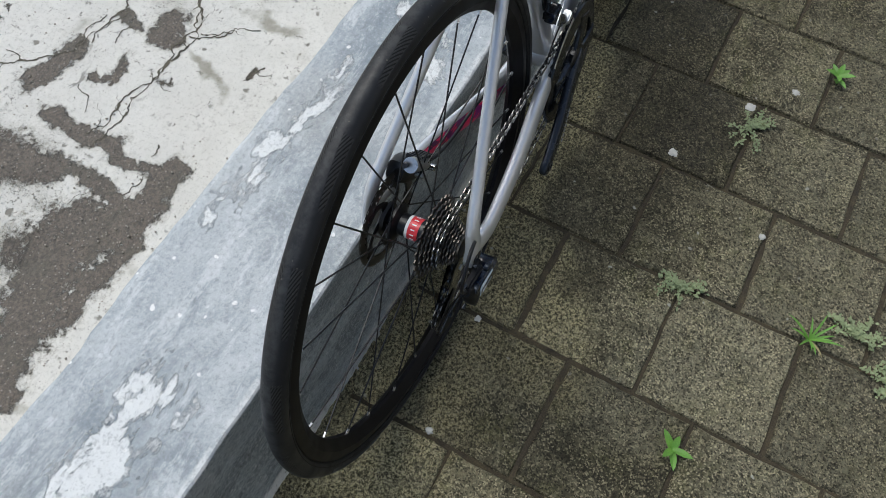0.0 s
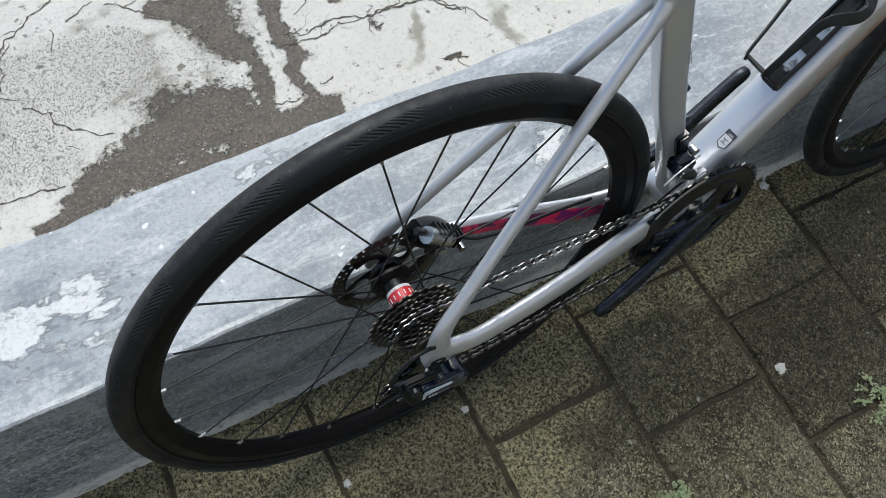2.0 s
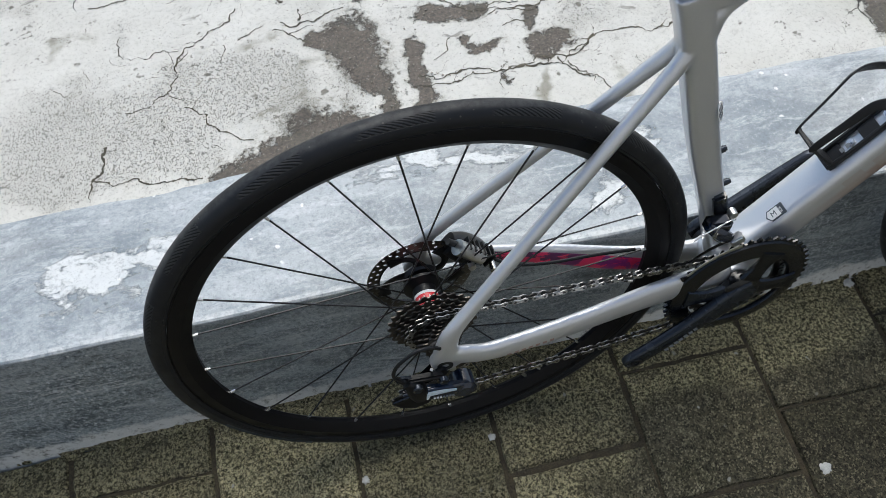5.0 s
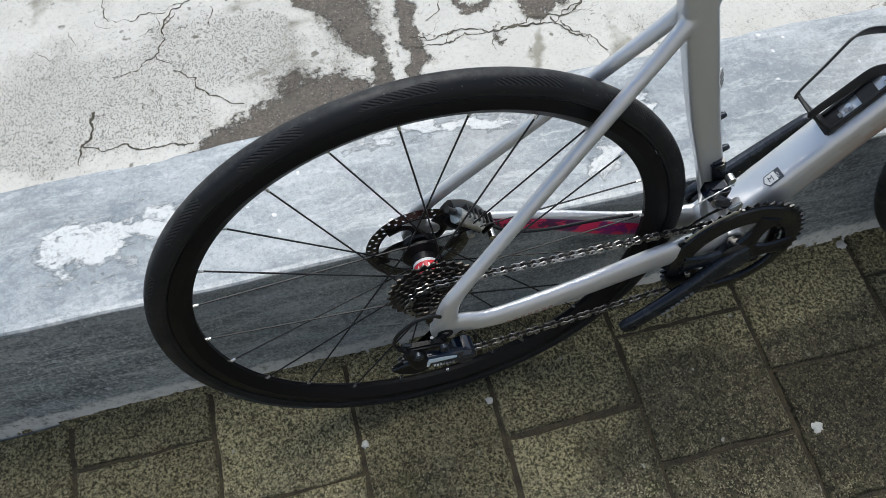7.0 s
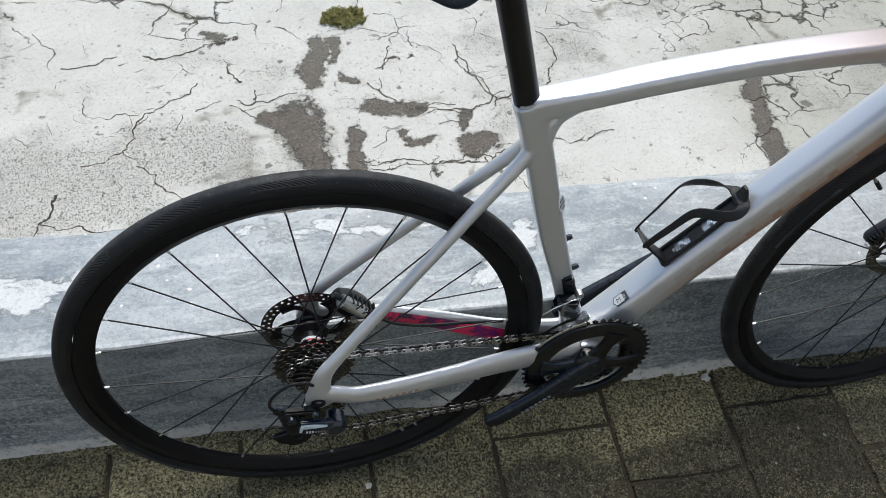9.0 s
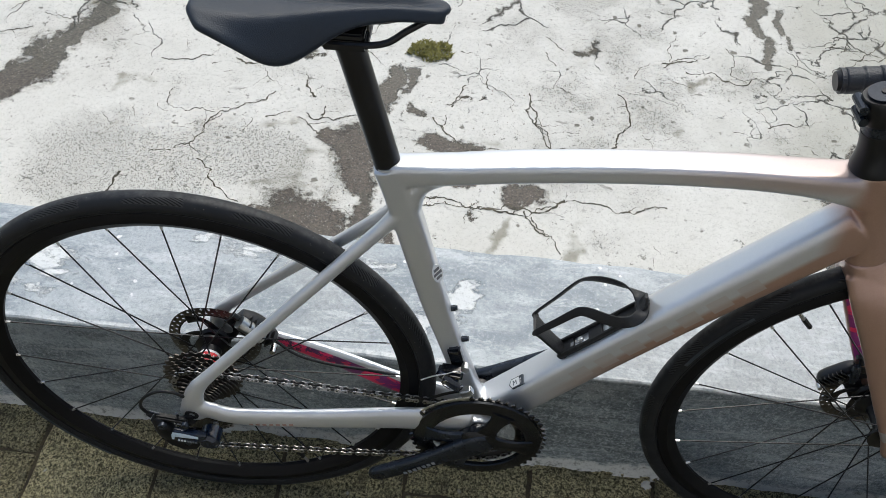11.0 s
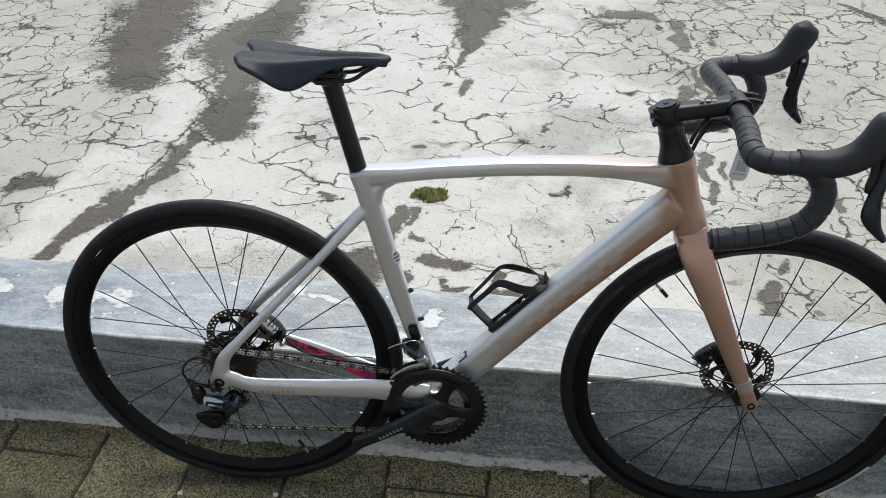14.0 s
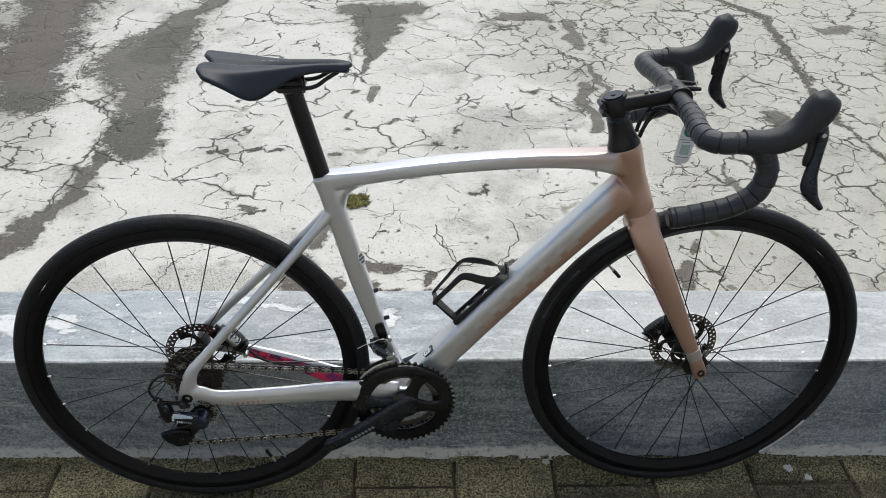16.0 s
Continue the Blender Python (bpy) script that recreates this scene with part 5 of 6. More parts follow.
        sweep(q, [(0.918, s * 0.203, 0.892, 0.0165, 0.0165), (0.948, s * 0.204, 0.889, 0.0175, 0.0185), (0.976, s * 0.205, 0.894, 0.0180, 0.0195), (0.997, s * 0.206, 0.906, 0.0180, 0.0205), (1.012, s * 0.207, 0.924, 0.0185, 0.0225), (1.022, s * 0.207, 0.942, 0.0190, 0.0245), (1.029, s * 0.207, 0.956, 0.0175, 0.0215), (1.032, s * 0.207, 0.964, 0.0110, 0.0130), (1.034, s * 0.207, 0.967, 0.004, 0.005)], 4, 18, power=2.4)
        hood = part("brake_hood", q, HOODS, bar, "black ribbed rubber brake hood")
        q = bmesh.new()
        sweep(q, [(1.020, s * 0.206, 0.925, 0.0085, 0.010), (1.033, s * 0.207, 0.905, 0.0095, 0.0105), (1.033, s * 0.209, 0.872, 0.0085, 0.0085), (1.029, s * 0.212, 0.842, 0.0075, 0.0110), (1.030, s * 0.214, 0.820, 0.0065, 0.0135), (1.041, s * 0.215, 0.800, 0.0055, 0.0085), (1.056, s * 0.216, 0.783, 0.0045, 0.0045)], 4, 12)
        part("brake_lever", q, SATIN, bar, "dark grey brake and shift lever")
        q = bmesh.new()
        sweep(q, [(1.019, s * 0.206, 0.905, 0.006, 0.007), (1.023, s * 0.207, 0.880, 0.0055, 0.0075), (1.021, s * 0.208, 0.862, 0.005, 0.0080), (1.019, s * 0.208, 0.852, 0.004, 0.005)], 3, 10)
        part("shift_paddle", q, BLACK, bar)
        q = bmesh.new()
        cyl(q, (1.030, s * 0.190, 0.906), (1.030, s * 0.222, 0.906), 0.0036, 10)
        part("lever_pin", q, STEEL, bar)
        # cables to the headset cover
        for k, (y1, z1) in enumerate(((0.012, 0.8715), (0.018, 0.8680))):
            q = bmesh.new()
            tube(q, [(0.874, s * 0.085, 0.8745), (0.872, s * 0.055, 0.8735), (0.864, s * 0.030, z1 + 0.002), (0.848, s * y1, z1 - 0.002), (0.836, s * (y1 - 0.002), 0.858 - 0.004 * k), (0.828, s * (y1 - 0.002), 0.840), (0.822, s * (y1 - 0.003), 0.820)], 0.0024, 5, 8)
            part("cable", q, CASING, bar)
    q = bmesh.new()
    box(q, (0.842, 0, 0.8585), (0.010, 0.030, 0.007), None, 0.002)
    part("cable_clip", q, BLACK, bar)


def build_tag():
    m = Matrix.Translation((0.8975, -0.024, 0.811)) @ pose(0, 0, 0, 0, 11, 0) @ pose(0, 0, 0, -6, 0, 10)
    q = bmesh.new()
    w, h, c = 0.0155, 0.036, 0.007
    prism(q, [(-w, -h + c), (-w + c, -h), (w - c, -h), (w, -h + c), (w, h - c), (w - c, h), (-w + c, h), (-w, h - c)], -0.0004, 0.0004)
    tag = part("hang_tag", q, WHITE, bicycle, "white and green paper tag hanging from the handlebar")
    tag.matrix_basis = Matrix.Translation(FRONT_SET) @ m
    q = bmesh.new()
    cyl(q, (0, -0.0009, 0.022), (0, -0.0003, 0.022), 0.0105, 24)
    part("green_disc", q, GREEN, tag)
    for z, ww, hh in ((0.022, 0.009, 0.003), (0.0265, 0.004, 0.003), (0.0175, 0.008, 0.0022)):
        q = bmesh.new()
        box(q, (0.001, -0.0010, z), (ww, 0.0005, hh))
        part("disc_mark", q, WHITE, tag)
    for z, ww in ((0.0065, 0.026), (0.002, 0.016), (-0.0245, 0.022)):
        q = bmesh.new()
        box(q, (0, -0.0006, z), (ww, 0.0005, 0.0010))
        part("print_mark", q, MARK, tag)
    q = bmesh.new()
    box(q, (0.001, -0.0006, -0.011), (0.018, 0.0005, 0.018))
    part("print_panel", q, TAGGREEN, tag)
    q = bmesh.new()
    tube(q, [(0.0, 0, 0.034), (0.002, 0.002, 0.048), (-0.004, 0.008, 0.066)], 0.0008, 3, 6)
    part("tag_string", q, MARK, tag)


def build_drivetrain():
    bb = (0.413, 0.2735)
    # chainrings
    for teeth, r, y, rin in ((50, 0.1020, -0.0455, 0.0800), (34, 0.0700, -0.0385, 0.0560)):
        q = bmesh.new()
        annulus(q, ring_teeth(r, teeth, 0.0055), rin, y - 0.0013, y + 0.0013, bb)
        part("chainring", q, GLOSS if teeth == 50 else DARKSTEEL, bicycle, "black toothed chainring")
    # outer cover ring and four-armed spider
    q = bmesh.new()
    lathe(q, [(0.0945, -0.0470), (0.0935, -0.0500), (0.0860, -0.0525), (0.0710, -0.0535), (0.0690, -0.0500), (0.0690, -0.0470)], 96, (bb[0], 0, bb[1]))
    crank = math.atan2(-0.0835, -0.151)
    cover = part("crank_spider", q, CRANKBLACK, bicycle, "dark grey four-armed crank spider")
    q = bmesh.new()
    lathe(q, [(0.0300, -0.046), (0.0300, -0.056), (0.0230, -0.061), (0.0120, -0.0625)], 40, (bb[0], 0, bb[1]), closed=False)
    part("spider_hub", q, CRANKBLACK, cover)
    for da in (0.62, -0.62, 0.62 + 1.9, -0.62 - 1.9):
        q = bmesh.new()
        a = crank + da
        d, n = Vector((math.cos(a), 0, math.sin(a))), Vector((-math.sin(a), 0, math.cos(a)))
        o = Vector((bb[0], -0.0525, bb[1]))
        sweep(q, [(*(o + d * 0.014), 0.0060, 0.0210), (*(o + d * 0.036), 0.0055, 0.0135), (*(o + d * 0.056), 0.0045, 0.0120), (*(o + d * 0.078), 0.0035, 0.0190)], 3, 12, power=3)
        part("spider_arm", q, SATIN if abs(da) < 1 else CRANKBLACK, cover)
    # crank arms
    for s, name in ((-1, "crank_arm"), (1, "crank_arm")):
        q = bmesh.new()
        c = Vector((bb[0], s * 0.0575, bb[1]))
        d = Vector((math.cos(crank), 0, math.sin(crank))) * (-1 if s > 0 else 1)
        L = 0.1690
        sweep(q, [(*(c - d * 0.020), 0.006, 0.016), (*(c - d * 0.006), 0.0085, 0.0225), (*(c + d * 0.03 + Vector((0, s * 0.003, 0))), 0.0085, 0.0200), (*(c + d * 0.09 + Vector((0, s * 0.010, 0))), 0.0080, 0.0150), (*(c + d * 0.15 + Vector((0, s * 0.0145, 0))), 0.0075, 0.0140), (*(c + d * L + Vector((0, s * 0.015, 0))), 0.0072, 0.0135), (*(c + d * (L + 0.010) + Vector((0, s * 0.015, 0))), 0.0065, 0.009), (*(c + d * (L + 0.013) + Vector((0, s * 0.015, 0))), 0.004, 0.005)], 3, 18, power=3.2)
        arm = part(name, q, SATIN, bicycle, "dark grey satin crank arm without a pedal")
        q = bmesh.new()
        e = c + d * (L - 0.004) + Vector((0, s * 0.0225, 0))
        lathe(q, [(0.0045, -0.0006), (0.0085, -0.0006), (0.0085, 0.0006), (0.0045, 0.0006)], 24, e)
        part("pedal_thread", q, BLACK, arm)
        if s < 0:
            for k in range(7):
                p = c + d * (0.072 + 0.0078 * k) + Vector((0, -0.0170 - 0.0011 * k, 0))
                q = bmesh.new()
                box(q, (0, 0, 0), (0.0055, 0.0006, 0.0062))
                bmesh.ops.transform(q, matrix=Matrix.Translation(p + Vector((0, 0, -0.003))) @ Matrix.Rotation(-crank, 4, "Y"), verts=q.verts)
                part("print_mark", q, GREYPRINT, arm)
    q = bmesh.new()
    cyl(q, (bb[0], -0.0600, bb[1]), (bb[0], -0.0645, bb[1]), 0.0120, 24, 0.0105)
    part("crank_bolt", q, SATIN, bicycle)
    for s in (-1, 1):
        q = bmesh.new()
        cyl(q, (bb[0], s * 0.030, bb[1]), (bb[0], s * 0.044, bb[1]), 0.0215, 28)
        part("bottom_bracket_cup", q, BLACK, bicycle)
    # cassette on the rear wheel
    sizes = (11, 12, 13, 14, 15, 17, 19, 21, 23, 25, 28)
    for k, n in enumerate(sizes):
        r = 0.00203 * n + 0.0020
        y = -0.0580 + 0.0037 * k
        q = bmesh.new()
        annulus(q, ring_teeth(r, n, 0.0040), r - 0.0105 if n > 16 else 0.010, y - 0.0009, y + 0.0009, (0, 0))
        part("cog", q, COG, rear_wheel)
    q = bmesh.new()
    lathe(q, [(0.0175, -0.018), (0.0175, -0.058), (0.0150, -0.061), (0.0120, -0.061)], 28, (0, 0, 0), closed=False)
    part("freehub", q, DARKSTEEL, rear_wheel)
    q = bmesh.new()
    lathe(q, [(0.0135, -0.0100), (0.0155, -0.0100), (0.0155, 0.0270), (0.0135, 0.0270)], 28, (0, 0, 0))
    part("hub_shell", q, BLACK, rear_wheel)
    q = bmesh.new()
    lathe(q, [(0.0146, -0.0020), (0.0160, -0.0020), (0.0160, 0.0125), (0.0146, 0.0125)], 28, (0, 0, 0))
    part("hub_label", q, RED, rear_wheel, "red hub label with white print")
    q = bmesh.new()
    lathe(q, [(0.0147, 0.0125), (0.0160, 0.0125), (0.0160, 0.0165), (0.0147, 0.0165)], 28, (0, 0, 0))
    part("hub_label_edge", q, WHITE, rear_wheel)
    for k in range(14):
        a = 2 * math.pi * k / 14
        q = bmesh.new()
        box(q, (0, 0, 0), (0.0006, 0.0060, 0.0016))
        bmesh.ops.transform(q, matrix=Matrix.Rotation(-a, 4, "Y") @ Matrix.Translation((0.0161, 0.0055, 0)), verts=q.verts)
        part("print_mark", q, WHITE, rear_wheel)
    # chain: round the small ring, bottom run, two pulleys, a middle cog, top run
    yc, yr = -0.0385, -0.0400
    up, low = Vector((0.018, yr, 0.256)), Vector((-0.032, yr, 0.2000))
    pts = []
    rc = 0.0685
    for a in np.linspace(radians(97), radians(-84), 22):
        pts.append((bb[0] + rc * math.cos(a), yc, bb[1] + rc * math.sin(a)))
    pts.append((0.20, -0.0395, 0.1885))
    for a in np.linspace(radians(-86), radians(-215), 9):
        pts.append((low.x + 0.0225 * math.cos(a), yr, low.z + 0.0225 * math.sin(a)))
    for a in np.linspace(radians(-35), radians(65), 7):
        pts.append((up.x + 0.0225 * math.cos(a), yr, up.z + 0.0225 * math.sin(a)))
    for a in np.linspace(radians(-120), radians(-265), 10):
        pts.append((0.0360 * math.cos(a), yr, R + 0.0360 * math.sin(a)))
    line = []
    for p, n in zip(pts, pts[1:] + pts[:1]):
        p, n = Vector(p), Vector(n)
        m = max(1, int((n - p).length / 0.0003))
        line += [p + (n - p) * (i / m) for i in range(m)]
    q = bmesh.new()
    pitch, run, nodes = 0.0127, 0.0, [line[0]]
    for a, b in zip(line, line[1:]):
        run += (b - a).length
        if run >= pitch:
            nodes.append(b)
            run -= pitch
    for k, (a, b) in enumerate(zip(nodes, nodes[1:] + nodes[:1])):
        d = b - a
        if d.length > 0.02 or d.length < 0.004:
            continue
        d.normalize()
        n = Vector((-d.z, 0, d.x))
        mid = (a + b) / 2
        outer = k % 2
        off, big = (0.0030, 1.14) if outer else (0.0018, 0.80)
        first = len(q.faces)
        for s in (-1, 1):
            rows = []
            for t, h in ((-0.0102, 0.0012), (-0.0090, 0.0032), (-0.0064, 0.0042), (-0.0035, 0.0034), (0.0, 0.0022), (0.0035, 0.0034), (0.0064, 0.0042), (0.0090, 0.0032), (0.0102, 0.0012)):
                rows.append((mid + d * t + n * h * big, mid + d * t - n * h * big))
            loops = []
            for y0 in (off * s - 0.0005, off * s + 0.0005):
                loops.append([(q.verts.new(u + Vector((0, y0, 0))), q.verts.new(v + Vector((0, y0, 0)))) for u, v in rows])
            for vs in loops:
                for (p0, p1), (p2, p3) in zip(vs, vs[1:]):
                    q.faces.new((p0, p2, p3, p1)).material_index = 0 if outer else 1
            for i in range(len(rows) - 1):
                for j in (0, 1):
                    q.faces.new((loops[0][i][j], loops[0][i + 1][j], loops[1][i + 1][j], loops[1][i][j])).material_index = 0 if outer else 1
        n0 = len(q.faces)
        sweep(q, [(*(a + Vector((0, -0.0037, 0))), 0.0018, 0.0018), (*(a + Vector((0, 0.0037, 0))), 0.0018, 0.0018)], 1, 8, (1, 0, 0.1))
        q.faces.ensure_lookup_table()
        for f in q.faces[n0:]:
            f.material_index = 1
    for v in q.verts:
        v.co.x += 0.005 * max(0.0, min(1.0, (0.05 - v.co.x) / 0.05)) * (1.0 if v.co.z > 0.29 else 0.0)
    part("chain", q, [CHAIN, CHAINDARK], bicycle, "dark steel roller chain", angle=20)


def build_rear_mech():
    q = bmesh.new()
    sweep(q, [(0.004, -0.074, 0.330, 0.004, 0.010), (-0.001, -0.076, 0.316, 0.004, 0.009), (-0.004, -0.080, 0.306, 0.004, 0.008)], 3, 10)
    mech = part("rear_derailleur", q, BLACK, bicycle, "black and dark blue rear derailleur")
    y = -0.090
    q = bmesh.new()
    box(q, (-0.024, y + 0.001, 0.3275), (0.046, 0.010, 0.009), pose(0, 0, 0, 0, 10, 0), 0.0025)
    cyl(q, (-0.0020, y + 0.003, 0.3225), (-0.0020, -0.074, 0.3225), 0.0075, 20)
    cyl(q, (-0.050, y, 0.3335), (-0.056, y, 0.3385), 0.0045, 12, 0.0035)
    part("top_bracket", q, MECH, mech)
    q = bmesh.new()
    sweep(q, [(-0.047, y, 0.330, 0.007, 0.006), (-0.039, y - 0.001, 0.318, 0.010, 0.011), (-0.035, y - 0.002, 0.302, 0.010, 0.0125), (-0.033, y - 0.002, 0.287, 0.008, 0.009)], 3, 14, power=3)
    part("knuckle", q, MECH, mech)
    q = bmesh.new()
    sweep(q, [(-0.030, y - 0.002, 0.296, 0.006, 0.0105), (-0.016, y - 0.003, 0.2935, 0.0062, 0.0125), (0.006, y - 0.003, 0.2905, 0.0062, 0.0125), (0.020, y - 0.002, 0.288, 0.005, 0.0110)], 3, 14, power=3.4)
    part("parallelogram", q, NAVY, mech, "glossy dark blue link with a painted pale sky reflection")
    # pale strokes laid on the link as the sky's reflection
    for rows in ([(-0.024, 0.3020, 0.0046), (-0.006, 0.3000, 0.0042), (0.012, 0.2965, 0.0022)], [(-0.0235, 0.3025, 0.0024), (-0.0245, 0.2965, 0.0022), (-0.0255, 0.2900, 0.0014)]):
        q = bmesh.new()
        sweep(q, [(x, y - 0.0095, z, 0.0008, w * 1.25) for x, z, w in rows], 2, 8)
        part("sky_glint", q, PALEBLUE, mech)
    for k in range(7):
        q = bmesh.new()
        box(q, (-0.017 + 0.0040 * k, y - 0.0098, 0.2880 - 0.0006 * k), (0.0028, 0.0007, 0.0040))
        part("print_mark", q, WHITE if k < 3 else GREYPRINT, mech)
    q = bmesh.new()
    cyl(q, (0.023, y - 0.004, 0.279), (0.023, -0.072, 0.278), 0.0158, 30, 0.0150)
    cyl(q, (0.023, y - 0.008, 0.279), (0.023, y - 0.003, 0.279), 0.0105, 26, 0.0155)
    part("lower_knuckle", q, NAVY, mech, "round glossy dark blue knuckle")
    for yy in (-0.0355, -0.0475):
        q = bmesh.new()
        sweep(q, [(0.026, yy, 0.268, 0.0011, 0.008), (0.012, yy, 0.258, 0.0011, 0.016), (-0.010, yy, 0.230, 0.0011, 0.018), (-0.034, yy, 0.206, 0.0011, 0.018), (-0.050, yy, 0.200, 0.0011, 0.008)], 3, 12)
        part("pulley_cage", q, GLOSS, mech)
    q = bmesh.new()
    prism(q, [(-0.070, 0.209), (-0.066, 0.217), (-0.030, 0.224), (-0.014, 0.219), (-0.014, 0.200), (-0.022, 0.187), (-0.040, 0.182), (-0.060, 0.194)], -0.0545, -0.0525)
    part("cage_cover", q, MECH, mech)
    q = bmesh.new()
    cyl(q, (-0.032, -0.0575, 0.205), (-0.032, -0.054, 0.205), 0.0050, 14, 0.0055)
    part("cover_bolt", q, SATIN, mech)
    q = bmesh.new()
    sweep(q, [(-0.068, -0.0575, 0.2175, 0.0016, 0.0022), (-0.036, -0.0575, 0.2255, 0.0016, 0.0026), (-0.012, -0.0575, 0.2225, 0.0016, 0.0022)], 2, 8)
    part("cage_rim", q, SATIN, mech)
    q = bmesh.new()
    sweep(q, [(-0.006, -0.0495, 0.232, 0.0016, 0.006), (-0.040, -0.0515, 0.224, 0.0016, 0.0055), (-0.066, -0.0525, 0.216, 0.0016, 0.0050)], 2, 8)
    sweep(q, [(-0.066, -0.0525, 0.219, 0.0016, 0.004), (-0.064, -0.0525, 0.208, 0.0016, 0.004), (-0.040, -0.0505, 0.194, 0.0016, 0.005)], 2, 8)
    part("cage_brace", q, BLACK, mech)
    for x, z in ((0.018, 0.256), (-0.032, 0.2000)):
        q = bmesh.new()
        annulus(q, ring_teeth(0.0235, 11, 0.0045), 0.0045, -0.0435, -0.0405, (x, z))
        part("pulley", q, BLACK, mech)
        q = bmesh.new()
        cyl(q, (x, -0.0505, z), (x, -0.0340, z), 0.0045, 12)
        part("pulley_bolt", q, STEEL, mech)
    for x0, z0, x1, z1 in ((-0.040, 0.3345, -0.052, 0.3395), (-0.014, 0.3330, -0.014, 0.3405), (-0.047, 0.2930, -0.054, 0.2925)):
        q = bmesh.new()
        cyl(q, (x0, y + 0.002, z0), (x1, y + 0.002, z1), 0.0022, 8)
        part("set_screw", q, SATIN, mech)
    for x, z, r in ((-0.035, 0.3215, 0.0065), (-0.002, 0.3265, 0.0060)):
        q = bmesh.new()
        lathe(q, [(0.0022, -0.0010), (r - 0.001, -0.0022), (r, -0.0010), (r, 0.0040)], 20, (x, y - 0.0100, z), closed=False)
        part("mech_bolt", q, SATIN, mech)
    q = bmesh.new()
    tube(q, [(0.000, -0.082, 0.374), (-0.010, -0.086, 0.388), (-0.030, -0.090, 0.394), (-0.052, -0.092, 0.378), (-0.060, -0.092, 0.356), (-0.052, -0.091, 0.336)], 0.0024, 5, 8)
    part("gear_cable", q, CASING, mech)
    q = bmesh.new()
    lathe(q, [(0.0048, -0.0015), (0.0100, -0.0015), (0.0100, 0.0015), (0.0048, 0.0015)], 24, (0.004, -0.0815, 0.3300))
    part("axle_end", q, BLACK, bicycle)
    q = bmesh.new()
    lathe(q, [(0.0040, -0.002), (0.0072, -0.002), (0.0072, 0.002), (0.0040, 0.002)], 24, (0.9945, -0.0622, 0.3375))
    turned(part("axle_end", q, BLACK, bicycle))


def build_front_mech():
    q = bmesh.new()
    box(q, (0.372, -0.013, 0.425), (0.018, 0.016, 0.040), pose(0, 0, 0, 0, -14, 0), 0.003)
    box(q, (0.366, -0.030, 0.408), (0.034, 0.020, 0.018), pose(0, 0, 0, 0, 10, 0), 0.004)
    mech = part("front_derailleur", q, GLOSS, bicycle, "black and silver front derailleur on the seat tube")
    q = bmesh.new()
    sweep(q, [(0.350, -0.034, 0.414, 0.005, 0.006), (0.366, -0.040, 0.400, 0.006, 0.009), (0.380, -0.042, 0.388, 0.005, 0.008)], 3, 10)
    part("link_arm", q, NAVY, mech)
    for yy, z0 in ((-0.0525, 0.0), (-0.0375, -0.002)):
        q = bmesh.new()
        rows = []
        for a in np.linspace(radians(100), radians(141), 8):
            u = (a - radians(100)) / radians(41)
            rows.append((0.413 + 0.1080 * math.cos(a), yy, 0.2735 + z0 + 0.1080 * math.sin(a), 0.0009, 0.0042 - 0.0020 * u))
        sweep(q, rows, 2, 8)
        part("cage_plate", q, STEEL if yy < -0.05 else BLACK, mech, "silver front derailleur cage plate" if yy < -0.05 else "")
    q = bmesh.new()
    box(q, (0.390, -0.043, 0.384), (0.018, 0.012, 0.014), pose(0, 0, 0, 0, -28, 0), 0.002)
    part("bracket", q, ALLOY, mech)
    q = bmesh.new()
    cyl(q, (0.386, -0.020, 0.415), (0.386, -0.030, 0.415), 0.0055, 14)
    cyl(q, (0.360, -0.038, 0.402), (0.360, -0.044, 0.402), 0.0050, 14)
    part("mech_bolt", q, STEEL, mech)
    q = bmesh.new()
    tube(q, [(0.386, -0.034, 0.412), (0.378, -0.042, 0.427), (0.360, -0.045, 0.424), (0.355, -0.045, 0.402), (0.370, -0.045, 0.388), (0.384, -0.044, 0.398)], 0.0008, 6, 6)
    tube(q, [(0.362, -0.044, 0.424), (0.342, -0.046, 0.418), (0.326, -0.048, 0.410)], 0.0010, 3, 6)
    part("cable_end", q, ALLOY, mech)


def build_rear_brake():
    q = bmesh.new()
    sweep(q, [(0.095, 0.052, 0.345, 0.010, 0.010), (0.080, 0.053, 0.358, 0.016, 0.017), (0.062, 0.054, 0.374, 0.016, 0.019), (0.046, 0.054, 0.388, 0.012, 0.014)], 3, 16, power=3.2)
    cal = part("rear_brake_caliper", q, BLACK, bicycle, "black finned disc brake caliper")
    q = bmesh.new()
    cyl(q, (0.054, 0.034, 0.402), (0.084, 0.034, 0.370), 0.0105, 20)
    part("piston_cover", q, STEEL, cal)
    for k in range(6):
        q = bmesh.new()
        p = Vector((0.094 - 0.006 * k, 0.038, 0.362 + 0.006 * k))
        box(q, p, (0.0022, 0.020, 0.022), pose(0, 0, 0, 0, 45, 0))
        part("fin", q, BLACK, cal)
    for x, z in ((0.098, 0.345), (0.070, 0.362)):
        q = bmesh.new()
        cyl(q, (x, 0.025, z), (x, 0.040, z), 0.0048, 14)
        part("caliper_bolt", q, STEEL, cal)
    q = bmesh.new()
    cyl(q, (0.052, 0.040, 0.402), (0.044, 0.040, 0.410), 0.0045, 12)
    part("bleed_nipple", q, BLACK, cal)
    q = bmesh.new()
    tube(q, [(0.098, 0.050, 0.342), (0.130, 0.045, 0.318), (0.180, 0.042, 0.305), (0.240, 0.040, 0.300), (0.300, 0.034, 0.298)], 0.0025, 4, 8)
    part("brake_hose", q, CASING, cal)


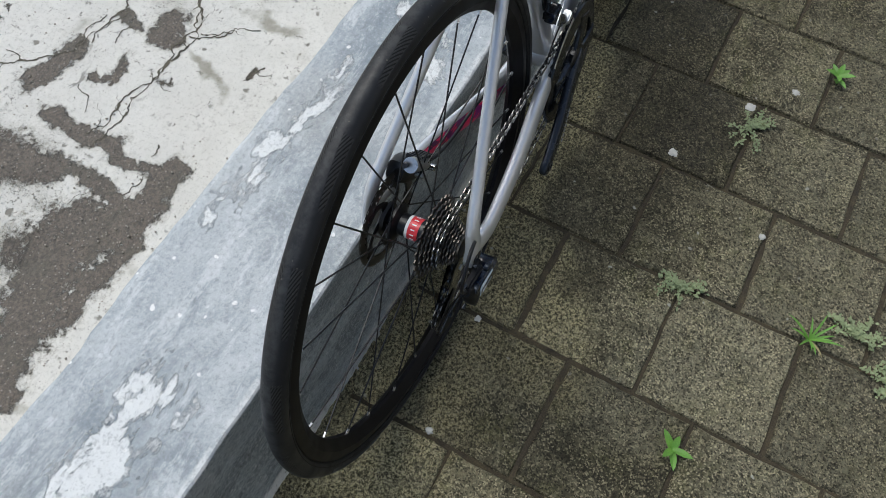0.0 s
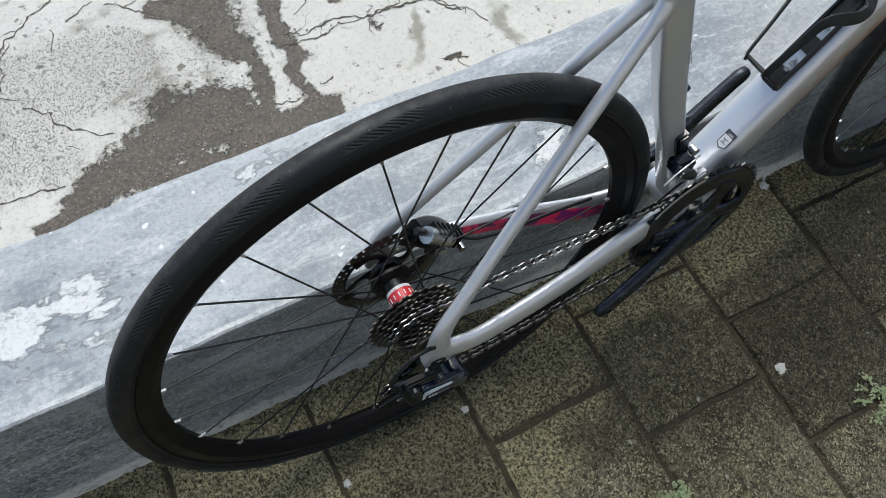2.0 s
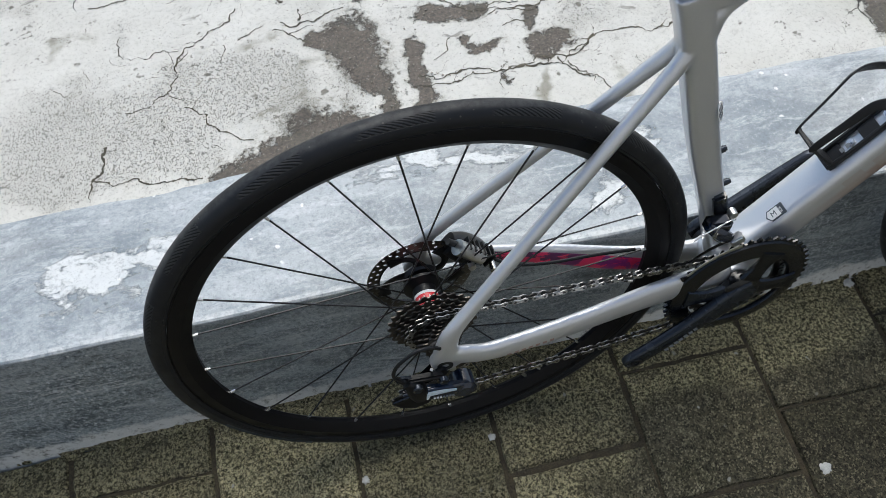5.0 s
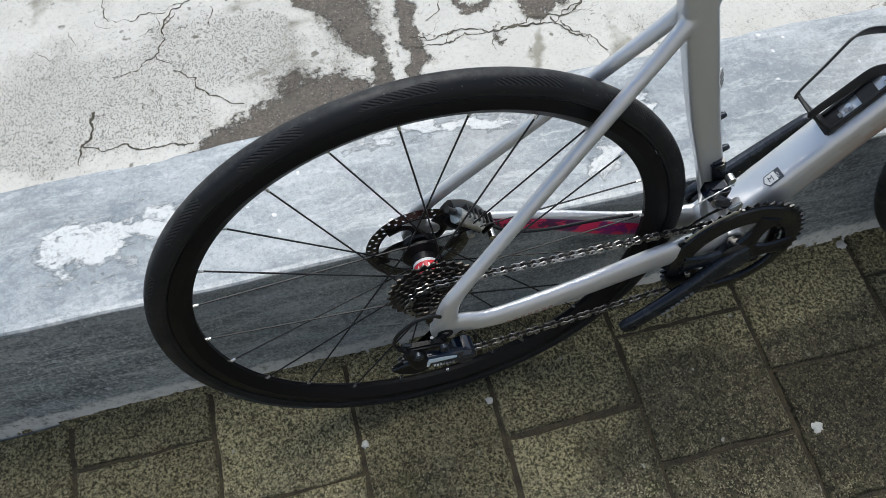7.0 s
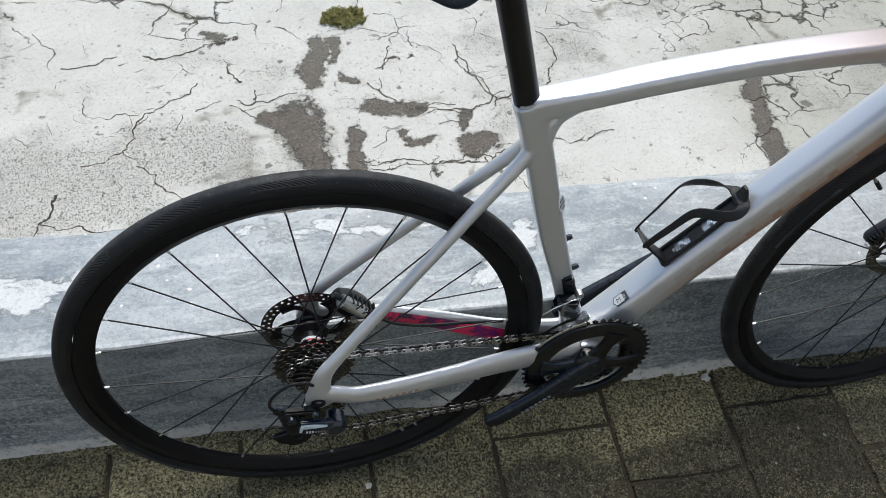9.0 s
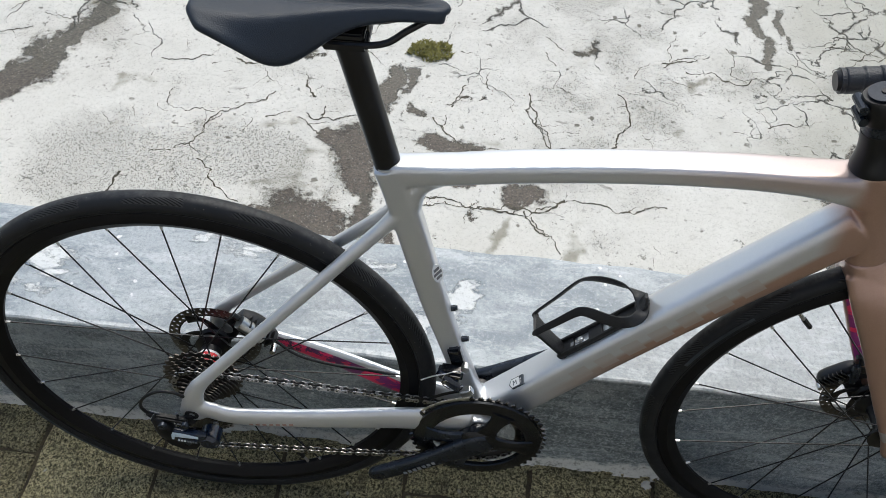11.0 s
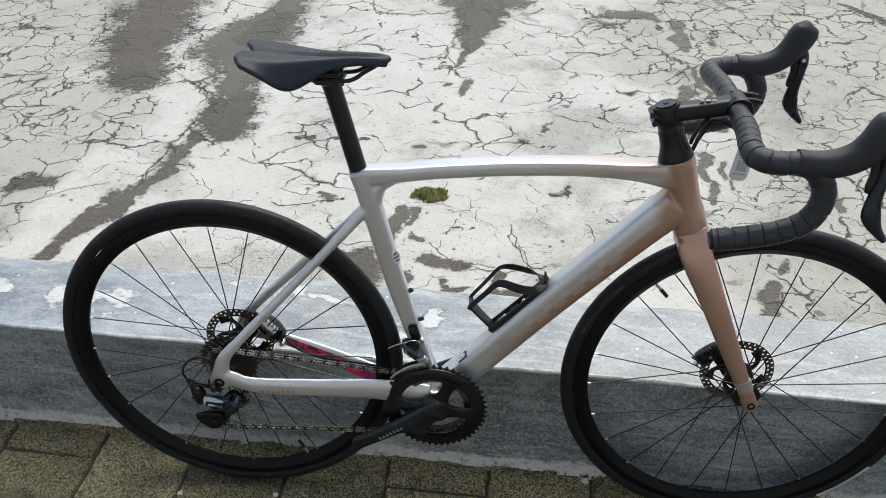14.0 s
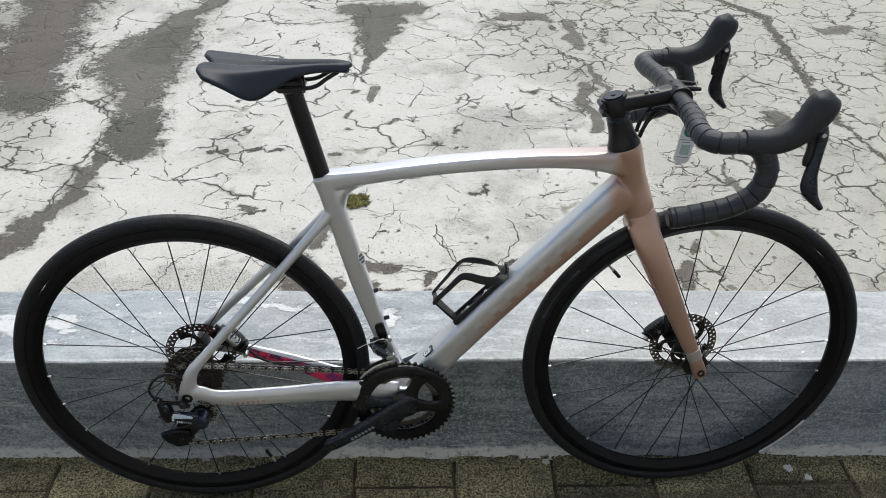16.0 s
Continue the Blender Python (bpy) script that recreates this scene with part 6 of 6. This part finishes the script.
def build_front_brake():
    q = bmesh.new()
    sweep(q, [(0.958, 0.052, 0.390, 0.007, 0.007), (0.946, 0.050, 0.383, 0.012, 0.014), (0.930, 0.049, 0.369, 0.013, 0.0165), (0.914, 0.049, 0.356, 0.012, 0.014), (0.908, 0.049, 0.351, 0.006, 0.008)], 4, 18, power=2.6)
    cal = turned(part("front_brake_caliper", q, BLACK, bicycle, "black finned disc brake caliper"))
    for k in range(7):
        q = bmesh.new()
        box(q, (0.931 - 0.0046 * k, 0.036, 0.388 - 0.0041 * k), (0.0019, 0.006, 0.020), pose(0, 0, 0, 0, -62, 0), 0.0006)
        part("fin", q, GLOSS, cal)
    q = bmesh.new()
    sweep(q, [(0.938, 0.034, 0.410, 0.004, 0.005), (0.940, 0.031, 0.394, 0.005, 0.0060), (0.943, 0.031, 0.376, 0.004, 0.0045)], 3, 12, power=3)
    part("clamp", q, SATIN, cal, "dark silver clamp")
    q = bmesh.new()
    sweep(q, [(0.936, 0.048, 0.374, 0.008, 0.010), (0.956, 0.050, 0.354, 0.007, 0.013), (0.974, 0.052, 0.322, 0.006, 0.011)], 3, 12, power=3)
    part("adapter", q, BLACK, cal)
    q = bmesh.new()
    cyl(q, (0.973, 0.042, 0.320), (0.973, 0.047, 0.320), 0.0050, 14)
    part("adapter_cap", q, REDCAP, cal, "small red cap")
    for x, y, z in ((0.906, 0.033, 0.352), (0.942, 0.028, 0.385), (0.930, 0.034, 0.370)):
        q = bmesh.new()
        cyl(q, (x, y, z), (x, y + 0.010, z), 0.0036, 14, 0.0044)
        part("caliper_bolt", q, STEEL, cal)
    q = bmesh.new()
    cyl(q, (0.950, 0.044, 0.404), (0.944, 0.042, 0.420), 0.0042, 12)
    cyl(q, (0.944, 0.042, 0.420), (0.936, 0.042, 0.421), 0.0034, 12)
    part("bleed_nipple", q, BLACK, cal)
    q = bmesh.new()
    tube(q, [(0.952, 0.050, 0.404), (0.930, 0.040, 0.470), (0.898, 0.034, 0.545), (0.868, 0.024, 0.620)], 0.0025, 4, 8)
    part("brake_hose", q, CASING, cal)


def build_cage():
    d, n, o = Vector((0.674, 0, 0.739)), Vector((-0.739, 0, 0.674)), Vector((0.519, 0, 0.437))

    def at(s, h, y):
        return o + d * s + n * h + Vector((0, y, 0))

    # a back plate with a raised rim and two long slots, a foot, and two flat arms that meet in a tab
    q = bmesh.new()
    for y in (-0.0115, 0.0115):
        sweep(q, [(*at(-0.004, 0.0050, y), 0.0022, 0.0050), (*at(0.060, 0.0042, y), 0.0022, 0.0046), (*at(0.128, 0.0050, y * 0.9), 0.0022, 0.0046)], 3, 10, power=4)
    for a, b in ((-0.006, 0.022), (0.048, 0.070), (0.098, 0.132)):
        sweep(q, [(*at(a, 0.0030, 0), 0.0115, 0.0022), (*at(b, 0.0030, 0), 0.0115, 0.0022)], 1, 10, power=5)
    cage = part("bottle_cage", q, CAGE, bicycle, "empty matt black bottle cage on the down tube")
    q = bmesh.new()
    sweep(q, [(*at(0.002, -0.002, 0), 0.0130, 0.0040), (*at(0.002, 0.012, 0), 0.0130, 0.0032), (*at(0.004, 0.038, 0.001), 0.0145, 0.0026), (*at(0.008, 0.066, 0.002), 0.0175, 0.0026), (*at(0.0095, 0.070, 0.002), 0.0170, 0.0018)], 3, 16, power=5)
    part("foot", q, CAGE, cage)
    for s in (-1, 1):
        q = bmesh.new()
        pts = [(0.0060, 0.0640, 0.0165, 0.0045), (0.0120, 0.0695, 0.0175, 0.0045), (0.050, 0.0715, 0.0210, 0.0050), (0.078, 0.0735, 0.0240, 0.0056), (0.0900, 0.0720, 0.0265, 0.0064), (0.0990, 0.0640, 0.0300, 0.0074), (0.1070, 0.0500, 0.0335, 0.0080), (0.1160, 0.0340, 0.0340, 0.0080), (0.1260, 0.0190, 0.0290, 0.0080), (0.1360, 0.0100, 0.0170, 0.0085), (0.1400, 0.0080, 0.0000, 0.0090)]
        sweep(q, [(*at(a, h, s * y + 0.002), 0.0016, w) for a, h, y, w in pts], 4, 12, (-0.45, s * 0.8, 0.41), power=4)
        part("arm", q, CAGE, cage)
    q = bmesh.new()
    sweep(q, [(*at(0.128, 0.006, 0), 0.0130, 0.0035), (*at(0.142, 0.010, 0), 0.0110, 0.0030), (*at(0.150, 0.016, 0), 0.0080, 0.0028), (*at(0.1535, 0.0205, 0), 0.0050, 0.0020)], 3, 12, power=3)
    part("tab", q, CAGE, cage)
    for s in (0.034, 0.084):
        q = bmesh.new()
        cyl(q, at(s, 0.000, 0), at(s, 0.0055, 0), 0.0044, 16)
        cyl(q, at(s, 0.0055, 0), at(s, 0.0068, 0), 0.0032, 12)
        part("cage_bolt", q, ALLOY, cage, "silver hexagon bolt")
    for k in range(2):
        q = bmesh.new()
        box(q, at(0.022 + 0.008 * k, 0.0078, -0.004), (0.005, 0.006, 0.0006), pose(0, 0, 0, 0, -47.6, 0))
        part("print_mark", q, GREYPRINT, cage)


def build_frame_details():
    for x, z in ((0.3615, 0.5095), (0.3805, 0.4465)):
        q = bmesh.new()
        p, d = Vector((x - 0.004, 0, z - 0.001)), Vector((0.96, 0, 0.27))
        cyl(q, p, p + d * 0.009, 0.0042, 12)
        cyl(q, p + d * 0.006, p + d * 0.0115, 0.0034, 12)
        part("bottle_bolt", q, SATIN, bicycle)
    # size badge: a white shield with a dark rim and the letter
    m = Matrix.Translation((0.4606, -0.0120, 0.3724)) @ Matrix.Rotation(radians(-47.6), 4, "Y") @ Matrix.Rotation(radians(10), 4, "X")
    q = bmesh.new()
    for pts, z in (([(-0.0075, -0.0062), (0.0105, -0.0062), (0.0105, 0.0062), (-0.0075, 0.0062), (-0.0115, 0)], 0.0),):
        a = [q.verts.new((x, y, z)) for x, y in pts]
        b = [q.verts.new((x, y, z - 0.004)) for x, y in pts]
        q.faces.new(a), q.faces.new(b[::-1])
        for i in range(5):
            q.faces.new((a[i], a[(i + 1) % 5], b[(i + 1) % 5], b[i]))
    badge = part("size_badge", q, BADGE, bicycle, "dark-rimmed white size badge with the letter M")
    badge.matrix_basis = Matrix.Translation(REAR_SET) @ m @ Matrix.Diagonal((1.2, 1.2, 1.0, 1))
    q = bmesh.new()
    a = [q.verts.new((x, y, 0.0003)) for x, y in ((-0.0070, -0.0052), (0.0048, -0.0052), (0.0048, 0.0052), (-0.0070, 0.0052), (-0.0100, 0))]
    q.faces.new(a)
    part("badge_field", q, WHITE, badge)
    for text, size, x, y in (("M", 0.0085, -0.0020, -0.0030), ("SIZE", 0.0036, 0.0078, -0.0040)):
        cu = bpy.data.curves.new("lettering", "FONT")
        cu.body, cu.size, cu.extrude, cu.align_x = text, size, 0.0001, "CENTER" if text == "M" else "LEFT"
        cu.materials.append(BADGE if text == "M" else WHITE)
        ob = new("lettering", cu)
        ob.parent = badge
        ob.matrix_basis = Matrix.Translation((x, y if text == "M" else y, 0.0006)) @ (Matrix.Rotation(0, 4, "Z") if text == "M" else Matrix.Rotation(radians(90), 4, "Z"))
    # oval sticker and dark seam on the seat tube, cable port, guide under the down tube
    q = bmesh.new()
    lathe(q, [(0.0001, -0.0004), (0.0095, -0.0004), (0.0095, 0.0004), (0.0001, 0.0004)], 24, (0, 0, 0))
    bmesh.ops.transform(q, matrix=Matrix.Diagonal((0.62, 1, 1.0, 1)), verts=q.verts)
    st = part("oval_sticker", q, WHITE, bicycle, "white oval sticker with dark bars")
    st.matrix_basis = Matrix.Translation((0.3352, -0.0100, 0.590)) @ Matrix.Rotation(radians(-17), 4, "Y") @ Matrix.Rotation(radians(50), 4, "Z") @ Matrix.Diagonal((1.45, 1, 1.5, 1))
    for z, w in ((0.0045, 0.006), (0.0, 0.009), (-0.0045, 0.006)):
        q = bmesh.new()
        box(q, (0, -0.0006, z), (w, 0.0005, 0.0028))
        part("print_mark", q, MARK, st)
    q = bmesh.new()
    sweep(q, [(0.520, 0, 0.3735, 0.006, 0.007), (0.530, 0, 0.3820, 0.009, 0.010), (0.545, 0, 0.3985, 0.006, 0.007)], 3, 12)
    part("cable_guide", q, BLACK, bicycle)
    # silver foil band at the fork end
    q = bmesh.new()
    sweep(q, [(0.9660, -0.0540, 0.3880, 0.0086, 0.0157), (0.9755, -0.0548, 0.3665, 0.0083, 0.0139)], 1, 18)
    turned(part("fork_band", q, BAND, bicycle, "pale grey band on the fork leg")).matrix_basis = TURNED @ Matrix.Translation(FRONT_SET)


for build, place in ((build_saddle, SADDLE_SET), (build_cockpit, FRONT_SET), (build_tag, FRONT_SET), (build_drivetrain, REAR_SET), (build_rear_mech, REAR_SET), (build_front_mech, REAR_SET), (build_cage, REAR_SET), (build_frame_details, REAR_SET)):
    seat_of["bicycle"] = place
    build()
seat_of["bicycle"] = REAR_SET
build_rear_brake()
seat_of["bicycle"] = FRONT_SET
build_front_brake()


# ---- plants, droppings and grit ----
def leaf(bm, base, way, up, length, width, droop=0.3, n=4):
    """One blade: a strip that widens, folds a little and bends down."""
    base, way, up = Vector(base), Vector(way).normalized(), Vector(up).normalized()
    side = way.cross(up).normalized()
    rows = []
    for i in range(n + 1):
        u = i / n
        p = base + way * (length * u) + up * (length * (0.25 * u - droop * u * u))
        w = width * (math.sin(math.pi * min(1, 0.18 + 0.82 * u)) ** 0.8 if u < 1 else 0.02)
        rows.append((bm.verts.new(p - side * w), bm.verts.new(p + up * (-w * 0.35)), bm.verts.new(p + side * w)))
    for a, b in zip(rows, rows[1:]):
        bm.faces.new((a[0], a[1], b[1], b[0])), bm.faces.new((a[1], a[2], b[2], b[1]))


def creeping_weed(x, y, r, count, seed, stretch=1.0):
    rnd = random.Random(seed)
    root = empty("creeping_weed", pose(x, y, 0))
    tagged(root, "low grey-green creeping weed growing in a paver joint", "weed", "weeds in the pavement")
    q, st = bmesh.new(), bmesh.new()
    for k in range(12):
        a = rnd.uniform(0, 2 * math.pi)
        L = r * rnd.uniform(0.6, 1.15)
        d = Vector((math.cos(a) * stretch, math.sin(a), 0))
        tube(st, [(0, 0, 0.001), d * L * 0.5 + Vector((0, 0, 0.006)), d * L + Vector((0, 0, 0.004))], 0.0005, 3, 5)
        m = count // 12
        for i in range(m):
            u = (i + rnd.random()) / m
            p = d * L * u + Vector((rnd.uniform(-1, 1), rnd.uniform(-1, 1), 0)) * 0.004 + Vector((0, 0, 0.003 + 0.007 * rnd.random()))
            b = rnd.uniform(0, 2 * math.pi)
            leaf(q, p, (math.cos(b), math.sin(b), rnd.uniform(-0.1, 0.5)), (0.2 * rnd.uniform(-1, 1), 0.2 * rnd.uniform(-1, 1), 1), rnd.uniform(0.004, 0.0085), rnd.uniform(0.0015, 0.0028), 0.2, 2)
    part("stems", st, STEM, root)
    part("leaves", q, GREYLEAF, root)


def broad_weed(x, y, n, length, seed, upright=0.5):
    rnd = random.Random(seed)
    root = empty("leafy_weed", pose(x, y, 0))
    tagged(root, "small bright green leafy weed in a paver joint", "weed", "weeds in the pavement")
    for k in range(n):
        q = bmesh.new()
        a = 2 * math.pi * k / n + rnd.uniform(-0.4, 0.4)
        leaf(q, (0, 0, 0.002 + 0.010 * rnd.random()), (math.cos(a), math.sin(a), rnd.uniform(0.2, upright + 0.3)), (0, 0, 1), length * rnd.uniform(0.7, 1.15), length * 0.17, 0.35, 5)
        part("leaf", q, LEAF, root)


def grass_tuft(x, y, n, length, seed):
    rnd = random.Random(seed)
    root = empty("grass_tuft", pose(x, y, 0))
    tagged(root, "small tuft of green grass blades in a paver joint", "grass tuft", "weeds in the pavement")
    for k in range(n):
        q = bmesh.new()
        a = 2 * math.pi * k / n + rnd.uniform(-0.35, 0.35)
        leaf(q, (0, 0, 0.0), (math.cos(a), math.sin(a), rnd.uniform(0.35, 1.3)), (0, 0, 1), length * rnd.uniform(0.65, 1.2), 0.0022, 0.45, 6)
        part("blade", q, LEAF if rnd.random() > 0.15 else STRAW, root)


def moss_clump(x, y, r, z, count, seed, name="moss_clump"):
    rnd = random.Random(seed)
    q = bmesh.new()
    for k in range(count):
        a, d = rnd.uniform(0, 2 * math.pi), r * math.sqrt(rnd.random())
        d *= 0.75 + 0.35 * noise.noise((math.cos(a) * 1.7, math.sin(a) * 1.7, seed))
        p = Vector((x + d * math.cos(a) * 1.5, y + d * math.sin(a), z + 0.013 * (1 - (d / r) ** 2) * rnd.random()))
        b = rnd.uniform(0, 2 * math.pi)
        leaf(q, p, (math.cos(b), math.sin(b), rnd.uniform(0.2, 1.4)), (0, 0, 1), rnd.uniform(0.008, 0.018), rnd.uniform(0.0015, 0.0035), 0.3, 2)
    tagged(part(name, q, MOSS), "olive green moss and weed clump in a yard joint", "moss", kind="stuff")


def dropping(x, y, r, seed, z=0.0005):
    rnd = random.Random(seed)
    q = bmesh.new()
    n = 18
    c = q.verts.new((x, y, z + 0.0022))
    ring1, ring2 = [], []
    for k in range(n):
        a = 2 * math.pi * k / n
        w = r * (0.8 + 0.5 * noise.noise((2 * math.cos(a), 2 * math.sin(a), seed)))
        ring1.append(q.verts.new((x + 0.6 * w * math.cos(a), y + 0.6 * w * math.sin(a), z + 0.0018)))
        ring2.append(q.verts.new((x + w * math.cos(a), y + w * math.sin(a), z - 0.0004)))
    for k in range(n):
        j = (k + 1) % n
        q.faces.new((c, ring1[k], ring1[j])), q.faces.new((ring1[k], ring2[k], ring2[j], ring1[j]))
    tagged(part("lime_spot", q, LIME), "dried whitish splash on the dark paving", "spot", "splashes on the paving")


creeping_weed(0.285, -0.360, 0.042, 300, 3)
creeping_weed(0.668, -0.362, 0.048, 300, 5, 1.3)
creeping_weed(0.345, -0.655, 0.055, 380, 7, 0.7)
creeping_weed(0.285, -0.735, 0.050, 300, 8, 0.9)
broad_weed(0.872, -0.476, 9, 0.034, 11)
broad_weed(0.012, -0.452, 5, 0.034, 12, 0.9)
grass_tuft(0.300, -0.590, 13, 0.060, 13)
moss_clump(0.172, 1.538, 0.062, -0.283, 900, 21)
for i, (x, y, r) in enumerate(((0.723, 0.030, 0.011), (0.544, -0.253, 0.011), (0.452, -0.458, 0.008), (0.064, -0.085, 0.007), (0.720, -0.347, 0.012), (0.800, -0.415, 0.010), (1.27, 0.005, 0.013), (1.305, -0.020, 0.010), (1.08, 0.012, 0.008), (-0.142, -0.105, 0.008))):
    dropping(x, y, r, 31 + i)


def build_grit():
    rnd = random.Random(41)
    q = bmesh.new()
    for k in range(420):
        if k < 300:
            x, y = rnd.uniform(-0.36, 0.27), rnd.uniform(0.42, 0.95)
            if y > 0.78 and abs(x) > 0.12:
                continue
        else:
            x, y = rnd.uniform(-0.1, 0.5), rnd.uniform(0.9, 1.5)
        r = rnd.uniform(0.0012, 0.0038)
        m = Matrix.Translation((x, y, -0.282 + r * 0.4)) @ Euler((rnd.random() * 3, rnd.random() * 3, rnd.random() * 3)).to_matrix().to_4x4() @ Matrix.Diagonal((r, r * 0.8, r * 0.6, 1))
        v = bmesh.ops.create_icosphere(q, subdivisions=1, radius=1.0, matrix=m)
    tagged(part("yard_grit", q, PEBBLE, angle=180), "loose grit and tiny pebbles on the damp yard", "grit", kind="stuff")


build_grit()


# ---- paving: square pavers in running bond, rows across the kerb ----
PX, PY, JOINTW = 0.2212, 0.2168, 0.0060


def paver_mesh(w, h, seed):
    """A paver of w by h metres, chamfered and chipped, its top at z = 0."""
    rnd = random.Random(seed)
    q = bmesh.new()
    c, n = 0.0032, 7
    def ring(inset, z, jit):
        out = []
        for sx, sy, ex, ey in ((-1, -1, 1, -1), (1, -1, 1, 1), (1, 1, -1, 1), (-1, 1, -1, -1)):
            for k in range(n):
                u = k / n
                x = (sx + (ex - sx) * u) * (w / 2 - inset)
                y = (sy + (ey - sy) * u) * (h / 2 - inset)
                out.append(q.verts.new((x + rnd.uniform(-jit, jit), y + rnd.uniform(-jit, jit), z + rnd.uniform(-jit, jit) * 0.3)))
        return out
    top, mid, bot = ring(c, 0.0, 0.0018), ring(0.0, -0.0055, 0.0024), ring(0.0, -0.05, 0.0)
    q.faces.new(top)
    for a, b in ((top, mid), (mid, bot)):
        for k in range(len(a)):
            j = (k + 1) % len(a)
            q.faces.new((a[k], b[k], b[j], a[j]))
    bmesh.ops.recalc_face_normals(q, faces=q.faces)
    smooth(q, 50)
    me = bpy.data.meshes.new("paver")
    q.to_mesh(me)
    q.free()
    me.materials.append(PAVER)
    return me


def build_paving():
    q = bmesh.new()
    box(q, (0.5, -2.47, -0.190), (9.0, 5.02, 0.355))
    # uneven soil that stands up in the joints near the kerb
    grid = []
    for j in range(131):
        row = []
        for i in range(231):
            x, y = -1.0 + 2.8 * i / 230, 0.046 - 1.5 * j / 130
            up = -0.0052 + 0.0050 * noise.noise((x * 11, y * 11, 0.3)) + 0.0022 * noise.noise((x * 60, y * 60, 1.7))
            row.append(q.verts.new((x, y, min(max(up, -0.0115), -0.0068))))
        grid.append(row)
    for a, b in zip(grid, grid[1:]):
        for i in range(230):
            q.faces.new((a[i], a[i + 1], b[i + 1], b[i]))
    paving = tagged(part("pavement", q, JOINT), "mossy square concrete pavers with dark soil joints", "pavement", kind="structure")
    rnd = random.Random(51)
    kinds = [paver_mesh(PX - JOINTW, PY - JOINTW, 60 + k) for k in range(8)]
    rest = bmesh.new()
    edge = 0.050
    cache = {}
    for i in range(-18, 20):
        x = 0.072 + PX * (i + 0.5)
        first = -0.1490 if i % 2 == 0 else -0.0330
        cuts = [edge, first] + [first - PY * k for k in range(1, 23)]
        for a, b in zip(cuts, cuts[1:]):
            h = a - b
            y = (a + b) / 2
            near = -0.95 < x < 1.75 and y > -1.45
            me = rnd.choice(kinds)
            if h < PY - 0.01:
                key = (round(h, 3), rnd.randrange(3))
                if key not in cache:
                    cache[key] = paver_mesh(PX - JOINTW, h - JOINTW, 90 + len(cache))
                me = cache[key]
            m = pose(x + rnd.uniform(-0.0015, 0.0015), y + rnd.uniform(-0.0015, 0.0015), rnd.uniform(-0.0035, 0.0), rnd.uniform(-0.5, 0.5), rnd.uniform(-0.5, 0.5), rnd.uniform(-0.5, 0.5) + (180 if h > PY - 0.01 and rnd.random() < 0.5 else 0))
            if near:
                ob = new("paver", me)
                ob.parent = paving
                ob.matrix_basis = m
            else:
                n = len(rest.verts)
                rest.from_mesh(me)
                rest.verts.ensure_lookup_table()
                bmesh.ops.transform(rest, matrix=m, verts=rest.verts[n:])
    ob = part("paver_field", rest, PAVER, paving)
    ob["kind"] = "stuff"


build_paving()


def build_kerb_foot():
    """Crumbs of soil and moss packed unevenly along the foot of the kerb."""
    q = bmesh.new()
    last = None
    for i in range(900):
        x = -1.4 + 3.6 * i / 899
        w = max(0.003, 0.013 + 0.020 * noise.noise((x * 6, 0.4, 0)) + 0.010 * noise.noise((x * 29, 1.4, 0)) + 0.005 * noise.noise((x * 110, 2.4, 0)))
        y = 0.056 - 0.0062 * (x - 0.1)
        row = []
        for k in range(6):
            u = k / 5
            z = 0.010 * (1 - u) ** 0.7 * (0.7 + 0.9 * noise.noise((x * 17, u, 3.0))) + 0.004 * noise.noise((x * 120, u * 6, 5.0)) - (0.006 if k == 5 else 0.0)
            row.append(q.verts.new((x, y - (w + 0.006) * u, z)))
        if last:
            for k in range(5):
                q.faces.new((last[k], last[k + 1], row[k + 1], row[k]))
        last = row
    tagged(part("kerb_foot_moss", q, PAVER, angle=60), "crumbly olive moss and soil along the kerb's foot", "moss", kind="stuff")


build_kerb_foot()
